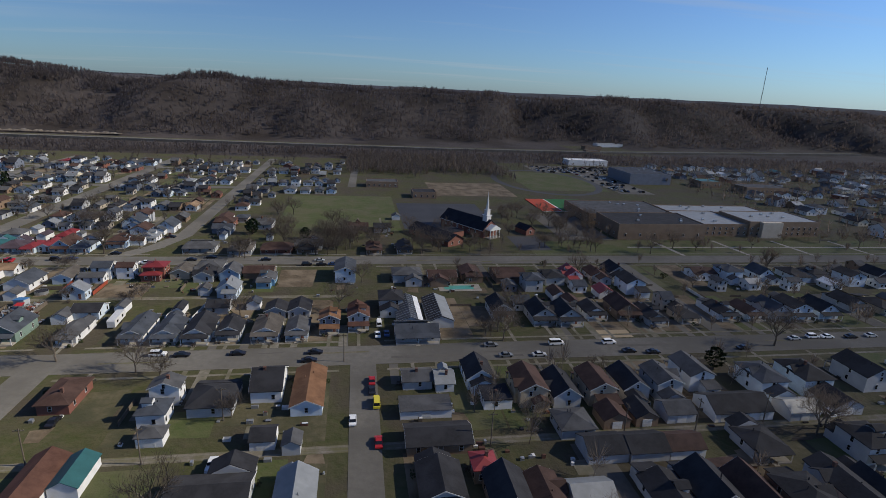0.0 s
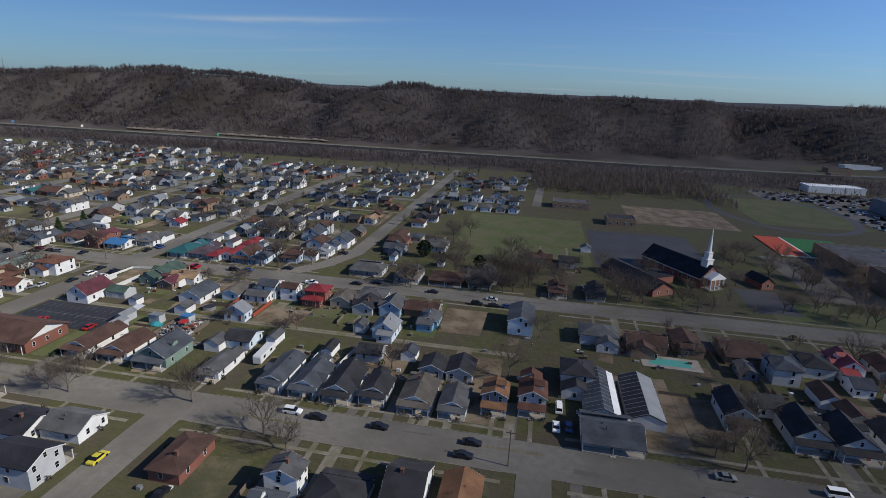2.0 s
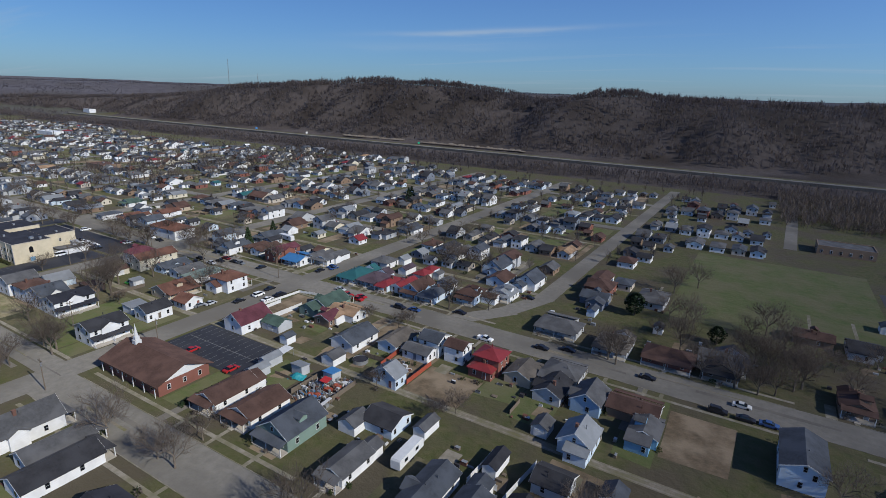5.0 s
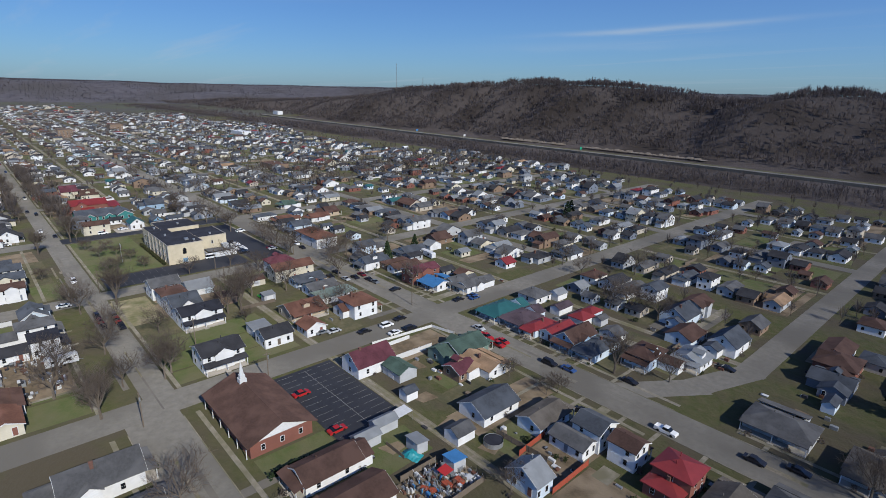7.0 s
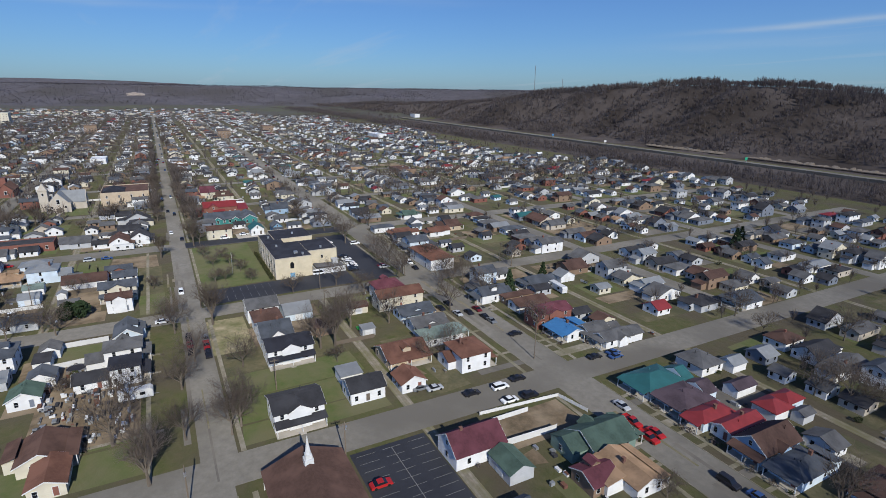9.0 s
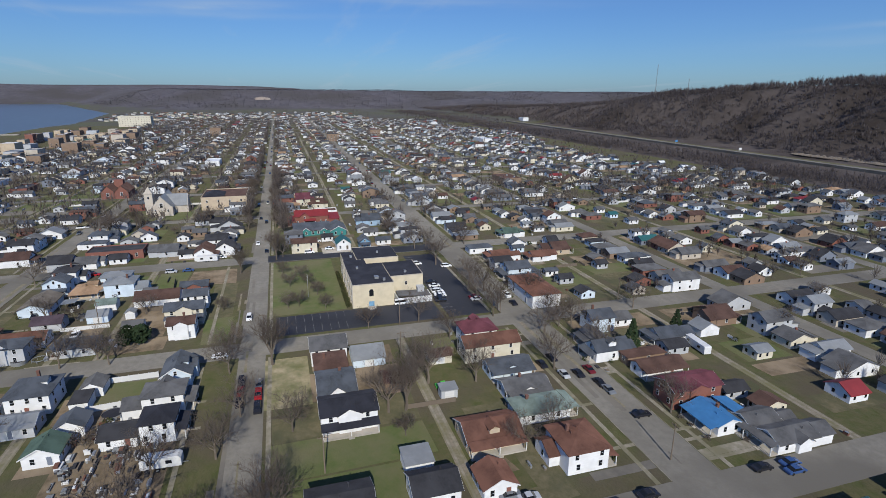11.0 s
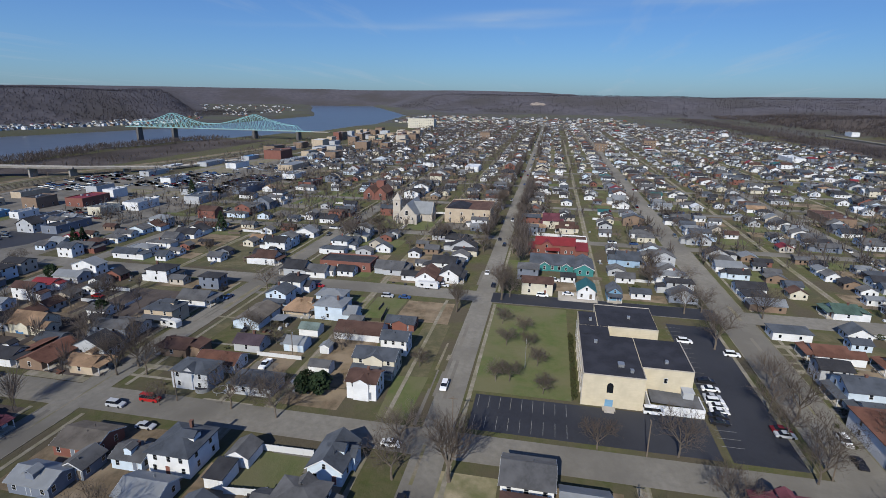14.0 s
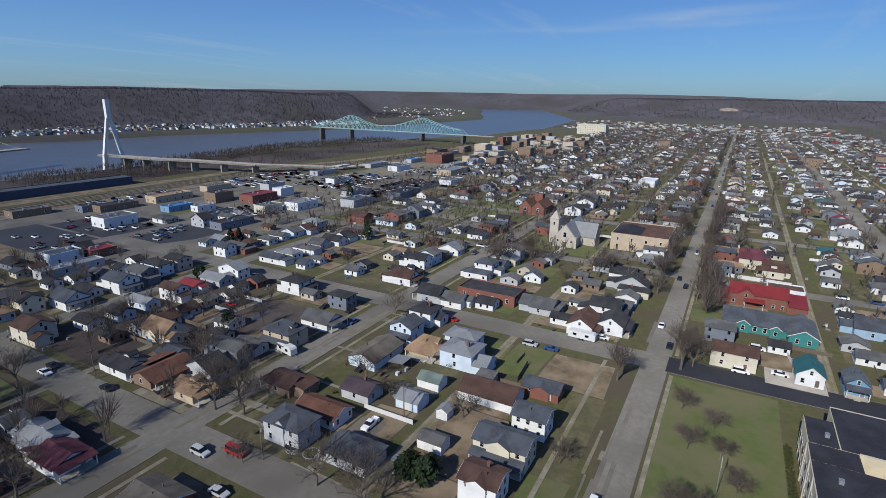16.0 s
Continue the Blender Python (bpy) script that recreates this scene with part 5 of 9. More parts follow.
house(-120.1, 308.3, "N", 9.4, 11.4, 1.5, "g", "paleblue", "slate")
house(-23.5, 260.3, "S", 9.4, 6.5, 1, "g", "brown", "dark")
house(0.8, 303.5, "N", 11.3, 6.6, 1, "s", "brown", "brown")
house(14.6, 302.7, "N", 9.4, 6.6, 1, "s", "grey", "dark")
house(8.6, 259.8, "S", 7.5, 7.6, 1, "g", "brown", "brown")
house(23.8, 261.3, "S", 7.5, 8.5, 1, "g", "brown", "dark")
shed(24.5, 329.5, "S", 5.0, 5.0, 2.6, "white", "grey", "g")


# ---------- landmarks ----------
LINEG = mat("worn_line_paint", (0.19, 0.19, 0.185), None, 0.85, 2.0, 0.0)
def slab(name, x0, y0, x1, y1, z, m, label, category="ground"):
    b = Buf()
    b.box(x0, x1, y0, y1, -0.3, z)
    return tagged(new(name, b.mesh(name, m)), label, category, kind="structure")


PB_ = Buf()
PB_.box(-0.5, 0.5, -0.05, 0.0, -0.75, 0.75)
FRAME = PB_.mesh("window", TRIM)
PB_ = Buf()
PB_.box(-0.4, 0.4, -0.07, -0.045, -0.65, -0.03)
PB_.box(-0.4, 0.4, -0.07, -0.045, 0.03, 0.65)
PANE = PB_.mesh("pane", GLASS)


def windows(ob, along, fixed, zs, side, s=1.0, mesh=None):
    """Rows of windows on a wall. side: the way it faces."""
    for z in zs:
        for u in along:
            x, y = (u, fixed) if side in "SN" else (fixed, u)
            m = pose(x, y, z, 0, 0, FACING[side]) @ Matrix.Scale(s, 4)
            if mesh:
                part("pane", PANE, part("window", mesh, ob, m))
            else:
                part("window", WINDOW, ob, m)


def slab_mesh(*q):
    b = Buf()
    b.box(*q)
    return b.mesh("portico_floor", CONCRETE)


def block(name, x0, y0, x1, y1, h, wall, top, label, category="building", parapet=0.5, rows=(), step=4.0, roofbits=0):
    """A flat-roofed building with a parapet."""
    cx, cy = (x0 + x1) / 2, (y0 + y1) / 2
    ob = thing(name, cx, cy, 0, 0, label, category)
    hx, hy = (x1 - x0) / 2, (y1 - y0) / 2
    FOOT.append((cx, cy, hx, hy))
    b = Buf()
    b.box(-hx, hx, -hy, hy, 0, h)
    part("wall", b.mesh("wall", wall_mat(wall)), ob)
    b = Buf()
    b.box(-hx + 0.3, hx - 0.3, -hy + 0.3, hy - 0.3, h, h + 0.06)
    part("roof", b.mesh("roof", roof_mat(top)), ob)
    b = Buf()
    for q in ((-hx, hx, -hy, -hy + 0.3), (-hx, hx, hy - 0.3, hy), (-hx, -hx + 0.3, -hy + 0.3, hy - 0.3), (hx - 0.3, hx, -hy + 0.3, hy - 0.3)):
        b.box(*q, h, h + parapet)
    part("parapet", b.mesh("parapet", wall_mat(wall)), ob)
    for z in rows:
        for s, hh, ff in (("S", hx, -hy), ("N", hx, hy), ("E", hy, hx), ("W", hy, -hx)):
            n = max(1, int(2 * hh / step))
            windows(ob, [-hh + 2 * hh * (i + 0.5) / n for i in range(n)], ff, [z], s, 1.15)
    r = random.Random(int(x0 * 7 + y0))
    for i in range(roofbits):
        u, v = r.uniform(-hx * 0.7, hx * 0.7), r.uniform(-hy * 0.7, hy * 0.7)
        b = Buf()
        b.box(u - 0.8, u + 0.8, v - 0.6, v + 0.6, h + 0.05, h + 1.1)
        part("roof_unit", b.mesh("roof_unit", METAL), ob)
    return ob


# brick church with a low brown gable roof, white pediments and a small steeple
ch = thing("brick_church", -159.5, 170.2, 0, 0, "red brick church with a wide brown gabled roof and white steeple", "church")
FOOT.append((-159.5, 170, 15, 9))
b = Buf()
b.box(-13, 13, -7.4, 7.4, 0, 3.6)
part("wall", b.mesh("wall", wall_mat("brick")), ch)
for s in (-13.0, 12.7):
    b = Buf()
    b.prism([(-7.4, 3.6), (7.4, 3.6), (0, 6.3)], s, s + 0.3, "x")
    part("pediment", b.mesh("pediment", TRIM), ch, label="white gable boarding")
b = Buf()
gable_roof(b, 7.4, -13.9, 13.9, 3.6, 2.9, 1.0, 0.3, axis="x")
part("roof", b.mesh("roof", roof_mat("brown")), ch)
b = Buf()
b.box(-0.9, 0.9, -0.9, 0.9, 5.6, 7.6)
b.box(-0.65, 0.65, -0.65, 0.65, 7.6, 8.6)
b.tube((0, 0, 8.6), (0, 0, 12.6), 0.6, 0.02, 8)
part("steeple", b.mesh("steeple", TRIM), ch, pose(-8.5, 0, 0), "white wooden steeple")
windows(ch, [-10, -6, -2, 2, 6, 10], -7.4, [2.0], "S", mesh=FRAME)
windows(ch, [-10, -6, -2, 2, 6, 10], 7.4, [2.0], "N", mesh=FRAME)
windows(ch, [-4.5, 0, 4.5], 13, [1.9], "E", mesh=FRAME)
for i in range(6):
    b = Buf()
    b.box(-0.09, 0.09, -0.09, 0.09, 0, 3.4)
    part("post", b.mesh("post", TRIM), ch, pose(-12.5 + i * 5, -8.1, 0))
slab("church_lot", -174.5, 180.5, -139, 198.6, 0.03, BLACKTOP, "fresh black asphalt car park with white bays", "car park")
ln = Buf()
for i in range(13):
    for y0, y1 in ((181.5, 186), (187.6, 192), (193.6, 198)):
        ln.box(-173.04 + i * 2.7, -172.96 + i * 2.7, y0, y1, 0.0, 0.045)
ln.box(-173, -141, 189.74, 189.86, 0.0, 0.047)
for i in range(18):
    ln.box(-294.5 + (i % 2) * 9, -289 + (i % 2) * 9, 162.95 + (i // 2) * 2.8, 163.05 + (i // 2) * 2.8, 0.0, 0.05)
for i in range(22):
    ln.box(-352 + i * 3.2, -351.9 + i * 3.2, 220, 225, 0.0, 0.05)
tagged(new("bay_lines", ln.mesh("bay_lines", LINEG)), "faded white parking bay lines", "marking", kind="stuff")

# pale brick school with a dark flat roof, in a U round a court
sc = thing("pale_brick_school", -321, 203, 0, 0, "pale yellow brick school with dark flat roofs", "school")
FOOT.append((-321, 203, 26, 16))
SH = 8.8
for x0, x1, y0, y1, h in ((0.4, 25.2, -13.8, 1.4, SH), (0.4, 18.8, 1.4, 14.2, SH - 0.02), (-6.2, 0.4, -13.8, -4.9, SH - 0.03), (-24, -6.2, -8, 9.8, SH + 0.02), (-17.2, -6.2, -13.6, -8, SH - 0.01)):
    b = Buf()
    b.box(x0, x1, y0, y1, 0, h)
    part("wall", b.mesh("wall", wall_mat("paleyellow")), sc)
    b = Buf()
    b.box(x0 + 0.12, x1 - 0.12, y0 + 0.12, y1 - 0.12, h, h + 0.1)
    part("roof", b.mesh("roof", roof_mat("black")), sc, label="dark blue-black roofing felt")
for q in ((-6, 25.3, -13.92, -13.72), (25.1, 25.3, -13.72, 1.4), (18.8, 25.1, 1.3, 1.5), (18.7, 18.9, 1.5, 14.2), (0.4, 18.7, 14.1, 14.3), (-24.1, -23.9, -8, 9.8), (-6.3, -6.1, -4.9, 9.8)):
    b = Buf()
    b.box(*q, SH, SH + 0.28)
    part("coping", b.mesh("coping", wall_mat("stone")), sc)
windows(sc, [-14 + i * 3.1 for i in range(13)], -13.8, [2.2, 5.6], "S", 1.3, mesh=FRAME)
windows(sc, [7.5], 18.8, [5.8], "E", 1.0, mesh=FRAME)
b = Buf()
b.prism([(-0.8, 4.2), (0.8, 4.2), (0.8, 6.2), (0.5, 6.8), (0, 7.0), (-0.5, 6.8), (-0.8, 6.2)], 25.2, 25.26, "x")
part("arched_window", b.mesh("arched_window", GLASS), sc, pose(0, -7.0, 0), "dark arched window over the entrance")
b = Buf()
b.box(25.2, 25.3, -8.0, -6.0, 0, 2.2)
part("door", b.mesh("door", wall_mat("sky")), sc, label="blue double entrance door")
b = Buf()
b.box(25.2, 27.2, -8.6, -5.4, 0, 0.3)
b.box(27.2, 28.0, -8.2, -5.8, 0, 0.15)
part("entrance_step", b.mesh("entrance_step", CONCRETE), sc)
b = Buf()
b.box(-0.3, 0.3, -14.05, -13.8, 0, SH + 0.3)
rib = b.mesh("pilaster", wall_mat("stone"))
for i in range(6):
    part("pilaster", rib, sc, pose(-5 + i * 6.0, 0, 0))
b = Buf()
for q in ((25.4, 25.7, 2.8, 16), (19.0, 25.4, 15.7, 16), (19.0, 25.4, 2.8, 3.1)):
    b.box(*q, 0, 2.4)
part("yard_wall", b.mesh("yard_wall", wall_mat("white")), sc, label="pale service yard wall")
b = Buf()
b.prism([(3.2, 2.9), (3.2, 3.1), (15.6, 2.5), (15.6, 2.3)], 19.0, 25.2, "x")
part("yard_roof", b.mesh("yard_roof", roof_mat("grey")), sc, label="low grey lean-to roof over the service yard")
b = Buf()
b.box(18.9, 21.6, 11.5, 14.0, 0, 4.4)
b.box(18.8, 21.8, 11.3, 14.2, 4.4, 4.6)
part("stair_house", b.mesh("stair_house", wall_mat("grey")), sc, label="small grey service stair house")
for x, y, z, e in ((6, -9.5, SH + 0.1, 0.5), (19, -4, SH + 0.1, 0.9), (22, -1.6, SH + 0.1, 0.5), (15, 8, SH + 0.1, 0.5), (-14, 2, SH + 0.1, 0.5), (-10, -10, SH + 0.1, 0.5)):
    b = Buf()
    b.box(-e, e, -e * 0.8, e * 0.8, 0, 0.7)
    b.box(-e * 1.1, e * 1.1, -e * 0.9, e * 0.9, 0.7, 0.78)
    part("roof_unit", b.mesh("roof_unit", METAL), sc, pose(x, y, z))
sh_ = thing("school_hedge", -317, 187.6, 0, 0, "dark clipped hedge along the school wall", "hedge")
hr = random.Random(14)
b = Buf()
for i in range(700):
    c = Vector((hr.uniform(-20, 20), hr.uniform(-0.7, 0.7), hr.uniform(0.1, 1.3)))
    u = Vector((hr.uniform(-1, 1), hr.uniform(-1, 1), hr.uniform(-1, 1))).normalized() * 0.4
    v = u.orthogonal().normalized() * 0.3
    b.face([c - u, c + v, c + u, c - v])
part("leaves", b.mesh("leaves", BUSHM), sh_)
slab("school_lawn", -360, 160.5, -296.5, 186.8, 0.03, LAWN, "green school lawn", "lawn")
slab("school_side_lot", -295, 162, -279, 219, 0.03, BLACKTOP, "dark asphalt car park in front of the school", "car park")
slab("school_lot", -355, 221, -279, 237, 0.035, BLACKTOP, "dark asphalt school car park", "car park")
fl = thing("flagpole", -312, 174, 0, 0, "tall grey flagpole with a hanging flag", "flagpole")
b = Buf()
b.tube((0, 0, 0), (0, 0, 9.5), 0.09, 0.05, 8)
part("pole_shaft", b.mesh("pole_shaft", METAL), fl)
b = Buf()
for i in range(6):
    z = 9.2 - i * 0.28
    b.prism([(0.05, z - 0.26), (0.05, z), (1.9, z - 0.5), (1.9, z - 0.76)], 0.02 * (i % 2), 0.03 + 0.02 * (i % 2), "y", i % 2)
part("flag", b.mesh("flag", TRIM, wall_mat("brick")), fl)

# nursery with two glasshouse roofs behind the shop
for x, w, m in ((18.5, 9, "slate"), (29.3, 9, "dark")):
    gh = thing("greenhouse", x, 180, 0, 0, "long low greenhouse with a pale translucent roof", "greenhouse", "greenhouses")
    FOOT.append((x, 180, 5, 11))
    b = Buf()
    b.box(-w / 2, w / 2, -11, 11, 0, 2.6)
    b.prism([(-w / 2, 2.6), (w / 2, 2.6), (0, 4.4)], -11, 11, "y")
    part("wall", b.mesh("wall", wall_mat("grey")), gh)
    b = Buf()
    gable_roof(b, w / 2, -11.2, 11.2, 2.6, 1.8, 0.25, 0.12)
    part("roof", b.mesh("roof", roof_mat(m)), gh)
    b = Buf()
    for i in range(12):
        y = -11 + i * 2
        b.prism([(-w / 2 - 0.2, 2.68), (0, 4.58), (w / 2 + 0.2, 2.68), (w / 2 + 0.2, 2.74), (0, 4.64), (-w / 2 - 0.2, 2.74)], y, y + 0.12, "y")
    part("glazing_bar", b.mesh("glazing_bar", METAL), gh)
    b = Buf()
    u0, u1 = (2.6, 4.5) if m == "slate" else (0.15, 4.5)
    b.prism([(u0, 4.58 - u0 * 0.4), (u1, 4.58 - u1 * 0.4), (u1, 4.66 - u1 * 0.4), (u0, 4.66 - u0 * 0.4)], -11, 11, "y")
    part("roof_sheet", b.mesh("roof_sheet", roof_mat("light" if m == "dark" else "white")), gh, label="pale plastic roof sheet, streaked with dirt")

# white church with a tall spire, its nave running back from the street at an angle
wc = thing("spired_church", 76.5, 287, 0, 32, "dark-roofed brick church with a white portico and tall white spire", "church")
FOOT.append((68, 301, 14, 18))
b = Buf()
b.box(-6, 6, 1.5, 38, 0, 5)
b.prism([(-6, 5), (6, 5), (0, 10)], 1.5, 38, "y")
b.box(6, 12, 14, 30, 0, 3.4)
part("wall", b.mesh("wall", wall_mat("brick")), wc)
b = Buf()
gable_roof(b, 6, 1.1, 38.5, 5, 5, 0.7, 0.25)
b.prism([(6, 4.6), (12.5, 3.3), (12.5, 3.5), (6, 4.85)], 13.6, 30.4, "y")
part("roof", b.mesh("roof", roof_mat("black")), wc)
for u in (-6.75, 6.65):
    b = Buf()
    b.box(u, u + 0.12, 1.1, 38.5, 4.3, 4.62)
    part("gutter", b.mesh("gutter", TRIM), wc, label="white eaves board")
part("portico_floor", slab_mesh(-4.2, 4.2, -2.4, 1.5, 0, 0.5), wc)
b = Buf()
b.prism([(-4.4, 5.4), (4.4, 5.4), (0, 7.9)], -2.6, 1.5, "y")
b.box(-4.4, 4.4, -2.6, 1.4, 4.9, 5.4)
part("portico", b.mesh("portico", TRIM), wc, label="white columned portico")
for i in range(4):
    b = Buf()
    b.tube((0, 0, 0.4), (0, 0, 5.0), 0.36, 0.3, 10)
    part("column", b.mesh("column", TRIM), wc, pose(-3.7 + i * 2.47, -2.1, 0))
b = Buf()
b.box(-1.7, 1.7, 3.2, 6.6, 8.4, 12.2)
b.box(-2.0, 2.0, 2.9, 6.9, 12.2, 12.5)
b.box(-1.2, 1.2, 3.7, 6.1, 12.5, 15.4)
b.box(-1.4, 1.4, 3.5, 6.3, 15.4, 15.6)
b.tube((0, 4.9, 15.6), (0, 4.9, 17.4), 0.95, 0.75, 8)
b.tube((0, 4.9, 17.4), (0, 4.9, 26.5), 0.8, 0.03, 8)
part("spire", b.mesh("spire", TRIM), wc, label="tall white stepped spire")
windows(wc, [8, 13, 18, 23, 28, 33], -6, [2.8], "W", 1.4, mesh=FRAME)
gw = thing("brick_gatehouse", 99.5, 297.5, 0, 20, "small red brick wing with an arched white window", "wing")
FOOT.append((99.5, 298, 5, 6))
b, r2 = Buf(), Buf()
b.box(-3, 3, -5, 6, 0, 3.2)
b.prism([(-3, 3.2), (3, 3.2), (0, 5.4)], -5, 6, "y")
gable_roof(r2, 3, -5.3, 6.3, 3.2, 2.2, 0.4)
part("wall", b.mesh("wall", wall_mat("brick")), gw)
part("roof", r2.mesh("roof", roof_mat("black")), gw)
windows(gw, [0], -5, [1.9], "S", 1.3, mesh=FRAME)
hall = thing("church_hall", 43, 286, 0, 32, "long low brick church hall with a dark gabled roof", "hall")
FOOT.append((43, 286, 12, 16))
b = Buf()
b.box(-5.5, 5.5, -18, 16, 0, 3.2)
b.prism([(-5.5, 3.2), (5.5, 3.2), (0, 6.2)], -18, 16, "y")
b.box(5.5, 17, -6, 6, 0, 3.3)
part("wall", b.mesh("wall", wall_mat("brick")), hall)
b = Buf()
gable_roof(b, 5.5, -18.7, 16.7, 3.2, 3.0, 0.8)
b.box(5.4, 17.2, -6.2, 6.2, 3.3, 3.55)
part("roof", b.mesh("roof", roof_mat("black")), hall)
windows(hall, [-14, -9, -4, 1, 6, 11], -5.5, [1.7], "W", mesh=FRAME)
windows(hall, [-2.5, 2.5], -18, [1.7], "S", mesh=FRAME)
slab("church_car_park", 28, 306, 86, 379, 0.03, BLACKTOP, "dark asphalt church car park", "car park")
slab("playing_field", -46, 300, 26, 402, 0.02, LAWN, "wide mown green field", "lawn")
slab("school_drive", 118, 283, 149, 352, 0.025, DRIVE, "asphalt school drive between lawns", "road")
slab("church_lawn", 92, 253, 150, 280, 0.02, LAWN, "green lawn beside the street", "lawn")
slab("church_drive", 86, 262, 104, 290, 0.025, BLACKTOP, "dark asphalt church drive", "road")
block("field_house", 42, 397, 60, 412, 4.5, "brown", "dark", "low dark brick field building", rows=(2,))
block("long_brick_hall", 8, 440, 34, 456, 4.5, "brown", "grey", "low brown brick hall at the field edge", rows=(2,))

# the high school and its sports ground
block("school_building", 152, 284, 208, 316, 9, "brown", "dark", "large dark brick school hall with flat roof", "school", rows=(3,), step=9, roofbits=5)
block("school_building", 150, 322, 212, 366, 6.5, "brown", "grey", "wide flat grey school roof", "school", rows=(3,), step=8, roofbits=6)
block("school_building", 209, 292, 243, 330, 7.5, "brown", "light", "brick school wing with pale roof", "school", rows=(2.2, 5.2), roofbits=4)
block("school_building", 243, 291, 293, 322, 9.5, "brown", "light", "two-storey brick school front with pale roof", "school", rows=(2.2, 5.4), roofbits=5)
block("school_building", 214, 334, 290, 356, 6, "brown", "light", "rear brick school wing with white roof", "school", rows=(2.2,), roofbits=5)
b = Buf()
b.box(250, 264, 288, 291, 0, 9.8)
part("entrance_columns", b.mesh("entrance_columns", wall_mat("stone")), thing("school_entrance", 0, 0, 0, 0, "pale stone columned school entrance", "entrance"))
slab("school_front_lawn", 150, 252, 330, 282, 0.02, LAWN, "green lawn before the school", "lawn")
for i in range(4):
    strip("school_path_%d" % i, 175 + i * 40, 252, 172 + i * 40, 282, 2.2, 0.06, CONCRETE, "pale concrete path over the lawn", "path")
strip("school_path_cross", 150, 268, 330, 268, 1.8, 0.055, CONCRETE, "pale concrete path along the lawn", "path")
TURF_R = mat("red_turf", (0.5, 0.09, 0.05), None, 0.9, 0.5, 0.1)
TURF_G = mat("green_turf", (0.04, 0.17, 0.06), None, 0.9, 0.5, 0.1)
slab("court_red", 131, 357, 146, 400, 0.5, TURF_R, "red sports turf with white edge", "sports court")
slab("court_green", 146.2, 357, 175, 400, 0.5, TURF_G, "green sports turf", "sports court")
strip("court_line", 146.1, 357, 146.1, 400, 0.9, 0.53, PAINT, "white court edge", "marking", 0.1)
strip("court_edge", 130.6, 356.5, 175, 356.5, 0.8, 0.52, PAINT, "white court edge", "marking", 0.5)
slab("football_field", 150, 440, 222, 545, 0.03, LAWN, "mown green stadium field", "lawn")
tr = Buf()
for i in range(40):
    a0, a1 = 2 * math.pi * i / 40, 2 * math.pi * (i + 1) / 40
    P = lambda a, r: (178 + (44 + r) * math.cos(a), 490 + (66 + r) * math.sin(a), 0.06)
    tr.face([P(a0, 0), P(a0, 6), P(a1, 6), P(a1, 0)])
tagged(new("running_track", tr.mesh("running_track", BLACKTOP)), "dark oval running track", "running track", kind="structure")
slab("sports_dirt", 60, 410, 128, 470, 0.02, DIRT, "bare brown ball field", "ground")
block("blue_hall", 262, 482, 305, 530, 10, "slate", "slate", "large dark blue metal hall", rows=(), roofbits=3)
block("teal_roof_hall", 330, 470, 352, 490, 6, "brown", "teal", "brick hall with a teal roof", rows=(3,))
block("east_hall", 356, 440, 400, 462, 6, "brown", "grey", "low brown brick hall", rows=(3,))
block("white_canopy_store", 250, 610, 300, 630, 6, "white", "white", "long white flat-roofed store", rows=())
slab("stadium_lot", 190, 548, 300, 600, 0.03, ASPHALT, "asphalt car park full of cars", "car park")
slab("stadium_lot_side", 228, 430, 260, 548, 0.03, ASPHALT, "asphalt car park beside the track", "car park")

block("roadside_store", 352, 800, 380, 815, 5, "brown", "dark", "low dark roadside building below the hills")
block("roadside_store", 395, 850, 440, 868, 5, "white", "light", "pale flat-roofed store in the side valley")
block("roadside_store", 330, 745, 352, 757, 4.5, "brown", "grey", "low brown roadside building below the hills")

# the pale stone church and its brick hall
st = thing("stone_church", -480, 93, 0, 0, "pale stone church with a square tower and steep grey roof", "church")
FOOT.append((-492, 95, 15, 13))
b = Buf()
b.box(-27, 0, -5.8, 6.2, 0, 5.2)
b.prism([(-5.8, 5.2), (6.2, 5.2), (0.2, 12.2)], -27, 0, "x")
b.box(-20, -9.5, 6.2, 14.2, 0, 5.0)
b.prism([(-20, 5.0), (-9.5, 5.0), (-14.75, 11.4)], 0.2, 14.2, "y")
b.box(-8.6, -7.4, 6.2, 7.4, 0, 4.2)
b.box(-0.2, 0.9, -6.3, -5.0, 0, 6.2)
b.box(-0.2, 0.9, 5.4, 6.7, 0, 6.2)
part("wall", b.mesh("wall", wall_mat("stone")), st)
b = Buf()
gable_roof(b, 6.0, -27.3, -0.5, 5.2, 7.0, 0.4, 0.3, c=0.2, axis="x")
gable_roof(b, 5.25, 0.2, 13.8, 5.0, 6.4, 0.4, 0.3, c=-14.75)
part("roof", b.mesh("roof", roof_mat("light")), st, label="pale grey slate roof")
b = Buf()
b.box(-11.4, -6.6, -10.4, -5.6, 0, 13.2)
b.box(-11.7, -6.3, -10.7, -5.3, 13.2, 13.7)
part("tower", b.mesh("tower", wall_mat("stone")), st, label="square stone bell tower")
b = Buf()
b.tube((-9, -8, 13.7), (-9, -8, 17.6), 3.3, 0.1, 4)
part("tower_cap", b.mesh("tower_cap", wall_mat("stone")), st)
windows(st, [-3.4, 3.8], 0, [3.4], "E", 1.1, mesh=FRAME)
windows(st, [0.2], 0, [6.8], "E", 2.0, mesh=FRAME)
windows(st, [-16.5, -13], 14.2, [3.6], "N", 1.3, mesh=FRAME)
windows(st, [-8], -6.6, [10.8], "E", 1.2, mesh=FRAME)
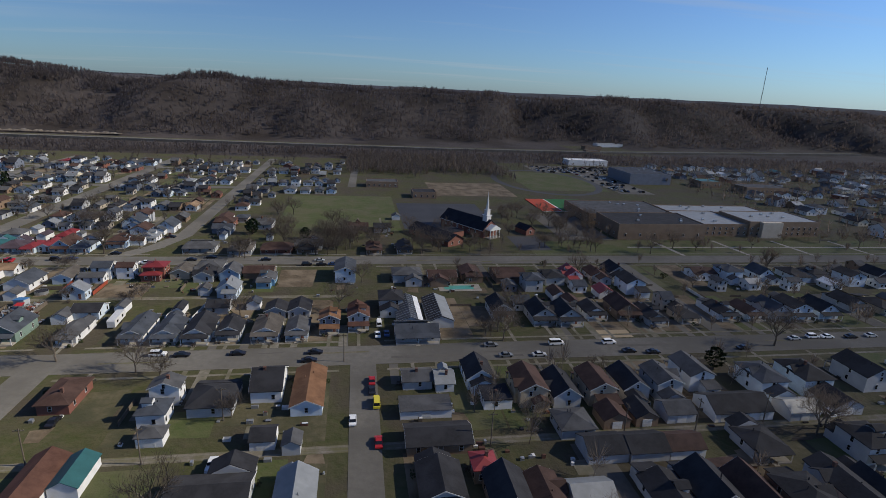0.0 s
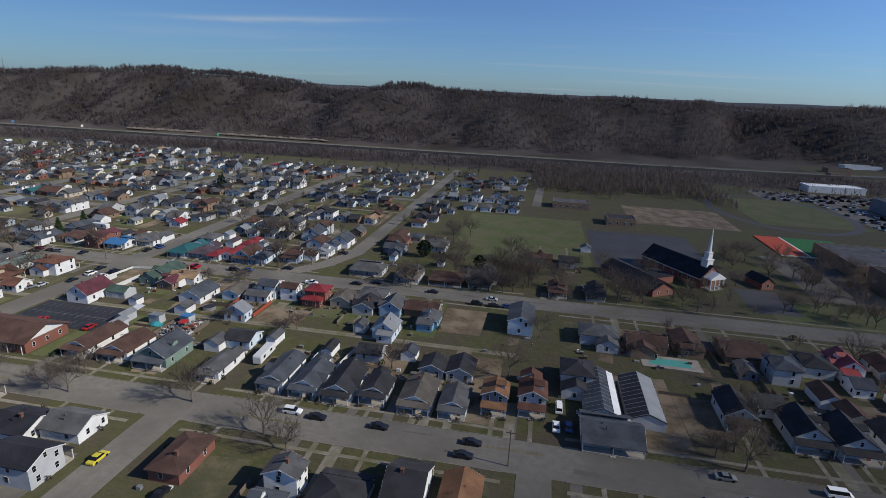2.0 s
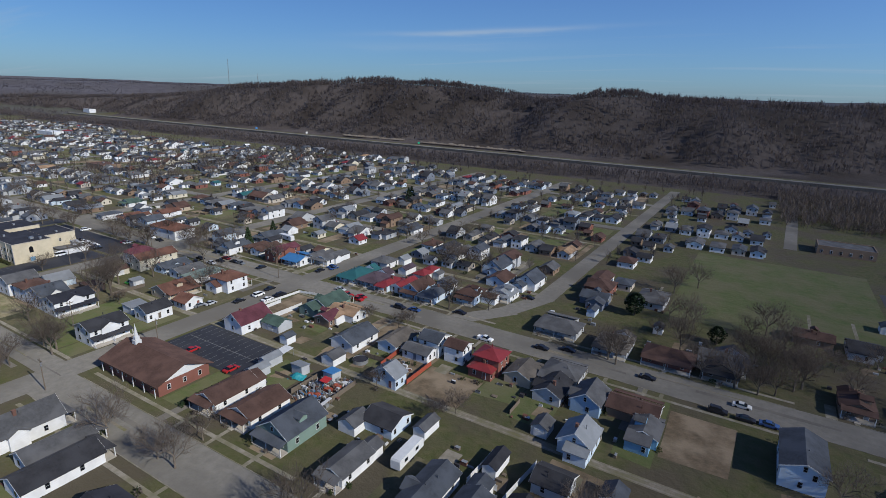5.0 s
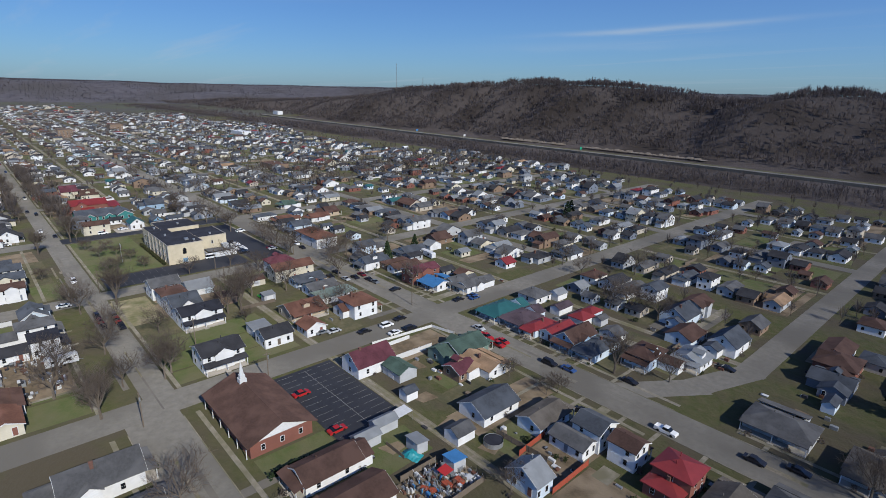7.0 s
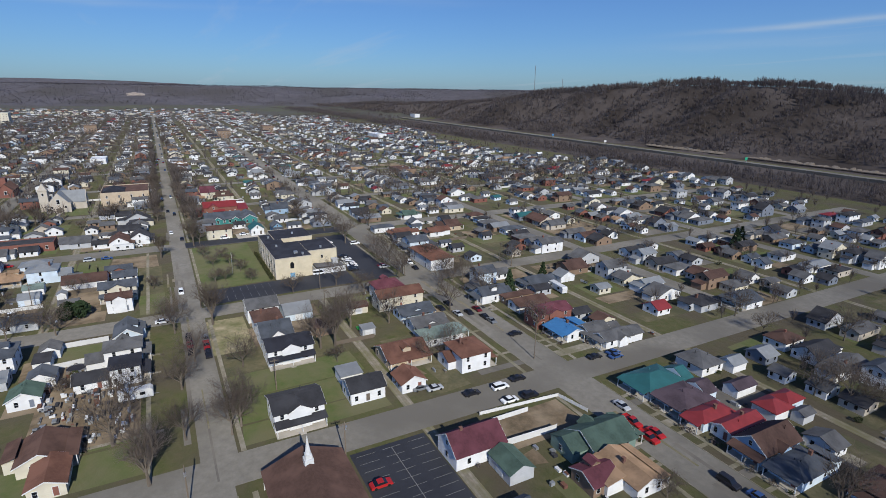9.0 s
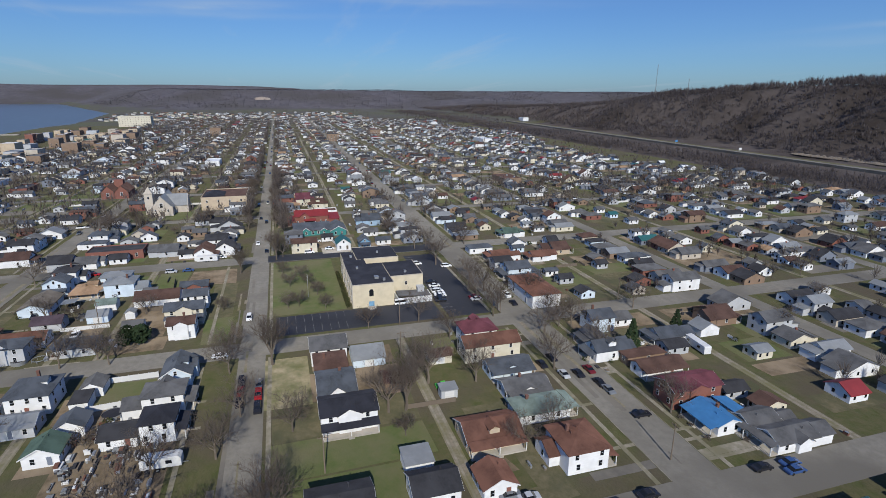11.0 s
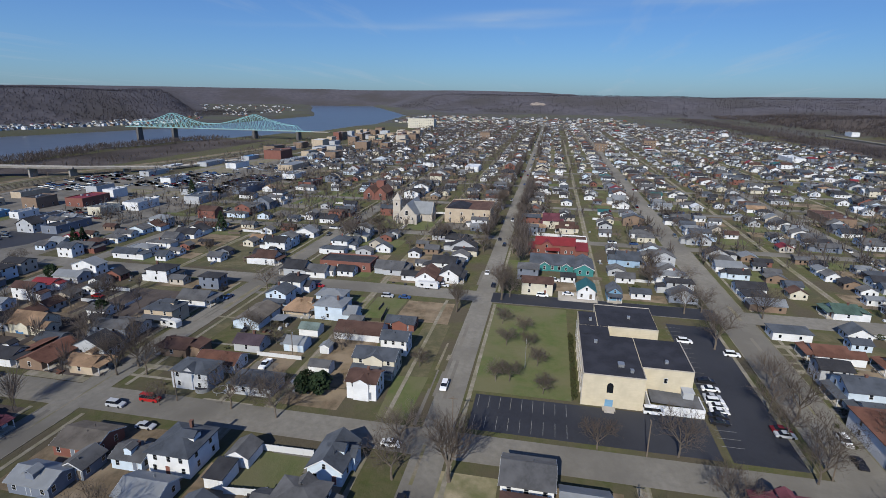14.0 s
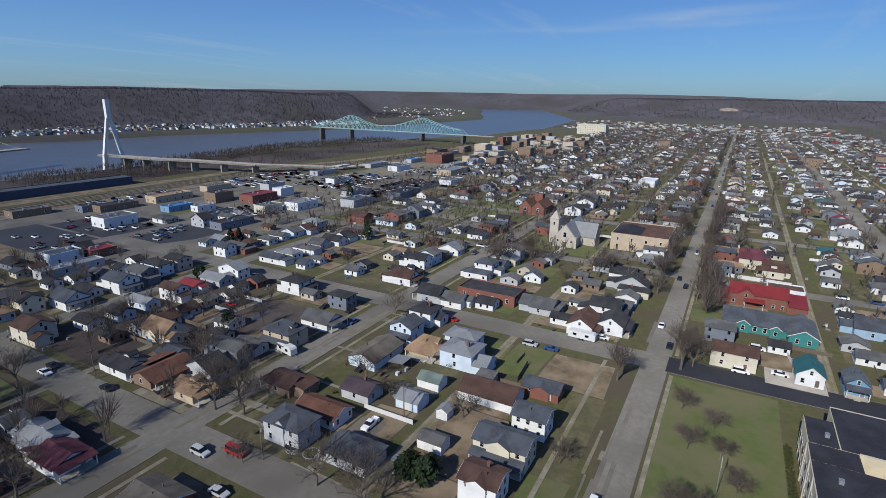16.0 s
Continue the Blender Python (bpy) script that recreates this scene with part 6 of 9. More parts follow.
windows(st, [-9], -10.4, [10.8], "S", 1.2, mesh=FRAME)
b = Buf()
b.box(0, 0.08, -0.9, 1.3, 0, 2.8)
part("door", b.mesh("door", WOODGREY), st, label="dark wooden church door")
strip("church_walk", -479, 93.2, -466, 93.2, 2.4, 0.075, CONCRETE, "pale concrete path to the church door", "path")
slab("church_plot", -505, 76, -467, 112, 0.02, LAWN, "green churchyard lawn", "lawn")
block("brick_hall", -523, 115, -490.3, 143.5, 8.4, "tan", "brown", "tan brick hall with a flat roof", rows=(2.4, 6), step=6)
bh = thing("hall_roof_dome", -503, 122.5, 8.45, 0, "low dark hipped roof over the brick hall", "roof")
b = Buf()
hip_roof(b, 9, 6.5, 0, 3.0, 0.2)
part("roof", b.mesh("roof", roof_mat("black")), bh)
block("brick_flats", -397, 78, -385, 102, 3.8, "brick", "dark", "low red brick flats with dark roof", rows=(2.0,), step=6)
# long red-roofed brick house with lower wings
rh = thing("red_roofed_house", -440, 183, 0, 0, "long brick house with a bright red metal roof", "house")
FOOT.append((-440, 184, 7, 15.5))
b, r2 = Buf(), Buf()
b.box(-6, 6, -10, 9.4, 0, 4.9)
b.prism([(-6, 4.9), (6, 4.9), (0, 7.4)], -10, 9.4, "y")
b.prism([(-7.2, 4.9), (-1.6, 4.9), (-4.4, 6.8)], 0, 6.6, "x")
b.box(6, 6.6, -7.2, -1.6, 0, 4.9)
b.box(-3, 7.6, -14, -10, 0, 2.8)
b.box(-4, 7.4, 9.4, 15.8, 0, 3.0)
part("wall", b.mesh("wall", wall_mat("brick")), rh)
gable_roof(r2, 6, -10.4, 9.8, 4.9, 2.5, 0.5)
gable_roof(r2, 2.8, 0.2, 7.0, 4.9, 1.9, 0.35, c=-4.4, axis="x")
r2.prism([(-3.3, 3.6), (8.0, 2.7), (8.0, 2.9), (-3.3, 3.8)], -14.3, -10.4, "y")
r2.prism([(-4.3, 4.2), (8.0, 2.9), (8.0, 3.1), (-4.3, 4.4)], 9.8, 16.1, "y")
r2.prism([(6.1, 3.3), (9.2, 2.6), (9.2, 2.78), (6.1, 3.48)], -5, 2, "y")
part("roof", r2.mesh("roof", roof_mat("red")), rh)
for u in (-4.6, 1.6):
    part("post", POST, rh, pose(8.9, u, 0))
windows(rh, [-8.5, -4.4, 1, 5, 8], 6.62, [1.7], "E", 1.0)
windows(rh, [-4.4], 6.62, [4.3], "E", 0.9)
block("brown_flat_building", -456, 186, -447.5, 199, 4.4, "white", "brown", "white flat-topped building with a brown roof")
# long teal house with a grey-green roof and small cross gables
th_ = thing("teal_house", -413, 181, 0, 0, "long teal house with grey roof and white-edged gables", "house")
FOOT.append((-413, 185, 8, 14.5))
b, r2, tb_ = Buf(), Buf(), Buf()
b.box(-7.5, 7, -9.5, 10, 0, 3.1)
b.prism([(-7.5, 3.1), (7, 3.1), (-0.25, 5.9)], -9.5, 10, "y")
gable_roof(r2, 7.25, -9.9, 10.4, 3.1, 2.8, 0.5, c=-0.25)
for u, q, e, up in ((-3.0, 1.9, 7.7, 1.3), (6.6, 1.6, 8.2, 1.1)):
    b.box(6.9, e, u - q, u + q, 0, 3.1)
    b.prism([(u - q, 3.1), (u + q, 3.1), (u, 3.1 + up)], 1, e, "x")
    gable_roof(r2, q, 1, e + 0.4, 3.1, up, 0.3, c=u, axis="x")
    tb_.prism([(u - q - 0.3, 2.9), (u, 3.1 + up), (u + q + 0.3, 2.9), (u + q + 0.3, 3.15), (u, 3.4 + up), (u - q - 0.3, 3.15)], e + 0.38, e + 0.46, "x")
b.box(-6, 11, 10.2, 18.4, 0, 3.1)
b.prism([(10.2, 3.1), (18.4, 3.1), (14.3, 5.3)], -6, 11, "x")
gable_roof(r2, 4.1, -6.4, 11.4, 3.1, 2.2, 0.5, c=14.3, axis="x")
tb_.prism([(9.7, 2.8), (14.3, 5.3), (18.9, 2.8), (18.9, 3.1), (14.3, 5.6), (9.7, 3.1)], 11.38, 11.46, "x")
part("wall", b.mesh("wall", wall_mat("teal")), th_)
part("roof", r2.mesh("roof", roof_mat("slate")), th_)
part("fascia", tb_.mesh("fascia", TRIM), th_, label="white gable boards")
windows(th_, [-7.6, 0.6, 3.6], 7, [1.7], "E", 1.25, mesh=FRAME)
windows(th_, [-3.0], 7.7, [1.7], "E", 1.2, mesh=FRAME)
windows(th_, [6.6], 8.2, [1.7], "E", 1.0, mesh=FRAME)
windows(th_, [12.6, 16], 11, [1.7], "E", 1.1, mesh=FRAME)
# sheds and shops by the railway
for i, (x, y, w, d, h, wl, tp) in enumerate(((-452, -196, 30, 12, 4.5, "tan", "tanr"), (-468, -162, 16, 12, 7, "brown", "dark"), (-485, -140, 24, 14, 5.5, "brick", "red"), (-482, -95, 20, 12, 5, "white", "light"),
                                             (-432, -160, 18, 9, 3.5, "sky", "blue"), (-441, -145, 14, 7, 3.5, "white", "light"), (-386, -153, 20, 13, 5.5, "white", "grey"), (-512, -142, 14, 9, 6, "white", "white"),
                                             (-461, -105, 16, 10, 5, "cream", "grey"), (-545, -96, 26, 12, 4, "grey", "dark"), (-430, -118, 26, 9, 4, "grey", "black"), (-500, -205, 24, 9, 4, "tan", "grey"), (-420, -92, 24, 10, 4, "slate", "dark"), (-588, -150, 22, 10, 4, "white", "grey"), (-620, -195, 28, 10, 4, "grey", "slate"), (-512, -70, 22, 12, 5, "grey", "slate"), (-412, -196, 26, 10, 4, "brown", "dark"), (-372, -222, 22, 10, 4, "brown", "grey"),
                                             (-400, -205, 14, 9, 4, "slate", "dark"), (-560, -60, 30, 12, 5, "slate", "black"), (-528, -170, 18, 10, 5, "grey", "dark"), (-640, -60, 24, 12, 4, "white", "grey"), (-700, -90, 40, 16, 5, "tan", "light"),
                                             (-780, -150, 30, 22, 10, "brick", "brown"), (-690, -150, 26, 12, 5, "white", "slate"), (-745, -110, 34, 12, 5, "grey", "light"), (-330, -100, 14, 9, 5, "paleblue", "slate"), (-324, -82, 26, 7, 3.2, "grey", "light"), (-345, -97, 12, 9, 3.5, "brick", "red"),
                                             (-600, -25, 24, 12, 4, "brick", "dark"), (-736, 98, 26, 14, 5, "white", "white"), (-554, 360, 30, 16, 4.5, "brown", "brown"), (-945, 486, 44, 16, 5, "white", "white"))):
    block("shop_building", x - w / 2, y - d / 2, x + w / 2, y + d / 2, h, wl, tp, "low flat-roofed %s commercial building" % WALL_WORDS.get(wl, wl), rows=(1.8,) if x > -500 else (), step=6, roofbits=2)
for i, (x0, y0, x1, y1, m) in enumerate(((-362, -192, -322, -112, BLACKTOP), (-396, -184, -364, -118, BLACKTOP), (-408, -117, -364, -84, BLACKTOP), (-612, -240, -520, -178, DRIVE), (-645, -172, -545, -106, DRIVE), (-640, -100, -530, -62, BLACKTOP),
                                         (-520, -130, -440, -84, DRIVE), (-480, -232, -400, -205, DRIVE), (-760, -140, -655, -60, DRIVE), (-330, -240, -250, -110, DIRT), (-900, -110, -770, -50, DRIVE))):
    slab("commercial_lot_%d" % i, x0, y0, x1, y1, 0.028 + 0.001 * i, m, "asphalt commercial car park", "car park")
slab("shop_ground", -522, -236, -322, -62, 0.02, DRIVE, "worn grey paved ground between the shops", "ground")
slab("shop_ground_west", -770, -180, -524, -48, 0.019, GRAVEL, "pale packed gravel between depots and shops", "ground")
slab("shop_lawn", -446, -158, -410, -146, 0.045, LAWN, "small mown lawn beside the shops", "lawn")
slab("town_green", -578, -4, -519, 37, 0.03, LAWN, "open green lot among the houses", "lawn")
strip("lot_street", -330, -108, -470, -40, 7, 0.06, ASPHALT, "asphalt side street by the car parks")
RAILS = ((-260, -240), (-600, -256), (-720, -222), (-1000, -190))
for k, (p, q) in enumerate(zip(RAILS, RAILS[1:])):
    for i, (o, w, z, m, what) in enumerate(((0, 20, 0.3, GRAVEL, "grey gravel railway bed"), (-14, 6, 0.2, STRAW, "dry grass verge"), (15, 8, 0.16, DIRT, "bare dirt verge"), (22, 7, 0.2, ASPHALT, "riverside road along the railway"), (-20, 5, 0.22, GRAVEL, "gravel service track"), (-27, 8, 0.12, DIRT, "bare dirt verge"))):
        strip("railway_strip_%d%d" % (k, i), p[0], p[1] + o, q[0], q[1] + o, w, z, m, what + " by the river", "railway", 0.6)
    for i in range(4):
        for s_ in (-0.7, 0.7):
            o = -7.5 + i * 5 + s_
            strip("rail_%d%d%s" % (k, i, "ab"[s_ > 0]), p[0], p[1] + o, q[0], q[1] + o, 0.5, 0.5, WOODGREY, "rusty steel rail", "rail", 0.25)
strip("river_road", -640, -172, -1000, -140, 7, 0.06, ASPHALT, "asphalt road between railway and town")
strip("depot_road", -560, -232, -760, -168, 6, 0.065, ASPHALT, "asphalt depot road beside the railway")
for x, y, w, d, tp in ((-700, -188, 34, 11, "light"), (-760, -176, 24, 10, "blue"), (-660, -205, 18, 9, "white"), (-815, -170, 30, 12, "grey"), (-870, -182, 26, 10, "brown")):
    block("depot_shed", x - w / 2, y - d / 2, x + w / 2, y + d / 2, 4, "grey", tp, "low pale depot shed beside the railway")
block("warehouse", -481, -303, -340, -287, 6, "navy", "slate", "long dark blue riverside warehouse", "warehouse")
block("warehouse", -330, -303, -235, -287, 6, "navy", "dark", "long dark blue riverside warehouse", "warehouse")
slab("river_bank_floor", -570, -392, -200, -306, 0.02, LEAFLITTER, "dark leaf-strewn river bank under trees", "ground")
slab("river_bank_floor_west", -1010, -392, -575, -286, 0.02, LEAFLITTER, "rough brown ground along the river bank", "ground")
slab("river_meadow", -1010, -285, -640, -150, 0.015, GRASS, "dry rough grass between railway and town", "ground")
slab("yard_strip", -575, -285, -250, -232, 0.015, DIRT, "bare brown ground beside the railway", "ground")
# brown brick church with twin gables
tg = thing("twin_gabled_church", -559, 49.5, 0, 0, "brown brick church with twin gables and steep roofs", "church")
FOOT.append((-559, 49.5, 12, 10))
b, r2 = Buf(), Buf()
b.box(-10, 8, -9, 9, 0, 5)
for c_ in (-4.5, 4.5):
    b.prism([(c_ - 4.5, 5), (c_ + 4.5, 5), (c_, 9.5)], -10, 9, "x")
    b.box(8, 9, c_ - 4.4, c_ + 4.4, 0, 5)
    gable_roof(r2, 4.5, -10.4, 9.4, 5, 4.5, 0.3, c=c_, axis="x")
b.box(-10, -5, -3, 3, 5, 12)
part("wall", b.mesh("wall", wall_mat("brick")), tg)
part("roof", r2.mesh("roof", roof_mat("brown")), tg)
windows(tg, [-4.5, 4.5], 9.05, [3.4], "E", 1.7, mesh=FRAME)
house(-468, -33, "S", 9, 12, 2, "g", "brick", "brown", detail=0)

# downtown blocks
rd = random.Random(44)
for i in range(74):
    x, y = rd.uniform(-1250, -800), rd.uniform(-200, -50)
    if i < 8:
        x, y = rd.uniform(-1150, -980), rd.uniform(-190, -100)
    w, d = rd.uniform(12, 30), rd.uniform(9, 18)
    if any(abs(x - a) < w / 2 + p + 2 and abs(y - c) < d / 2 + q + 2 for a, c, p, q in FOOT):
        continue
    h = rd.choice((6, 8, 9, 12)) if i >= 8 else rd.uniform(9, 14)
    wl = rd.choice(("tan", "brick", "brown", "brown", "tan", "brown", "grey", "stone"))
    bl = block("downtown_building", x - w / 2, y - d / 2, x + w / 2, y + d / 2, h, wl, rd.choice(("grey", "dark", "light", "brown", "white")), "flat-roofed %s downtown building" % WALL_WORDS.get(wl, wl), rows=(2.0, 5.2) if i < 8 else (), step=5)
    bl["group"] = "downtown buildings"
block("apartment_tower", -1476, -164, -1450, -100, 22, "cream", "light", "pale high-rise apartment block", rows=(3, 7, 11, 15, 19), step=5)
for x, y, w, h in ((-1160, 60, 20, 13), (-1010, 250, 26, 11), (-1080, 330, 22, 12)):
    block("brick_block", x - w / 2, y - 9, x + w / 2, y + 9, h, "brown", "dark", "brick apartment building among the houses", rows=(2, 5, 8), step=4)

# blue-green truss bridge
TRUSSM = mat("bridge_paint", (0.25, 0.46, 0.47), (0.2, 0.39, 0.4), 0.6, 0.5, 0.05)
PIERM = mat("weathered_pier_stone", (0.16, 0.15, 0.14), (0.11, 0.105, 0.1), 0.9, 0.5, 0.2)
tb = thing("truss_bridge", -1045, -590, 0, 88, "pale blue-green steel truss bridge over the river", "bridge")
LEN, DK = 372.0, 15.0


def chord(s):
    """Height of the upper chord over the deck."""
    def hump(c, w, a):
        k = max(0.0, 1 - abs(s - c) / w)
        return a * k ** 1.35
    return 9.0 + hump(100, 60, 17) + hump(262, 70, 17) if 20 < s < 345 else 0.0


b = Buf()
b.box(0, LEN + 30, -5, 5, DK - 1.0, DK)
part("deck", b.mesh("deck", CONCRETE), tb)
for side in (-5.2, 5.2):
    b = Buf()
    n = 34
    P = [(i * LEN / n, chord(i * LEN / n)) for i in range(n + 1)]
    for (s0, h0), (s1, h1) in zip(P, P[1:]):
        b.tube((s0, side, DK), (s1, side, DK), 0.5, 0.5, 4)
        if h0 or h1:
            b.tube((s0, side, DK + h0), (s1, side, DK + h1), 0.48, 0.48, 4)
        if h0:
            b.tube((s0, side, DK), (s0, side, DK + h0), 0.34, 0.34, 4)
            b.tube((s0, side, DK + h0), (s1, side, DK), 0.32, 0.32, 4)
        if h1 and h0 > 14:
            b.tube((s0, side, DK), (s1, side, DK + h1), 0.4, 0.4, 4)
    part("truss", b.mesh("truss", TRUSSM), tb)
b = Buf()
for i in range(3, 32):
    s = i * LEN / 34
    b.tube((s, -5.2, DK + chord(s)), (s, 5.2, DK + chord(s)), 0.4, 0.4, 4)
part("sway_bracing", b.mesh("sway_bracing", TRUSSM), tb)
for s in (25, 100, 262, 345):
    b = Buf()
    b.prism([(-6.5, -14), (6.5, -14), (5.2, DK - 1), (-5.2, DK - 1)], s - 2.2, s + 2.2, "x")
    part("pier", b.mesh("pier", PIERM), tb)

# cable-stayed bridge
PYL = mat("pylon_concrete", (0.72, 0.72, 0.70), (0.6, 0.6, 0.58), 0.8, 0.5, 0.05)
cb = thing("cable_stayed_bridge", -536, -405, 0, 0, "white cable-stayed bridge with a tall slender pylon", "bridge")
for s in (-1, 1):
    b = Buf()
    b.tube((s * 10 - 0, -3, -14), (s * 9, 0, 13), 2.6, 2.3, 4)
    b.tube((s * 9, 0, 13), (s * 0.9, 0, 52), 2.3, 1.9, 4)
    part("pylon_leg", b.mesh("pylon_leg", PYL), cb)
b = Buf()
b.box(-2.2, 2.2, -2.0, 2.0, 50, 69)
part("pylon_head", b.mesh("pylon_head", PYL), cb)
b = Buf()
b.tube((-10, 0, 12), (10, 0, 12), 1.5, 1.5, 4)
part("crossbeam", b.mesh("crossbeam", PYL), cb)
DECK = [(4, -14), (-10, 51), (-28, 87), (-52, 151), (-87, 177), (-120, 202), (-236, 229)]
for i, (p, q) in enumerate(zip(DECK, DECK[1:])):
    b = Buf()
    z0, z1 = ((13, 12), (12, 11), (11, 9), (9, 6), (6, 3), (3, 0.3))[i]
    L = math.hypot(q[0] - p[0], q[1] - p[1]) + 2
    b.prism([(0, z0 - 1.6), (L, z1 - 1.6), (L, z1), (0, z0)], -6, 6, "x")
    me = Buf()
    me.v = [(v[1], v[0], v[2]) for v in b.v]
    me.f, me.m = b.f, b.m
    part("deck", me.mesh("deck", CONCRETE), cb, Matrix.Translation((p[0], p[1], 0)) @ Matrix.Rotation(math.atan2(q[1] - p[1], q[0] - p[0]), 4, "Z"))
for i in range(9):
    b = Buf()
    b.tube((25 + i * 12, -135 - i * 18, 13), (96, -355, 70 - i * 1.2), 0.14, 0.14, 3)
    part("stay_cable", b.mesh("stay_cable", PYL), cb)
b = Buf()
b.prism([(0, 11.4), (430, 11.4), (430, 13), (0, 13)], -6, 6, "x")
part("deck", b.mesh("deck", CONCRETE), cb, Matrix.Translation((18, -140, 0)) @ Matrix.Rotation(math.atan2(-215, 78), 4, "Z"))
for x, y, z in ((-3, 18, 11), (-8, 42, 11), (-18, 68, 10), (-28, 90, 9), (-40, 119, 8), (-52, 150, 7), (-87, 177, 4.5)):
    b = Buf()
    b.box(x - 4, x + 4, y - 0.9, y + 0.9, -10, z)
    part("pier", b.mesh("pier", CONCRETE), cb)
fp = thing("far_pylon", -440, -760, 0, 0, "far white pylon of the cable-stayed bridge", "bridge")
b = Buf()
b.tube((-9, 0, -12), (-0.8, 0, 52), 2.6, 1.9, 4)
b.tube((9, 0, -12), (0.8, 0, 52), 2.6, 1.9, 4)
b.box(-2.4, 2.4, -2.2, 2.2, 50, 76)
part("pylon_leg", b.mesh("pylon_leg", PYL), fp)

# houses of the town across the river
ov = random.Random(9)
far = Buf()
for i in range(640):
    x = ov.uniform(-1500, -600) if i < 480 else ov.uniform(-3400, -1400)
    y = lerp(x, *FAR_BANK) - 45 - (150 * ov.random() ** 1.4 if i < 480 else 60 + 700 * ov.random())
    if i >= 480 and ground_z(x, y) > 6:
        continue
    far_house(x, y, ov.uniform(6, 9), ov.uniform(6, 10), ov.choice((3, 5)), ov.random() < 0.5, ov.randrange(len(FAR_W)), ov.choices(range(len(FAR_R)), FAR_RW)[0])
tagged(new("river_town_houses", far.mesh("river_town_houses", *[wall_mat(c) for c in FAR_W], *[roof_mat(c) for c in FAR_R], GLASS)), "small pale houses along the far river bank", "houses", kind="stuff")
far = Buf()

# radio masts on the ridges
MASTM = mat("mast_steel", (0.16, 0.15, 0.15), None, 0.6, 0.5, 0.0, metal=0.3)
for x, y, h in ((-1195, 1000, 139), (815, 1020, 153), (-1096, 1005, 107)):
    h = h - ground_z(x, y) + 1
    m_ = thing("radio_mast", x, y, ground_z(x, y) - 1, 0, "slender lattice radio mast on the wooded ridge", "mast", "radio masts")
    b = Buf()
    for k in range(3):
        a = 2.094 * k
        b.tube((0.9 * math.cos(a), 0.9 * math.sin(a), 0), (0.5 * math.cos(a), 0.5 * math.sin(a), h), 0.22, 0.15, 3)
    part("lattice", b.mesh("lattice", MASTM), m_)
    b = Buf()
    for k in range(int(h / 4)):
        for j in range(3):
            a, c = 2.094 * j, 2.094 * (j + 1)
            b.tube((0.9 * math.cos(a), 0.9 * math.sin(a), k * 4), (0.8 * math.cos(c), 0.8 * math.sin(c), k * 4 + 4), 0.1, 0.1, 3)
    part("bracing", b.mesh("bracing", MASTM), m_)

# places kept free of filler houses: x0, y0, x1, y1
ZONES = [(-112, 248, -60, 300), (-388, 158, -370, 200), (-368, 62, 125, 250), (-100, -300, 140, 60), (-14, 250, 330, 800), (-60, 250, -14, 408), (-2500, -900, -420, -128), (-420, -900, 420, -128), (-350, 158, -276, 250), (-178, 160, -136, 200),
         (8, 160, 36, 195), (-500, 75, -470, 112), (-700, -128, -440, -45), (-410, -128, -350, -84), (-580, -6, -518, 56), (-610, 340, -535, 380), (-440, 160, -396, 205), (-110, 28, 420, 62), (140, 20, 420, 300)]
rf = random.Random(21)


def cy_(k, row):
    return street_y(k) + (14, 33, 58, 77)[row]


near_count = 0
for k in (-3, -2, -1, 0, 1, 2, 3, 4):
    for i in range(-1, len(CROSS) - 1):
        xa, xb = CROSS[i + 1] + 6, (CROSS[i] if i >= 0 else 125) - 6
        for row in range(4):
            x = xa + rf.uniform(0, 5)
            while x < xb - 6:
                lot = rf.uniform(6.2, 10.5) if row in (1, 2) else rf.uniform(7.6, 11.2)
                cx = x + lot / 2
                back = row in (1, 2)
                off = (14.5 + rf.uniform(-1.5, 2.5), 33 + rf.uniform(-4, 4), 58 + rf.uniform(-4, 4), 77 + rf.uniform(-2.5, 1.5))[row]
                x += lot
                if rf.random() < (0.3 if back else 0.06) + (0.1 if cy_(k, row) > 330 else 0):
                    continue
                cy = street_y(k) + off
                if cy > 585 + 25 * math.sin(cx * 0.01) or not free(cx, cy, ZONES):
                    continue
                if any(abs(cx - a) < b + (2.6 if back else 3.9) and abs(cy - c) < d + (3.2 if back else 5.6) for a, c, b, d in FOOT):
                    continue
                wi, ri = rf.randrange(len(FAR_W)), rf.choices(range(len(FAR_R)), FAR_RW)[0]
                if cx > -560 and FAR_R[ri] == "white":
                    ri = FAR_R.index("grey")
                if cx > -520 and -130 < cy < 400 and near_count < 45:
                    near_count += 1
                    if back:
                        shed(cx, cy, "S" if row == 2 else "N", rf.uniform(4, 7), rf.uniform(5, 7), 2.5, FAR_W[wi], FAR_R[ri], rf.choice("gsf"))
                    else:
                        house(cx, cy, "S" if row == 0 else "N", rf.uniform(7, 8.5), rf.uniform(10, 13), rf.choice((1, 1, 1.5, 2)), rf.choice("ggsh"), FAR_W[wi], FAR_R[ri], wing=rf.choice((0, 3)), detail=1 if cx > -420 else 0)
                elif back:
                    far_house(cx, cy, rf.uniform(4, 7), rf.uniform(5, 8), 2.5, rf.random() < 0.5, wi, ri)
                else:
                    far_house(cx, cy, rf.uniform(5.6, 8.0), rf.uniform(8, 13), 4.9 if rf.random() < (0.12 if cy > 255 else 0.32) else 2.8, rf.random() < 0.35, wi, ri, rf.random() < 0.3)
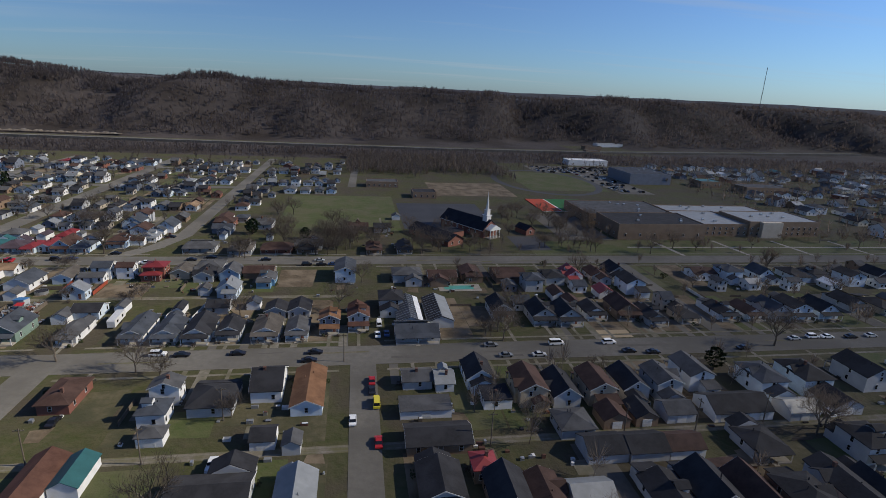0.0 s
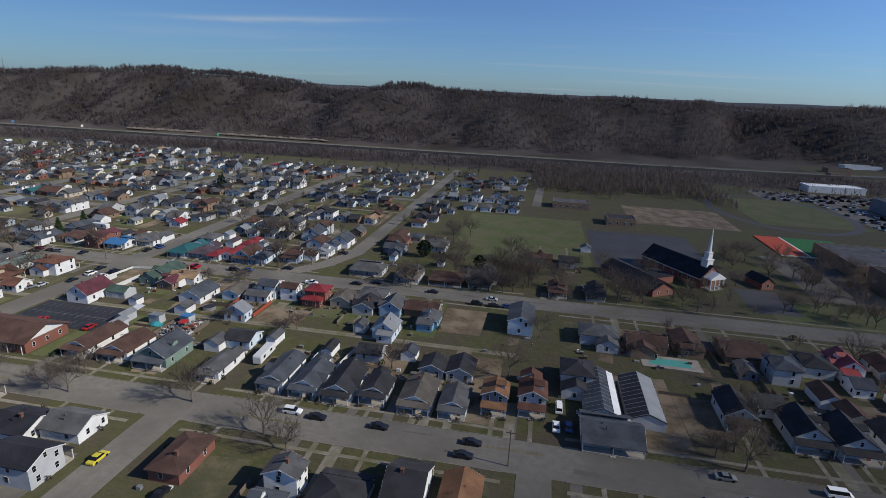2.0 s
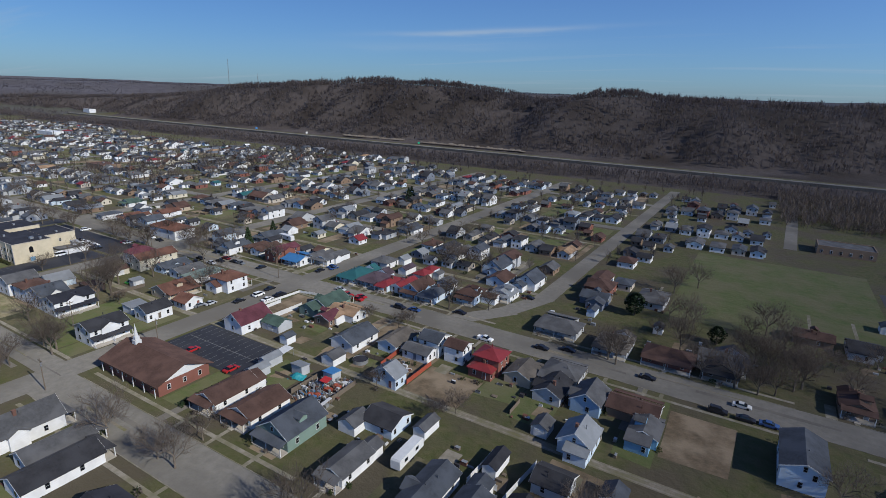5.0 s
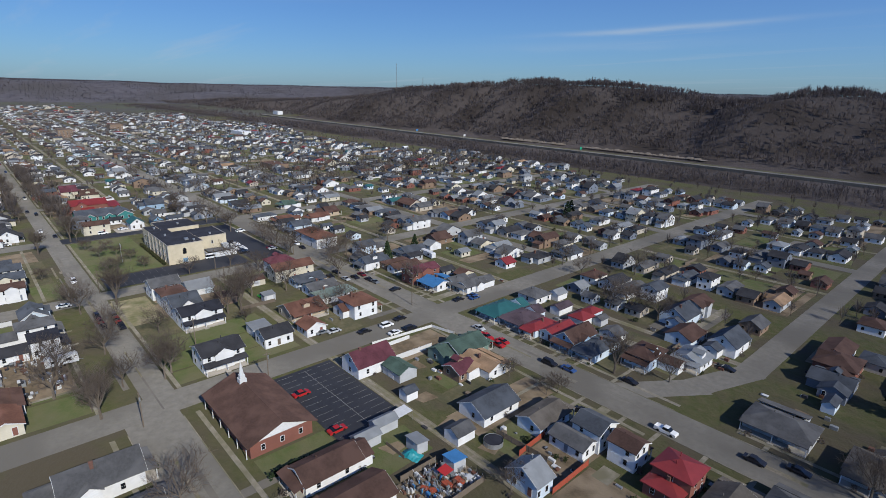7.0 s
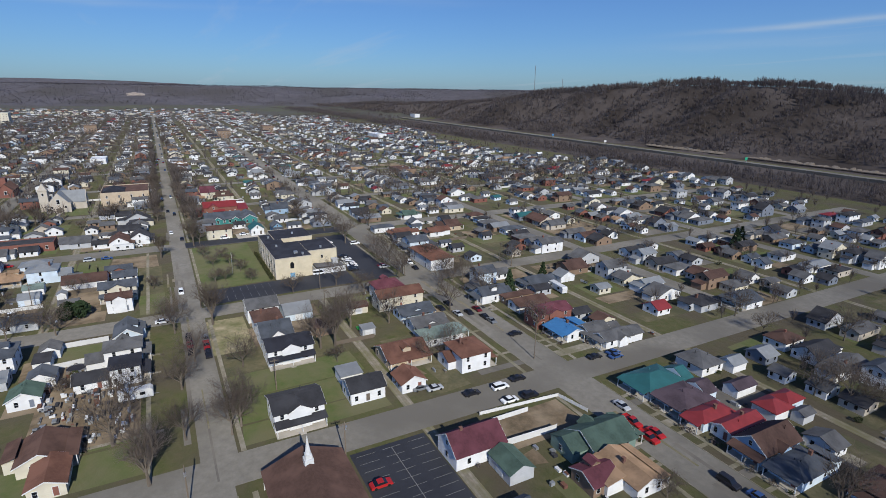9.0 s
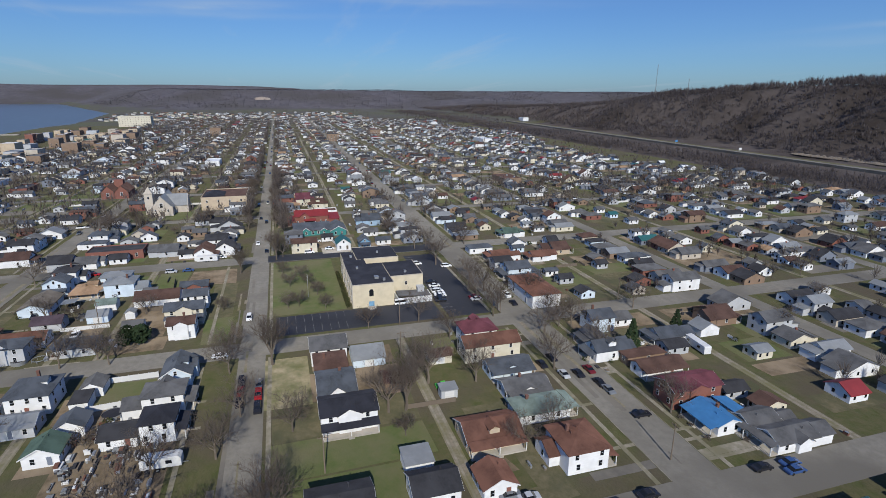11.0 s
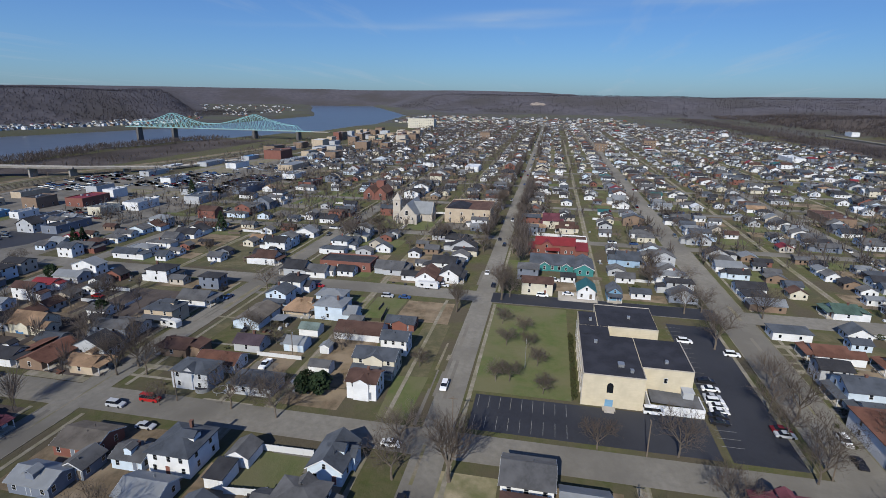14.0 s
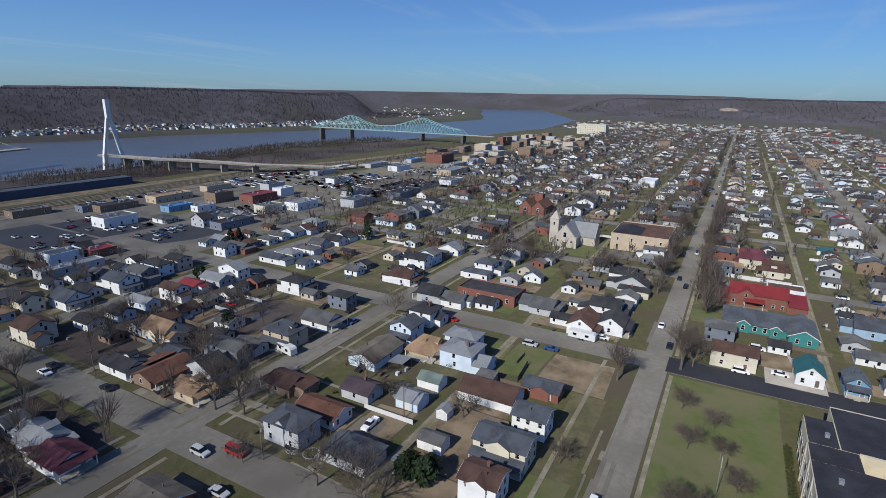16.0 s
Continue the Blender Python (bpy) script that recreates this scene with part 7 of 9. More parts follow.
for i in range(34):
    for j in range(11):
        x, y = 345 + i * 15.5 + rf.uniform(-4, 4), 258 + j * 33 + rf.uniform(-8, 8)
        if rf.random() < 0.8 and not (x < 410 and 430 < y < 500):
            far_house(x, y, rf.uniform(7, 9), rf.uniform(9, 14), 5.4 if rf.random() < 0.3 else 3.1, rf.random() < 0.4, rf.randrange(len(FAR_W)), rf.choices(range(len(FAR_R)), FAR_RW)[0], rf.random() < 0.3)
# back rows between the eastern streets
for x in np.arange(64, 335, 9.5):
    for y in (184, 204, 221):
        cx, cy = float(x) + rf.uniform(-2, 2), y + rf.uniform(-3, 3)
        if rf.random() < 0.72 and not any(abs(cx - a) < p + 4.0 and abs(cy - c) < q + 4.6 for a, c, p, q in FOOT) and abs(cx - 131) > 8:
            far_house(cx, cy, rf.uniform(4.5, 6.8), rf.uniform(5, 8), rf.choice((2.5, 3, 3, 4.6)), rf.random() < 0.5, rf.randrange(len(FAR_W)), rf.choices(range(len(FAR_R)), FAR_RW)[0])
            FOOT.append((cx, cy, 3.2, 3.8))
for i in range(420):
    x, y = -1690 - 560 * rf.random() ** 1.4, rf.uniform(-300, 420)
    if y > lerp(x, *NEAR_BANK) + 60:
        far_house(x, y, rf.uniform(6, 9), rf.uniform(7, 12), rf.choice((2.8, 2.8, 4.8)), rf.random() < 0.4, rf.choice((2, 4, 5, 7, 9, 11, 12, 13, 14)), rf.choices(range(len(FAR_R)), FAR_RW)[0], rf.random() < 0.3)
fm = far.mesh("far_town_houses", *[wall_mat(c) for c in FAR_W], *[roof_mat(c) for c in FAR_R], GLASS)
tagged(new("far_town_houses", fm), "hundreds of small gabled houses of the distant town", "houses", kind="stuff")

# woods
rw = random.Random(5)
spots = []
for i in range(27000):
    x, y = rw.uniform(-2500, 1500), 788 + 430 * rw.random() ** 1.15
    z = ground_z(x, y)
    if z > 1.5:
        spots.append((x, y, z))
forest("hill_woods", spots, "dense leafless brown woods covering the ridge", 8, 13, 11, None, 0.46, low=0.3)
spots = []
for i in range(2600):
    x, y = rw.uniform(-1500, 1400), rw.uniform(1010, 1110)
    if noise.noise((x * 0.012, y * 0.012, 30)) > -0.12:
        spots.append((x, y, ground_z(x, y)))
forest("ridge_crest_woods", spots, "taller leafless trees along the crest of the ridge", 12, 19, 26, None, 0.3)
spots = [(x, y, 0) for x, y in ((rw.uniform(-2300, 900), rw.uniform(622, 692)) for _ in range(6000))]
for i in range(900):
    x, y = rw.uniform(-2300, -1450), rw.uniform(560, 780)
    spots.append((x, y, ground_z(x, y)))
forest("valley_woods", spots, "band of leafless trees between town and highway", 6, 11, 13, None, 0.21)
spots = []
for i in range(90000):
    x, y = rw.uniform(-4000, 0), rw.uniform(-1300, 3600)
    if not 2300 < math.hypot(x, y) < 3750 or len(spots) > 15000:
        continue
    z = ground_z(x, y)
    if z > 4 and y > lerp(x, *NEAR_BANK):
        spots.append((x, y, z))
forest("far_ridge_woods", spots, "bare woods on the far ridge, tinted grey with haze", 6, 10, 6, HAZETREE, 0.95, low=0.12)
spots = []
for i in range(9000):
    x = rw.uniform(-2300, 200)
    y = lerp(x, *FAR_BANK) - 205 - 420 * rw.random()
    spots.append((x, y, ground_z(x, y)))
forest("river_hill_woods", spots, "dark leafless woods on the hill across the river", 5.5, 9.5, 8, HAZETREE, 0.62, low=0.06)
HIGHWAY = ((-1500, 768), (120, 732), (330, 744), (560, 786), (900, 850))
for i, (p, q) in enumerate(zip(HIGHWAY, HIGHWAY[1:])):
    strip("highway_%d" % i, *p, *q, 9, 3.0 + 0.004 * i, ASPHALT, "pale divided highway at the foot of the hills", "highway", 3.4)
    strip("highway_verge_%d" % i, p[0], p[1] + 12, q[0], q[1] + 12, 12, 2.6 + 0.004 * i, STRAW, "dry grass verge beside the highway", "verge", 3.0)
# pale rock cut above the highway
rc = random.Random(3)
rb_ = Buf()
for i in range(110):
    x = -655 + i * 3.1
    y = 806 + (x + 655) * -0.03 + rc.uniform(-1.5, 1.5)
    if 40 < i < 52:
        continue
    h = rc.uniform(1.5, 4.5)
    rb_.prism([(y - 2, 2), (y + 8, 2), (y + 6, ground_z(x, y) + h), (y + 1, ground_z(x, y) + h * 0.9)], x, x + rc.uniform(2.0, 3.2), "x")
tagged(new("rock_cut", rb_.mesh("rock_cut", mat("pale_rock", (0.2, 0.17, 0.14), (0.11, 0.095, 0.08), 0.95, 0.4, 0.6))), "pale layered rock cut above the highway", "rock face", kind="stuff")

# pale quarry face on the far ridge
qb = Buf()
for i in range(26):
    y = 66 + i * 2.8
    z0 = 30 + 6 * noise.noise((y * 0.05, 1, 1))
    h = 10 + 8 * math.sin(math.pi * (i + 0.5) / 26) + rc.uniform(-1.5, 1.5)
    qb.prism([(-2935, z0), (-2950, z0 + h), (-2990, z0 + h + 1), (-2990, z0 - 10), (-2935, z0 - 10)], y, y + 2.9, "y")
tagged(new("quarry_face", qb.mesh("quarry_face", mat("quarry_rock", (0.34, 0.29, 0.25), (0.24, 0.2, 0.17), 0.95, 0.1, 0.5))), "pale quarry face on the wooded far ridge", "rock face", kind="stuff")
hb = block("hillside_hall", -1545, 822, -1515, 838, ground_z(-1530, 830) + 8, "white", "light", "white hall at the foot of the ridge")
SIGNC = {"blue": roof_mat("blue"), "white": TRIM, "green": mat("sign_green", (0.02, 0.3, 0.16), None, 0.6, 1.0, 0.0)}
for x, colour in ((-800, "blue"), (-676, "white"), (-452, "green")):
    sg = thing("highway_sign", x, 760 - (x + 1500) * 0.0222, 2.9, 90, "%s road sign on posts beside the highway" % colour, "road sign", "highway signs")
    for u in (-1.4, 1.4):
        b = Buf()
        b.tube((u, 0.1, 0), (u, 0.1, 6), 0.09, 0.09, 6)
        part("post", b.mesh("post", METAL), sg)
    b = Buf()
    b.box(-2.2, 2.2, -0.08, 0.02, 3.2, 6.4)
    part("panel", b.mesh("panel", SIGNC[colour]), sg)

# ---------- parked and driving cars ----------
car(-58.4, 154.4, "x", "suv", "white")
car(-51.5, 153.6, "x", "sedan", "black")
car(-35.5, 153.6, "x", "sedan", "black")
car(-14.0, 147.9, "x", "sedan", "black")
car(-12.6, 152.9, "x", "sedan", "black")
car(43.5, 154.3, "x", "sedan", "grey")
car(46.7, 147.1, "x", "sedan", "grey")
car(57.6, 146.8, "x", "sedan", "silver")
car(66.0, 154.1, "x", "van", "white")
car(84.6, 153.8, "x", "suv", "white")
car(88.7, 147.4, "x", "sedan", "black")
car(96.5, 146.1, "x", "sedan", "black")
car(130.2, 146.8, "x", "sedan", "black")
car(155.0, 152.6, "x", "sedan", "silver")
car(163.2, 153.5, "x", "suv", "white")
car(169.0, 153.2, "x", "sedan", "white")
car(178.4, 152.6, "x", "sedan", "black")
car(187.3, 153.0, "x", "sedan", "silver")
car(4.3, 134.6, "y", "sedan", "red")
car(4.2, 129.9, "y", "sedan", "black")
car(5.2, 123.5, "y", "van", "yellow")
car(-0.9, 116.3, "y", "sedan", "white")
car(5.1, 107.2, "y", "sedan", "red")
car(-30.6, 102.4, "y", "pickup", "white")
car(-70.7, 121.7, "y", "sedan", "black")
car(126.9, 109.2, "y", "suv", "white")
car(-90.6, 128.2, "y", "sedan", "yellow")
car(100.1, 231.0, "x", "sedan", "blue")
car(7.8, 172.7, "y", "van", "white")
car(7.0, 164.2, "y", "sedan", "white")
car(10.0, 164.9, "y", "sedan", "blue")
car(-162.5, 183.2, "y", "sedan", "red")
car(-143.1, 182.2, "y", "sedan", "red")
car(-161.5, 144.2, "x", "van", "white")
car(-109.8, 233.0, "x", "sedan", "black")
car(-92.0, 241.4, "x", "pickup", "white")
car(-63.3, 239.6, "x", "sedan", "white")
car(-66.4, 249.7, "x", "sedan", "black")
car(-41.5, 246.1, "x", "sedan", "black")
car(-22.4, 238.4, "x", "suv", "black")
car(-17.1, 244.8, "x", "sedan", "silver")
car(-15.9, 238.4, "x", "sedan", "black")
car(-10.7, 238.9, "x", "sedan", "blue")
car(-74.1, 246.2, "x", "sedan", "black")
car(-184.2, 232.4, "y", "sedan", "black")
car(-161.1, 248.3, "x", "sedan", "silver")
car(-148.7, 244.0, "x", "pickup", "red")
car(-130.5, 246.9, "x", "suv", "black")
car(-124.8, 248.3, "x", "sedan", "blue")
car(-109.6, 255.8, "x", "sedan", "black")
car(-208.1, 248.5, "y", "sedan", "black")
car(-184.2, 260.8, "y", "sedan", "black")
car(-181.6, 266.9, "y", "sedan", "blue")
car(-94.6, 284.7, "x", "sedan", "black")
car(-183.4, 217.1, "y", "sedan", "black")
car(-182.6, 225.5, "y", "suv", "white")
car(-176.2, 224.2, "y", "sedan", "white")
car(-175.6, 230.2, "y", "suv", "black")
car(-154.9, 245.3, "x", "pickup", "red")
car(-149.1, 246.9, "x", "sedan", "red")
car(-183.8, 268.0, "y", "sedan", "blue")
car(-191.7, 206.1, "y", "sedan", "grey")
car(-190.0, 209.5, "y", "sedan", "silver")
car(-237.8, 236.3, "x", "sedan", "black")
car(-230.1, 243.8, "x", "sedan", "black")
car(-220.3, 247.1, "x", "sedan", "grey")
car(-205.8, 191.1, "x", "pickup", "red")
car(-296.1, 153.1, "x", "suv", "white")
car(-269.0, 146.1, "y", "sedan", "white")
car(-251.0, 153.1, "x", "suv", "black")
car(-246.4, 153.1, "x", "sedan", "maroon")
car(-240.8, 153.1, "x", "sedan", "black")
car(-248.4, 157.6, "x", "pickup", "grey")
car(-243.5, 157.6, "x", "pickup", "red")
car(-236.9, 157.6, "x", "suv", "black")
car(-263.1, 87.7, "y", "sedan", "silver")
car(-234.7, 205.5, "y", "sedan", "green")
car(-240.6, 240.9, "x", "sedan", "black")
car(-230.9, 239.6, "x", "sedan", "silver")
car(-231.3, 247.9, "x", "sedan", "maroon")
car(-224.1, 246.8, "x", "sedan", "black")
car(-291.9, 248.4, "x", "suv", "white")
car(-283.8, 247.6, "x", "sedan", "black")
car(-395.2, 153.1, "x", "sedan", "white")
car(-379.4, 157.6, "x", "sedan", "black")
car(-454.2, 153.1, "x", "sedan", "black")
car(-314.6, 224.1, "y", "sedan", "black")
car(-310.1, 224.1, "y", "sedan", "white")
car(-305.9, 223.5, "y", "sedan", "silver")
car(-303.5, 223.5, "y", "suv", "white")
car(-301.4, 223.7, "y", "sedan", "white")
car(-299.0, 223.4, "y", "sedan", "white")
car(-296.7, 222.5, "y", "sedan", "black")
car(-293.9, 222.1, "y", "sedan", "black")
car(-340.2, 224.0, "y", "suv", "white")
car(-333.4, 236.3, "y", "suv", "white")
car(-295.2, 207.0, "y", "van", "white")
car(-293.8, 235.7, "y", "sedan", "maroon")
car(-291.6, 235.8, "y", "sedan", "silver")
car(-273.4, 80.6, "y", "van", "red")
car(-269.5, 73.9, "y", "suv", "silver")
car(-296.5, 100.0, "x", "pickup", "white")
car(-357.7, 118.3, "y", "suv", "silver")
car(-358.0, 125.1, "y", "sedan", "blue")
car(-362.4, 87.4, "y", "sedan", "red")
car(-342.9, 58.7, "x", "sedan", "blue")
car(-332.5, 9.8, "y", "sedan", "red")
car(-348.7, 41.0, "x", "sedan", "black")
car(-350.5, 51.5, "x", "sedan", "black")
car(-308.3, 16.7, "x", "sedan", "black")
car(-317.6, 81.4, "x", "sedan", "black")
car(-271.1, 6.6, "y", "sedan", "white")
car(-274.3, 4.4, "y", "sedan", "black")
car(-274.9, 29.8, "y", "sedan", "black")
car(-391.8, 182.4, "y", "suv", "white")
car(-376.2, 187.9, "y", "sedan", "white")
car(-372.2, 177.8, "y", "suv", "white")
car(-374.7, 137.2, "y", "sedan", "white")
car(-469.7, 138.4, "x", "sedan", "black")
car(-321.9, -98.9, "x", "sedan", "black")
car(-360.5, -15.9, "x", "sedan", "white")
car(-360.3, -8.7, "x", "sedan", "white")
car(-365.3, -164.8, "y", "sedan", "black")
car(-354.3, -146.1, "x", "sedan", "white")
car(-326.3, 14.2, "y", "sedan", "black")

# ---------- bare trees ----------
tree(-183.7, 141.8, 3)
tree(-196.2, 149.2, 0)
tree(-193.7, 158.8, 0)
tree(-220.1, 149.5, 0)
tree(-235.2, 153.7, 0)
tree(-225.5, 165.7, 0)
tree(-237.5, 201.8, 1)
tree(-204.6, 215.1, 2)
tree(-201.3, 134.6, 1)
tree(-217.3, 137.6, 0)
tree(-230.9, 121.9, 4)
tree(-141.9, 299.0, 0)
tree(-140.7, 307.6, 0)
tree(-134.8, 301.2, 0)
tree(-185.4, 329.1, 0)
tree(-172.0, 324.5, 2)
tree(-280.1, 383.1, 0)
tree(-133.8, 232.6, 4)
tree(-277.6, 191.9, 2)
tree(-278.5, 209.4, 0)
tree(-325.1, 174.2, 4)
tree(-302.5, 166.4, 4)
tree(-298.6, 179.4, 4)
tree(-303.2, 170.1, 4)
tree(-280.6, 239.8, 1)
tree(-261.1, 254.3, 0)
tree(-259.6, 258.1, 0)
tree(-256.2, 246.3, 0)
tree(-268.4, 288.8, 0)
tree(-258.2, 149.5, 0)
tree(-268.9, 148.3, 0)
tree(-314.4, 240.8, 0)
tree(-300.2, 241.8, 1)
tree(-366.0, 229.5, 0)
tree(-337.4, 232.4, 1)
tree(-226.8, 193.2, 3)
tree(-227.0, 188.8, 1)
tree(-273.3, 115.7, 0)
tree(-284.8, 70.1, 0)
tree(-231.4, 101.4, 0)
tree(-282.9, 62.3, 1)
tree(-288.3, 64.8, 1)
tree(-298.1, 38.1, 1)
tree(-342.4, 164.6, 4)
tree(-336.5, 172.4, 4)
tree(-325.5, 167.4, 4)
tree(-368.8, 165.2, 2)
tree(-306.1, 143.6, 4)
tree(-274.5, 102.7, 0)
tree(-277.8, 111.6, 0)
tree(-355.5, 68.0, 0)
tree(-438.1, 69.4, 0)
tree(-433.9, 80.0, 1)
tree(-439.6, 121.1, 0)
tree(-313.7, 177.4, 4)
tree(-272.0, 84.3, 4)
tree(-243.1, 54.3, 0)
tree(-310.9, 117.8, 2)
tree(-441.0, 91.5, 0)
tree(-604.8, -29.9, 0)
tree(-569.7, -133.7, 0)
tree(-430.4, -75.7, 0)
tree(-310.4, 96.2, 4)
tree(-320.5, 9.4, 0)
tree(-326.6, 19.7, 0)
tree(-190.1, 140.9, 1)
tree(-201.9, 160.0, 0)
tree(-140.9, 147.0, 0)
tree(-121.8, 158.1, 2)
tree(-54.3, 251.2, 0)
tree(-51.6, 249.5, 1)
tree(-15.4, 274.2, 0)
tree(-10.3, 271.1, 0)
tree(-7.7, 280.2, 1)
tree(-18.1, 275.8, 0)
tree(-46.8, 327.2, 1)
tree(-242.2, 199.8, 0)
tree(-262.5, 215.9, 0)
tree(-234.9, 214.7, 1)
tree(-235.3, 238.9, 0)
tree(-207.9, 224.1, 2)
tree(-125.0, 301.9, 0)
tree(-132.3, 305.2, 2)
tree(-103.4, 198.5, 4)
tree(-82.0, 194.8, 4)
tree(-78.9, 199.8, 4)
tree(-156.4, 343.0, 0)
tree(-151.6, 412.8, 0)
tree(-119.6, 235.9, 4)
tree(-118.3, 148.9, 0)
tree(-124.1, 148.6, 2)
tree(-5.2, 262.4, 0)
tree(-12.9, 301.0, 1)
tree(143.5, 148.5, 1)
tree(48.7, 158.1, 0)
tree(-53.1, 140.4, 2)
tree(-61.1, 144.7, 0)
tree(-85.1, 152.8, 0)
tree(118.4, 276.9, 0)
tree(124.8, 260.5, 0)
tree(176.3, 265.8, 0)
tree(156.6, 255.2, 0)
tree(186.8, 260.4, 2)
tree(116.0, 100.7, 0)
tree(120.3, 102.7, 0)
tree(-28.7, 255.9, 0)
tree(-11.6, 265.5, 0)
tree(-3.1, 265.5, 1)
tree(8.4, 265.5, 0)
tree(28.8, 265.6, 0)
tree(32.1, 255.7, 1)
tree(47.0, 287.8, 0)
tree(57.2, 177.7, 0)
tree(53.4, 168.1, 2)
tree(-6.4, 185.9, 0)
tree(-40.5, 182.4, 2)
tree(298.7, 266.1, 0)
tree(282.8, 278.2, 2)
tree(226.4, 265.9, 2)
tree(257.0, 278.0, 4)
tree(150.7, 324.0, 0)
tree(220.8, 318.6, 4)
tree(-39.1, 339.7, 0)
tree(2.2, 215.6, 2)
tree(-30.4, 120.5, 4)
evergreen(110.8, 135.1, 1, 1.0)
evergreen(-26.9, 283.1, 1, 0.9)
evergreen(-55.5, 292.9, 1, 1.2)
evergreen(-244.5, 288.0, 0, 1.0)
evergreen(-285.4, 121.6, 1, 0.9)
evergreen(-284.8, 117.2, 1, 0.8)
evergreen(-286.0, 118.1, 1, 0.9)
evergreen(-287.6, 121.7, 1, 0.8)
evergreen(-318.4, 25.0, 1, 0.8)
evergreen(-346.0, -25.1, 1, 0.9)
evergreen(-385.9, -52.8, 0, 1.2)
evergreen(-391.8, -53.5, 0, 1.1)
evergreen(-242.0, 411.7, 0, 1.2)
evergreen(-436.2, -4.4, 0, 1.3)
evergreen(-532.3, -91.8, 0, 1.3)
evergreen(-243.4, 417.7, 0, 1.2)
evergreen(-240.1, 268.0, 0, 1.1)

# ---------- utility poles ----------
pole(-173.8, 148.5)
pole(-173.9, 179.5)
pole(-68.8, 106.6)
pole(-45.6, 104.9)
pole(-3.7, 147.2)
pole(31.2, 103.9)
pole(65.2, 104.8)
pole(85.0, 105.3)
pole(105.6, 106.9)
pole(-253.0, 197.6)
pole(-277.1, 202.5)
pole(-277.1, 239.4)
pole(-277.5, 158.7)
pole(-276.4, 21.8)
pole(-274.8, 87.3)
pole(-208.9, 171.8)
pole(-192.1, 244.1)
pole(-303.5, 105.1)
pole(-276.7, 288.1)
pole(-32.1, 119.5)

# ---------- yards, garden paths, drives and fences ----------
ry = random.Random(31)
PATCH = {"straw": (Buf(), STRAW, "patches of dry straw-coloured grass between houses"), "lawn": (Buf(), LAWN, "patches of green lawn between houses"),
         "dirt": (Buf(), DIRT, "bare brown dirt yards"), "drive": (Buf(), DRIVE, "short asphalt drives beside houses"), "walk": (Buf(), SIDEWALK, "narrow concrete garden walks")}


NPATCH = [0]


def patch(kind, x0, y0, x1, y1, z):
    NPATCH[0] += 1
    z += 0.0013 * (NPATCH[0] % 17)
    j = lambda: ry.uniform(-0.8, 0.8) if kind in ("straw", "lawn", "dirt") else 0
    PATCH[kind][0].face([(x0 + j(), y0 + j(), z), (x1 + j(), y0 + j(), z), (x1 + j(), y1 + j(), z), (x0 + j(), y1 + j(), z)])


for i in range(-1, len(CROSS) - 1):
    xa, xb = CROSS[i + 1] + 8, (CROSS[i] if i >= 0 else 330) - 8
    for y0, y1 in ((-114, -80), (-72, -38), (-24, 12), (20, 54), (72, 103), (110, 141), (161, 196), (206, 236), (258, 288), (296, 330), (344, 380), (390, 422), (436, 470), (480, 514), (528, 560)):
        if xb < -1250 or (y0 > 250 and xa > -100) or (y0 < 0 and xa > -200):
            continue
        x = xa
        n = 0
        while x < xb:
            w = min(ry.uniform(8, 16), xb - x)
            n += 1
            k = ry.choices(("straw", "lawn", "dirt", "drive", None), (22, (26 if y0 > 160 else 12) if xb < -400 else 14 if y0 < 120 and xb < -180 else 30, 34 if y0 < 120 and xb < -180 else 24, 4 if xb > -430 else 12 if y0 > 160 else 30, 18 if xb > -400 else 12))[0]
            if k and w > 3 and not (-366 < x < -274 and 158 < y0 < 240) and not (-178 < x < -138 and 158 < y0 < 200) and not (-366 < x < -274 and 70 < y0 < 150):
                a, b_ = sorted((ry.uniform(y0, y1), ry.uniform(y0, y1)))
                if b_ - a < 9:
                    a, b_ = y0, y1
                patch(k, x + 0.3, a, x + w - 0.3, b_, 0.006)
            x += w
for x, y, face, w, d in HOMES:
    if face in "NS" and x > -460:
        s = -1 if face == "S" else 1
        lim = min((61, 151, 246, 337, -31, -123), key=lambda v: abs(v - (y + s * (d / 2 + 8))))
        edge = lim - s * (6.1 if lim in (151, 246) else 4.6)
        y0 = y + s * (d / 2 + 2.3)
        if (edge - y0) * s > 1 and abs(edge - y0) < 25:
            patch("walk", x - 0.55, min(y0, edge), x + 0.55, max(y0, edge), 0.034)
            if ry.random() < 0.4:
                xx = x + ry.choice((-1, 1)) * (w / 2 + 1.7)
                patch("drive" if ry.random() < 0.6 else "walk", xx - 1.3, min(y, edge), xx + 1.3, max(y, edge), 0.024)
        if ry.random() < 0.5:
            yb = y - s * (d / 2 + ry.uniform(2, 10))
            xx = x + ry.uniform(-3, 3)
            if (-180 < xx < -136 and 176 < yb < 202) or (-268 < xx < -232 and 152 < yb < 175) or (-366 < xx < -272 and 61 < yb < 150):
                continue
            patch("dirt" if ry.random() < 0.8 else "walk", xx - 2, min(yb, yb - s * 5), xx + 2, max(yb, yb - s * 5), 0.02)
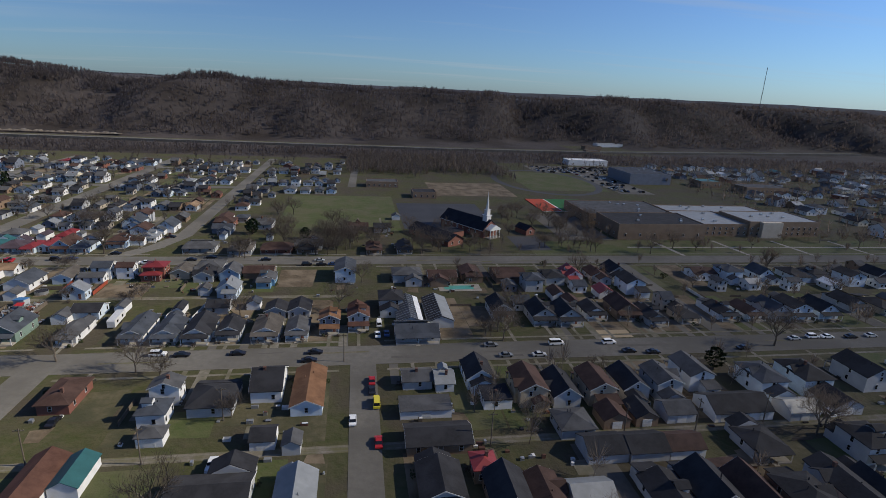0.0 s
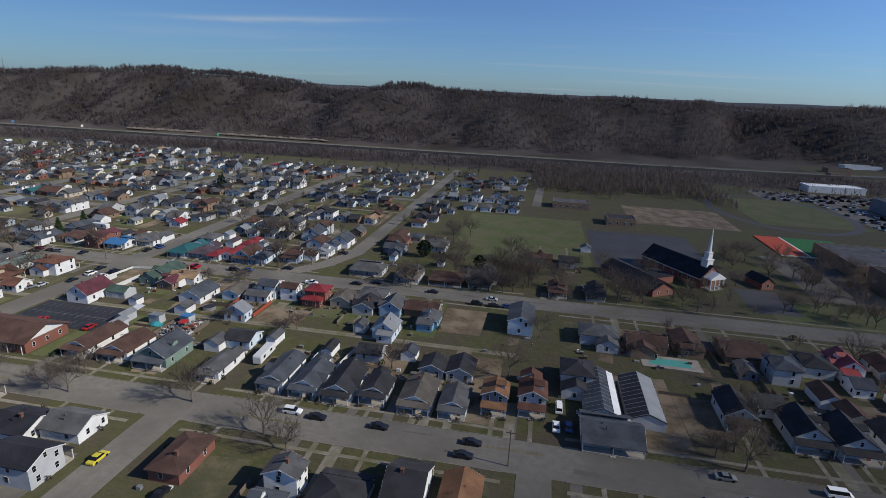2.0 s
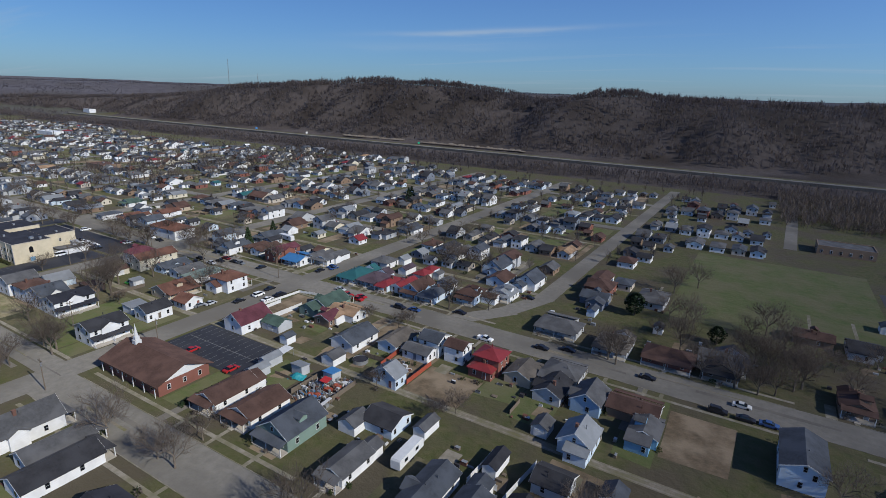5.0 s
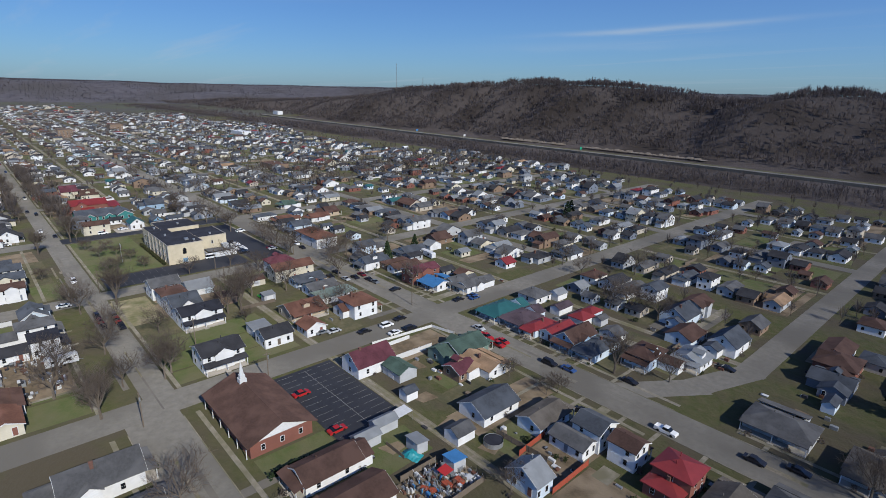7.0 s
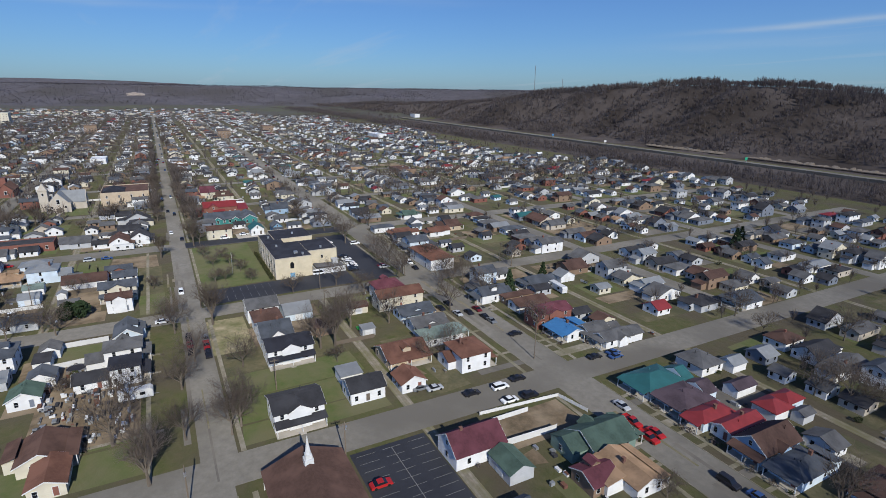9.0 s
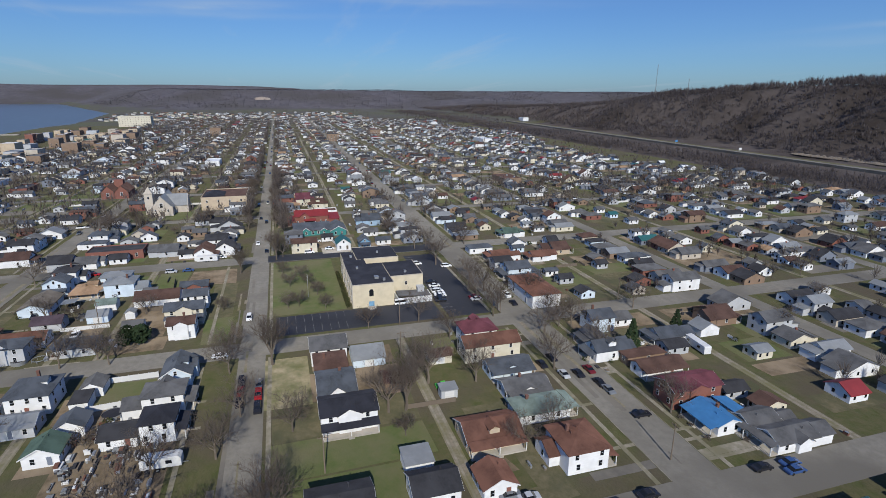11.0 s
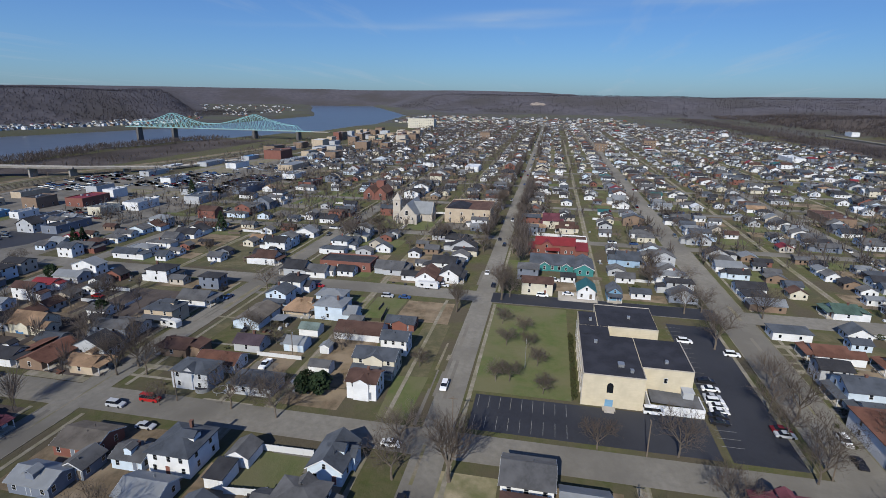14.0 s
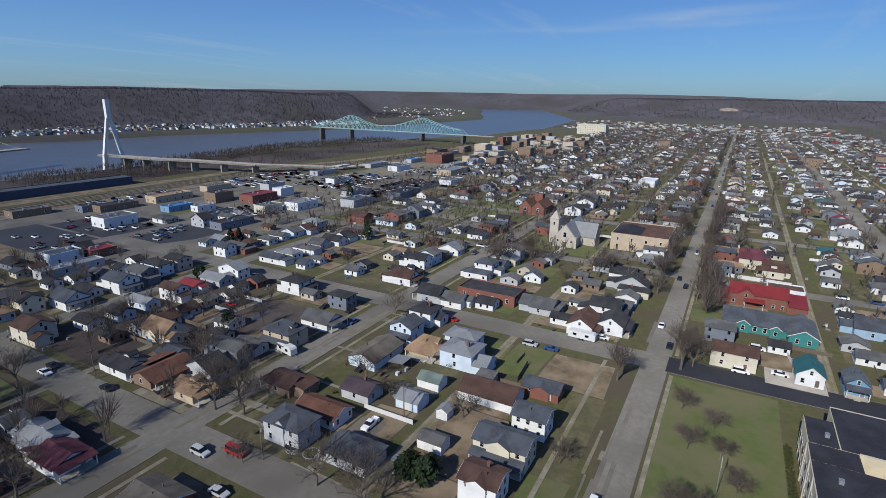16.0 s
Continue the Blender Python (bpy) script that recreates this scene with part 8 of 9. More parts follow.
# the block of plain houses between the south street and the avenue
for k, x0, y0, x1, y1 in (("dirt", -320, 111.5, -290, 127), ("dirt", -306, 96, -290, 107), ("straw", -322, 86, -311, 100), ("lawn", -356, 105, -337, 114), ("lawn", -357, 114, -337, 126),
                          ("dirt", -346, 74, -334, 88), ("lawn", -303, 111.5, -291, 116), ("drive", -299, 96, -288, 103), ("walk", -277.6, 93, -276.4, 107), ("dirt", -290, 111.5, -279, 128),
                          ("straw", -281, 77, -277, 90), ("drive", -318, 95, -312, 107), ("dirt", -356, 127, -337, 146), ("straw", -336, 138, -300, 147), ("lawn", -300, 139, -279, 147), ("straw", -334, 67, -284, 74),
                          ("walk", -282.5, 97.2, -277, 99.0), ("dirt", -300, 79, -291, 95), ("straw", -335, 96, -322, 107)):
    patch(k, x0, y0, x1, y1, 0.03 if k in ("walk", "drive") else 0.004)
for k, (b, m, label) in PATCH.items():
    tagged(new(k + "_patches", b.mesh(k + "_patches", m)), label, "ground", kind="stuff")
slab("cleared_lot", -263, 158.5, -236, 171, 0.03, mat("cleared_fill", (0.27, 0.232, 0.155), (0.17, 0.15, 0.09), 0.95, 0.35, 0.4, c3=(0.105, 0.107, 0.05), scale3=0.13), "cleared pale dirt lot beside the avenue", "ground")
slab("fenced_lawn", -261.0, 117.8, -248.6, 130.6, 0.032, LAWN, "small worn lawn behind white fences", "lawn")
slab("brown_yard", -97, 200, -80, 217, 0.025, DIRT, "large bare brown back yard", "ground")
slab("tennis_dirt", 84, 158, 96, 164, 0.03, SAND, "orange-brown bare front yard", "ground")

WHITEF, WOODF, REDF = TRIM, WOODGREY, mat("red_stained_boards", (0.3, 0.07, 0.04), None, 0.85, 2, 0.1)
fence(-261.3, 118.6, -261.6, 130.8, 1.7, WHITEF, "tall white plank garden fence")
fence(-247.3, 118.2, -248.2, 126.7, 1.7, WHITEF, "tall white plank garden fence")
fence(-174.5, 214, -172.5, 237, 1.0, WHITEF, "low white picket fence round a lawn")
fence(-172.5, 237, -163.5, 239, 1.0, WHITEF, "low white picket fence round a lawn")
fence(-161.6, 213, -161, 227, 1.8, WHITEF, "tall white plank garden fence")
fence(-109.3, 208, -110.2, 218.6, 1.6, REDF, "red-brown board garden fence")
fence(-97.3, 204.1, -97.5, 217, 1.6, REDF, "red-brown board garden fence")
fence(-108.2, 179.2, -108.8, 196, 1.6, WOODF, "weathered wooden yard fence")
fence(-119.8, 183, -119.8, 192.5, 1.6, WOODF, "weathered wooden yard fence")
fence(-64.3, 179, -63.8, 190, 1.6, WHITEF, "white plank fence between gardens")
fence(-55.8, 177.2, -54.2, 192.2, 1.6, WHITEF, "white plank fence between gardens")
fence(-118, 210, -104, 211, 1.6, WOODF, "weathered wooden yard fence")
fence(-395, 190, -382, 192, 1.4, WHITEF, "low white plank boundary fence")
fence(-470, 172, -469, 196, 1.8, WHITEF, "low white plank boundary fence")
fence(-345, 122, -334, 123, 1.5, WOODF, "weathered wooden yard fence")
fb = Buf()
for i in range(330):
    x, y = ry.uniform(-560, 230), ry.choice((-31, 61, 155, 246, 337, 429)) + ry.choice((33, 38, 52, 58))
    if x > -110 and y > 250:
        continue
    if (-366 < x < -274 and 158 < y < 245) or (-192 < x < -137 and 176 < y < 202):
        continue
    L = ry.uniform(6, 16)
    if any(x - 8 < c < x + L + 8 for c in CROSS) or any(a - p - 0.3 < x < a + p + 0.3 and c - q - 0.3 < y < c + q + 0.3 for a, c, p, q in FOOT):
        continue
    if ry.random() < 0.5:
        fb.box(x, x + L * 0.7, y, y + 0.06, 0, 1.0, i % 5 // 4)
    else:
        fb.box(x, x + 0.06, y, y + L, 0, 1.3, i % 5 // 4)
tagged(new("garden_fences", fb.mesh("garden_fences", WOODGREY, TRIM)), "weathered board fences between back gardens", "fences", kind="stuff")


def pool(x, y, r, colour):
    ob = thing("garden_pool", x, y, 0, 0, "round above-ground garden pool with %s side" % colour, "pool")
    b = Buf()
    b.tube((0, 0, 0), (0, 0, 1.2), r, r, 20)
    part("side", b.mesh("side", roof_mat("blue") if colour == "blue" else METAL), ob)
    b = Buf()
    b.face([(r * math.cos(6.283 * i / 20), r * math.sin(6.283 * i / 20), 1.0) for i in range(20)])
    part("cover", b.mesh("cover", roof_mat("blue") if colour == "blue" else roof_mat("black")), ob)


pool(-116.1, 206.9, 2.3, "grey")
pool(-301, 12.5, 3.2, "blue")
pool(-243.7, 124.0, 2.4, "grey")
pool(-281, 90.5, 2.0, "grey")


def camper(x, y, yaw, L=8.0):
    ob = thing("camper_trailer", x, y, 0, yaw, "white box camper trailer parked in a yard", "camper")
    b = Buf()
    b.prism([(-L / 2, 0.6), (L / 2, 0.6), (L / 2, 2.4), (L / 2 - 0.5, 3.0), (-L / 2 + 0.3, 3.0), (-L / 2, 2.6)], -1.2, 1.2, "x")
    me = Buf()
    me.v, me.f, me.m = [(v[1], v[0], v[2]) for v in b.v], b.f, b.m
    part("body", me.mesh("body", TRIM), ob)
    for s in (-1.25, 1.25):
        for u in (-L * 0.25, L * 0.2):
            b = Buf()
            b.box(u - 0.6, u + 0.6, s - 0.02, s + 0.02, 1.5, 2.3)
            part("window", b.mesh("window", GLASS), ob)
        for u in (-0.5, 0.5):
            part("wheel", WHEEL, ob, pose(u, s * 0.9, 0.33))
    b = Buf()
    b.tube((L / 2, 0, 0.6), (L / 2 + 1.2, 0, 0.5), 0.08, 0.06, 4)
    part("tow_bar", b.mesh("tow_bar", METAL), ob)


camper(-79.2, 178.8, 93, 10)
camper(-371, 131.5, 88, 9)
camper(-314.5, 55.5, 80, 7)
camper(-235, 288, 175, 11)
camper(-220.5, 139, 88, 8)

# back yard clutter heap
cl = random.Random(77)
for i in range(14):
    x, y = cl.uniform(-117.5, -110), cl.uniform(184, 195)
    s = cl.uniform(0.4, 1.2)
    ob = thing("yard_crate", x, y, 0, cl.uniform(0, 90), "weathered crate of odds and ends in a cluttered yard", "crate", "yard clutter")
    b = Buf()
    b.box(-s, s, -s * 0.6, s * 0.6, 0, s * 0.8)
    b.box(-s * 0.9, s * 0.7, -s * 0.65, s * 0.65, s * 0.8, s * 0.86)
    part("box", b.mesh("box", cl.choice((WOODGREY, METAL, TRIM, REDF, roof_mat("light"), roof_mat("rust")))), ob)

# street trees along the avenue, garden trees and bushes
ra = random.Random(17)
for x in range(-560, -190, 13):
    for y in (146.5, 161.5):
        if ra.random() < ((0.0 if y < 150 and x > -270 else 0.2) if x > -420 else 0.55) and not (-362 < x < -290 and y > 158):
            tree(x + ra.uniform(-3, 3), y + ra.uniform(-0.8, 0.8), ra.choice((0, 1, 3)), ra.uniform(0.75, 1.05))
for x in range(-560, -200, 16):
    for y in (236, 256.5):
        if ra.random() < 0.4:
            tree(x + ra.uniform(-4, 4), y, ra.choice((0, 1, 2)), ra.uniform(0.7, 1.0))
n = 0
while n < 120:
    x, y = ra.uniform(-640, 220), ra.uniform(-60, 400)
    if (x > -60 and y > 262) or (-366 < x < -274 and 158 < y < 245) or (-176 < x < -136 and 160 < y < 200) or (x > -200 and y < 60):
        continue
    if any(abs(x - a) < p + 1.5 and abs(y - c) < q + 1.5 for a, c, p, q in FOOT) or min(abs(y - v) for v in (-31, 61, 151, 246, 337)) < 8 or min(abs(x - v) for v in CROSS) < 8:
        continue
    n += 1
    if n % 3 == 0:
        evergreen(x, y, 2, ra.uniform(0.8, 1.6))
    else:
        tree(x, y, ra.randrange(5), ra.uniform(0.6, 0.95))
# bare trees too far to count
TOWNTREE = mat("town_tree_twigs", (0.165, 0.137, 0.118), (0.115, 0.096, 0.084), 0.95, 0.1, 0.0, island=0.3)
twiggy(TOWNTREE, 0.45)


def free_of(x, y):
    return (-420 < x < -60 and y < 262) or any(abs(x - a) < p + 0.5 and abs(y - c) < q + 0.5 for a, c, p, q in FOOT) or (x > -60 and y < 470)


spots, garden = [], []
for i in range(16500):
    x, y = ra.uniform(-1700, -430) if i % 3 else ra.uniform(-560, -60), ra.uniform(-120, 590) if i % 3 else ra.uniform(300, 600)
    if free_of(x, y) or (x > -430 and i % 2) or (y > 175 and i % 5 < 3):
        continue
    if x > -430:
        if i % 4 == 0 and min(abs(y - v) for v in (337, 429, 521)) > 5 and min(abs(x - v) for v in CROSS) > 6:
            garden.append((x, y, 0))
        continue
    if min(abs(y - v) for v in (153, 246)) < 5:
        continue
    spots.append((x, y, 0))
avenue_spots = []
for i in range(560):
    x, y = -410 - ra.random() ** 1.1 * 1050, ra.choice((146.0, 147.0, 162, 163, 165.5, 168)) + ra.uniform(-1.5, 1.5)
    if noise.noise((x * 0.014, y * 0.05, 44)) > 0.1:
        avenue_spots.append((x, y, 0))
forest("avenue_trees", avenue_spots, "tall bare street trees along the long avenue", 8, 15, 60, TOWNTREE, 0.12)
for i in range(520):
    spots.append((-430 - ra.random() * 1000, ra.choice((55.5, 66.5, 239, 253, 331, 343, -37, -25)) + ra.uniform(-1, 1), 0))
for i in range(500):
    spots.append((ra.uniform(30, 900), ra.uniform(560, 640), 0))
for i in range(2200):
    spots.append((ra.uniform(300, 1000), ra.uniform(255, 640), 0))
for i in range(2600):
    x, y = ra.uniform(-10, 150), ra.uniform(455, 640)
    if y > 515 + 60 * noise.noise((x * 0.03, 3.0, 1)) + 30 * noise.noise((x * 0.1, y * 0.1, 2)):
        spots.append((x, y, 0))
for i in range(420):
    x, y = ra.uniform(-1040, -560), ra.uniform(-330, -150)
    if abs(y + 245 - 0.06 * (x + 600)) > 26:
        spots.append((x, y, 0))
for i in range(1500):
    x = ra.uniform(-1000, -420)
    spots.append((x, lerp(x, *NEAR_BANK) + ra.uniform(26, 75 if x < -560 else 110), 0))
for i in range(700):
    x, y = ra.uniform(-2400, -1650), ra.uniform(-320, 500)
    if y > lerp(x, *NEAR_BANK) + 50:
        spots.append((x, y, 0))
for i in range(600):
    x = ra.uniform(-3400, -1500)
    y = lerp(x, *FAR_BANK) - 30 - 600 * ra.random()
    spots.append((x, y, ground_z(x, y)))
forest("town_trees", spots, "leafless trees among the distant houses", 5, 11, 11, TOWNTREE, 0.23, low=0.3)
forest("garden_trees", garden, "bare garden trees with fine spreading twigs", 5, 9.5, 60, TOWNTREE, 0.07)

east = []
for i in range(520):
    x, y = ra.uniform(30, 340), ra.uniform(64, 300)
    if len(east) < 190 and not any(abs(x - a) < p + 0.6 and abs(y - c) < q + 0.6 for a, c, p, q in FOOT) and min(abs(y - v) for v in (61, 151, 246)) > 7.5:
        east.append((x, y, 0))
forest("east_trees", east, "bare trees crowded among the eastern yards", 5, 10, 60, TOWNTREE, 0.075)
# shaded grove beside the second street and the church
for i in range(34):
    x, y = ra.uniform(-45, 66), ra.uniform(254, 300)
    if any(abs(x - a) < p + 1 and abs(y - c) < q + 1 for a, c, p, q in FOOT):
        continue
    tree(x, y, ra.choice((0, 1, 2)), ra.uniform(0.7, 1.0))

# rows of parked cars in the far car parks
pc = Buf()
PCOL = ("white", "black", "grey", "silver", "maroon", "blue")
for x0, y0, x1, y1, n in ((-640, -100, -540, -66, 90), (-645, -170, -550, -108, 130), (-610, -238, -522, -180, 110), (-395, -182, -366, -120, 22), (-360, -190, -326, -115, 12), (-405, -115, -368, -86, 12), (-518, -128, -442, -86, 40), (-480, -230, -402, -207, 25), (-755, -138, -660, -62, 60), (195, 550, 298, 598, 130), (230, 440, 258, 545, 60), (-860, -110, -740, -60, 60)):
    for i in range(n):
        x, y = x0 + 2.9 * ra.randrange(max(1, int((x1 - x0) / 2.9))), y0 + 8.0 * ra.randrange(max(1, int((y1 - y0) / 8.0)))
        c = ra.choice((0, 0, 0, 1, 2, 2, 3, 3, 4, 5))
        pc.box(x - 0.9, x + 0.9, y - 2.3, y + 2.3, 0.35, 0.95, c)
        pc.prism([(y - 1.7, 0.95), (y + 1.2, 0.95), (y + 0.5, 1.5), (y - 1.3, 1.5)], x - 0.8, x + 0.8, "x", 6)
        pc.box(x - 0.85, x + 0.85, y - 2.0, y + 2.0, 0.02, 0.36, 6)
for i in range(420):
    if i % 3:
        y, x = ra.choice((-31, 61, 153.6, 246, 337, 429)), ra.uniform(-1500, -440)
        y += ra.choice((-1, 1)) * (2.9 if abs(y - 246) > 1 else 4.6)
        dx, dy = 2.3, 0.9
    else:
        x, y = ra.choice(CROSS[5:]), ra.uniform(-30, 500)
        x += ra.choice((-1, 1)) * 2.8
        dx, dy = 0.9, 2.3
    c = ra.choice((0, 0, 1, 2, 2, 3, 3, 4, 5))
    pc.box(x - dx, x + dx, y - dy, y + dy, 0.35, 0.95, c)
    pc.box(x - dx * 0.7, x + dx * 0.6, y - dy * 0.7, y + dy * 0.6, 0.95, 1.45, 6)
    pc.box(x - dx * 0.9, x + dx * 0.9, y - dy * 0.9, y + dy * 0.9, 0.06, 0.36, 6)
tagged(new("parked_cars", pc.mesh("parked_cars", *[mat("car_paint_" + c, CARC[c], CARC[c], 0.25, 1.0, 0.0, c3=CARC[c]) for c in PCOL], GLASS)), "rows of cars parked in distant car parks", "cars", kind="stuff")

# blue tarpaulin heap and red awning in the cluttered yard
TARP = mat("teal_tarpaulin", (0.03, 0.3, 0.34), (0.02, 0.22, 0.26), 0.5, 1.0, 0.3)
tp = thing("tarpaulin_heap", -125, 190, 0, 20, "crumpled teal tarpaulin over a heap in a yard", "tarpaulin")
b = Buf()
hz = [[max(0.0, 1.2 - 0.055 * ((i - 6) ** 2 + (j - 4) ** 2)) + (cl.uniform(0.0, 0.3) if 0 < i < 12 and 0 < j < 8 else 0.02) for j in range(9)] for i in range(13)]
b.v = [(-2.4 + i * 0.4, -1.6 + j * 0.4, hz[i][j]) for i in range(13) for j in range(9)]
b.f = [(i * 9 + j, i * 9 + 9 + j, i * 9 + 10 + j, i * 9 + 1 + j) for i in range(12) for j in range(8)]
b.m = [0] * len(b.f)
part("sheet", b.mesh("sheet", TARP), tp)


def awning(x, y, w, d, h, m, label):
    """A sloping sheet on four thin posts."""
    ob = thing("awning", x, y, 0, 0, label, "awning")
    b = Buf()
    b.prism([(-d / 2, h), (d / 2, h + 0.35), (d / 2, h + 0.41), (-d / 2, h + 0.06)], -w / 2, w / 2, "x")
    part("sheet", b.mesh("sheet", m), ob)
    b = Buf()
    b.tube((0, 0, 0), (0, 0, h + 0.1), 0.04, 0.04, 6)
    me = b.mesh("post", METAL)
    for u in (-1, 1):
        for v in (-1, 1):
            part("post", me, ob, pose(u * (w / 2 - 0.1), v * (d / 2 - 0.1), 0))


awning(-114.6, 190.6, 2.6, 2.4, 2.2, mat("red_canvas", (0.5, 0.03, 0.03), None, 0.7, 1.0, 0.1), "bright red canvas awning in a cluttered yard")
awning(-107.4, 183.0, 1.0, 3.6, 2.0, TRIM, "pale sheet awning beside a board fence")
awning(-324.6, 90.2, 5.4, 5.0, 2.4, roof_mat("light"), "pale grey sheet carport roof beside a house")
tr = thing("trampoline", -281.0, 95.6, 0, 0, "round black trampoline with a pale rim beside a house", "trampoline")
b = Buf()
for i in range(20):
    a0, a1 = i * math.tau / 20, (i + 1) * math.tau / 20
    b.tube((1.9 * math.cos(a0), 1.9 * math.sin(a0), 0.85), (1.9 * math.cos(a1), 1.9 * math.sin(a1), 0.85), 0.09, 0.09, 6)
part("rim", b.mesh("rim", METAL), tr)
b = Buf()
b.tube((0, 0, 0.82), (0, 0, 0.85), 1.8, 1.8, 20)
part("mat", b.mesh("mat", roof_mat("black")), tr)
b = Buf()
b.tube((0, 0, 0), (0, 0, 0.85), 0.05, 0.05, 6)
lg = b.mesh("leg", METAL)
for i in range(5):
    part("leg", lg, tr, pose(1.86 * math.cos(i * 1.2566), 1.86 * math.sin(i * 1.2566), 0))
awning(-137, 196.4, 3.4, 4.6, 2.2, TRIM, "white sheet awning over yard goods")
hd_ = thing("hedge", -138, 168, 0, 0, "clipped dark green hedge beside the church lawn", "hedge")
b = Buf()
for i in range(260):
    c = Vector((cl.uniform(-0.7, 0.7), cl.uniform(-5, 5), cl.uniform(0.1, 1.5)))
    u = Vector((cl.uniform(-1, 1), cl.uniform(-1, 1), cl.uniform(-1, 1))).normalized() * 0.4
    v = u.orthogonal().normalized() * 0.3
    b.face([c - u, c + v, c + u, c - v])
part("leaves", b.mesh("leaves", PINE), hd_)
slab("church_side_lawn", -145.5, 163, -139.5, 180, 0.03, LAWN, "small green lawn beside the church", "lawn")

# swimming pool with a pale deck behind the brown houses
pw = thing("swimming_pool", 43, 208, 0, 0, "turquoise swimming pool with a pale concrete deck", "pool")
b = Buf()
b.box(-9, 9, -4, 4, 0, 0.12)
part("deck", b.mesh("deck", CONCRETE), pw)
b = Buf()
b.box(-6.5, 6, -2.2, 2.2, 0.12, 0.15)
part("water", b.mesh("water", mat("pool_cover", (0.08, 0.3, 0.26), None, 0.4, 1.0, 0.0)), pw)
for i in range(26):
    x, y = ra.uniform(86, 150), ra.uniform(256, 350)
    if not any(abs(x - a) < p + 1 and abs(y - c) < q + 1 for a, c, p, q in FOOT):
        tree(x, y, ra.choice((0, 1, 2)), ra.uniform(0.7, 1.05))
# dark trees by the south street
grove = []
for i in range(900):
    x, y = ra.uniform(-345, -205), ra.uniform(-110, 54)
    if any(abs(x - a) < p + 0.5 and abs(y - c) < q + 0.5 for a, c, p, q in FOOT) or abs(x + 272) < 7 or abs(y + 31) < 6 or len(grove) > 130:
        continue
    grove.append((x, y, 0))
forest("grove_trees", grove, "bare dark trees crowded among the south street yards", 6, 12, 60, TOWNTREE, 0.075)
for i in range(26):
    x, y = ra.uniform(-300, -236), ra.uniform(-40, 54)
    if any(abs(x - a) < p + 1 and abs(y - c) < q + 1 for a, c, p, q in FOOT) or abs(x + 272) < 7 or abs(y + 31) < 6:
        continue
    tree(x, y, ra.choice((0, 1, 2)), ra.uniform(0.75, 1.05))
slab("bare_grove_floor", -345, -24, -280, 54, 0.012, LEAFLITTER, "leaf-strewn bare ground under trees", "ground")
slab("bare_grove_floor_south", -264, -25, -190, 54, 0.012, LEAFLITTER, "leaf-strewn bare ground under trees", "ground")

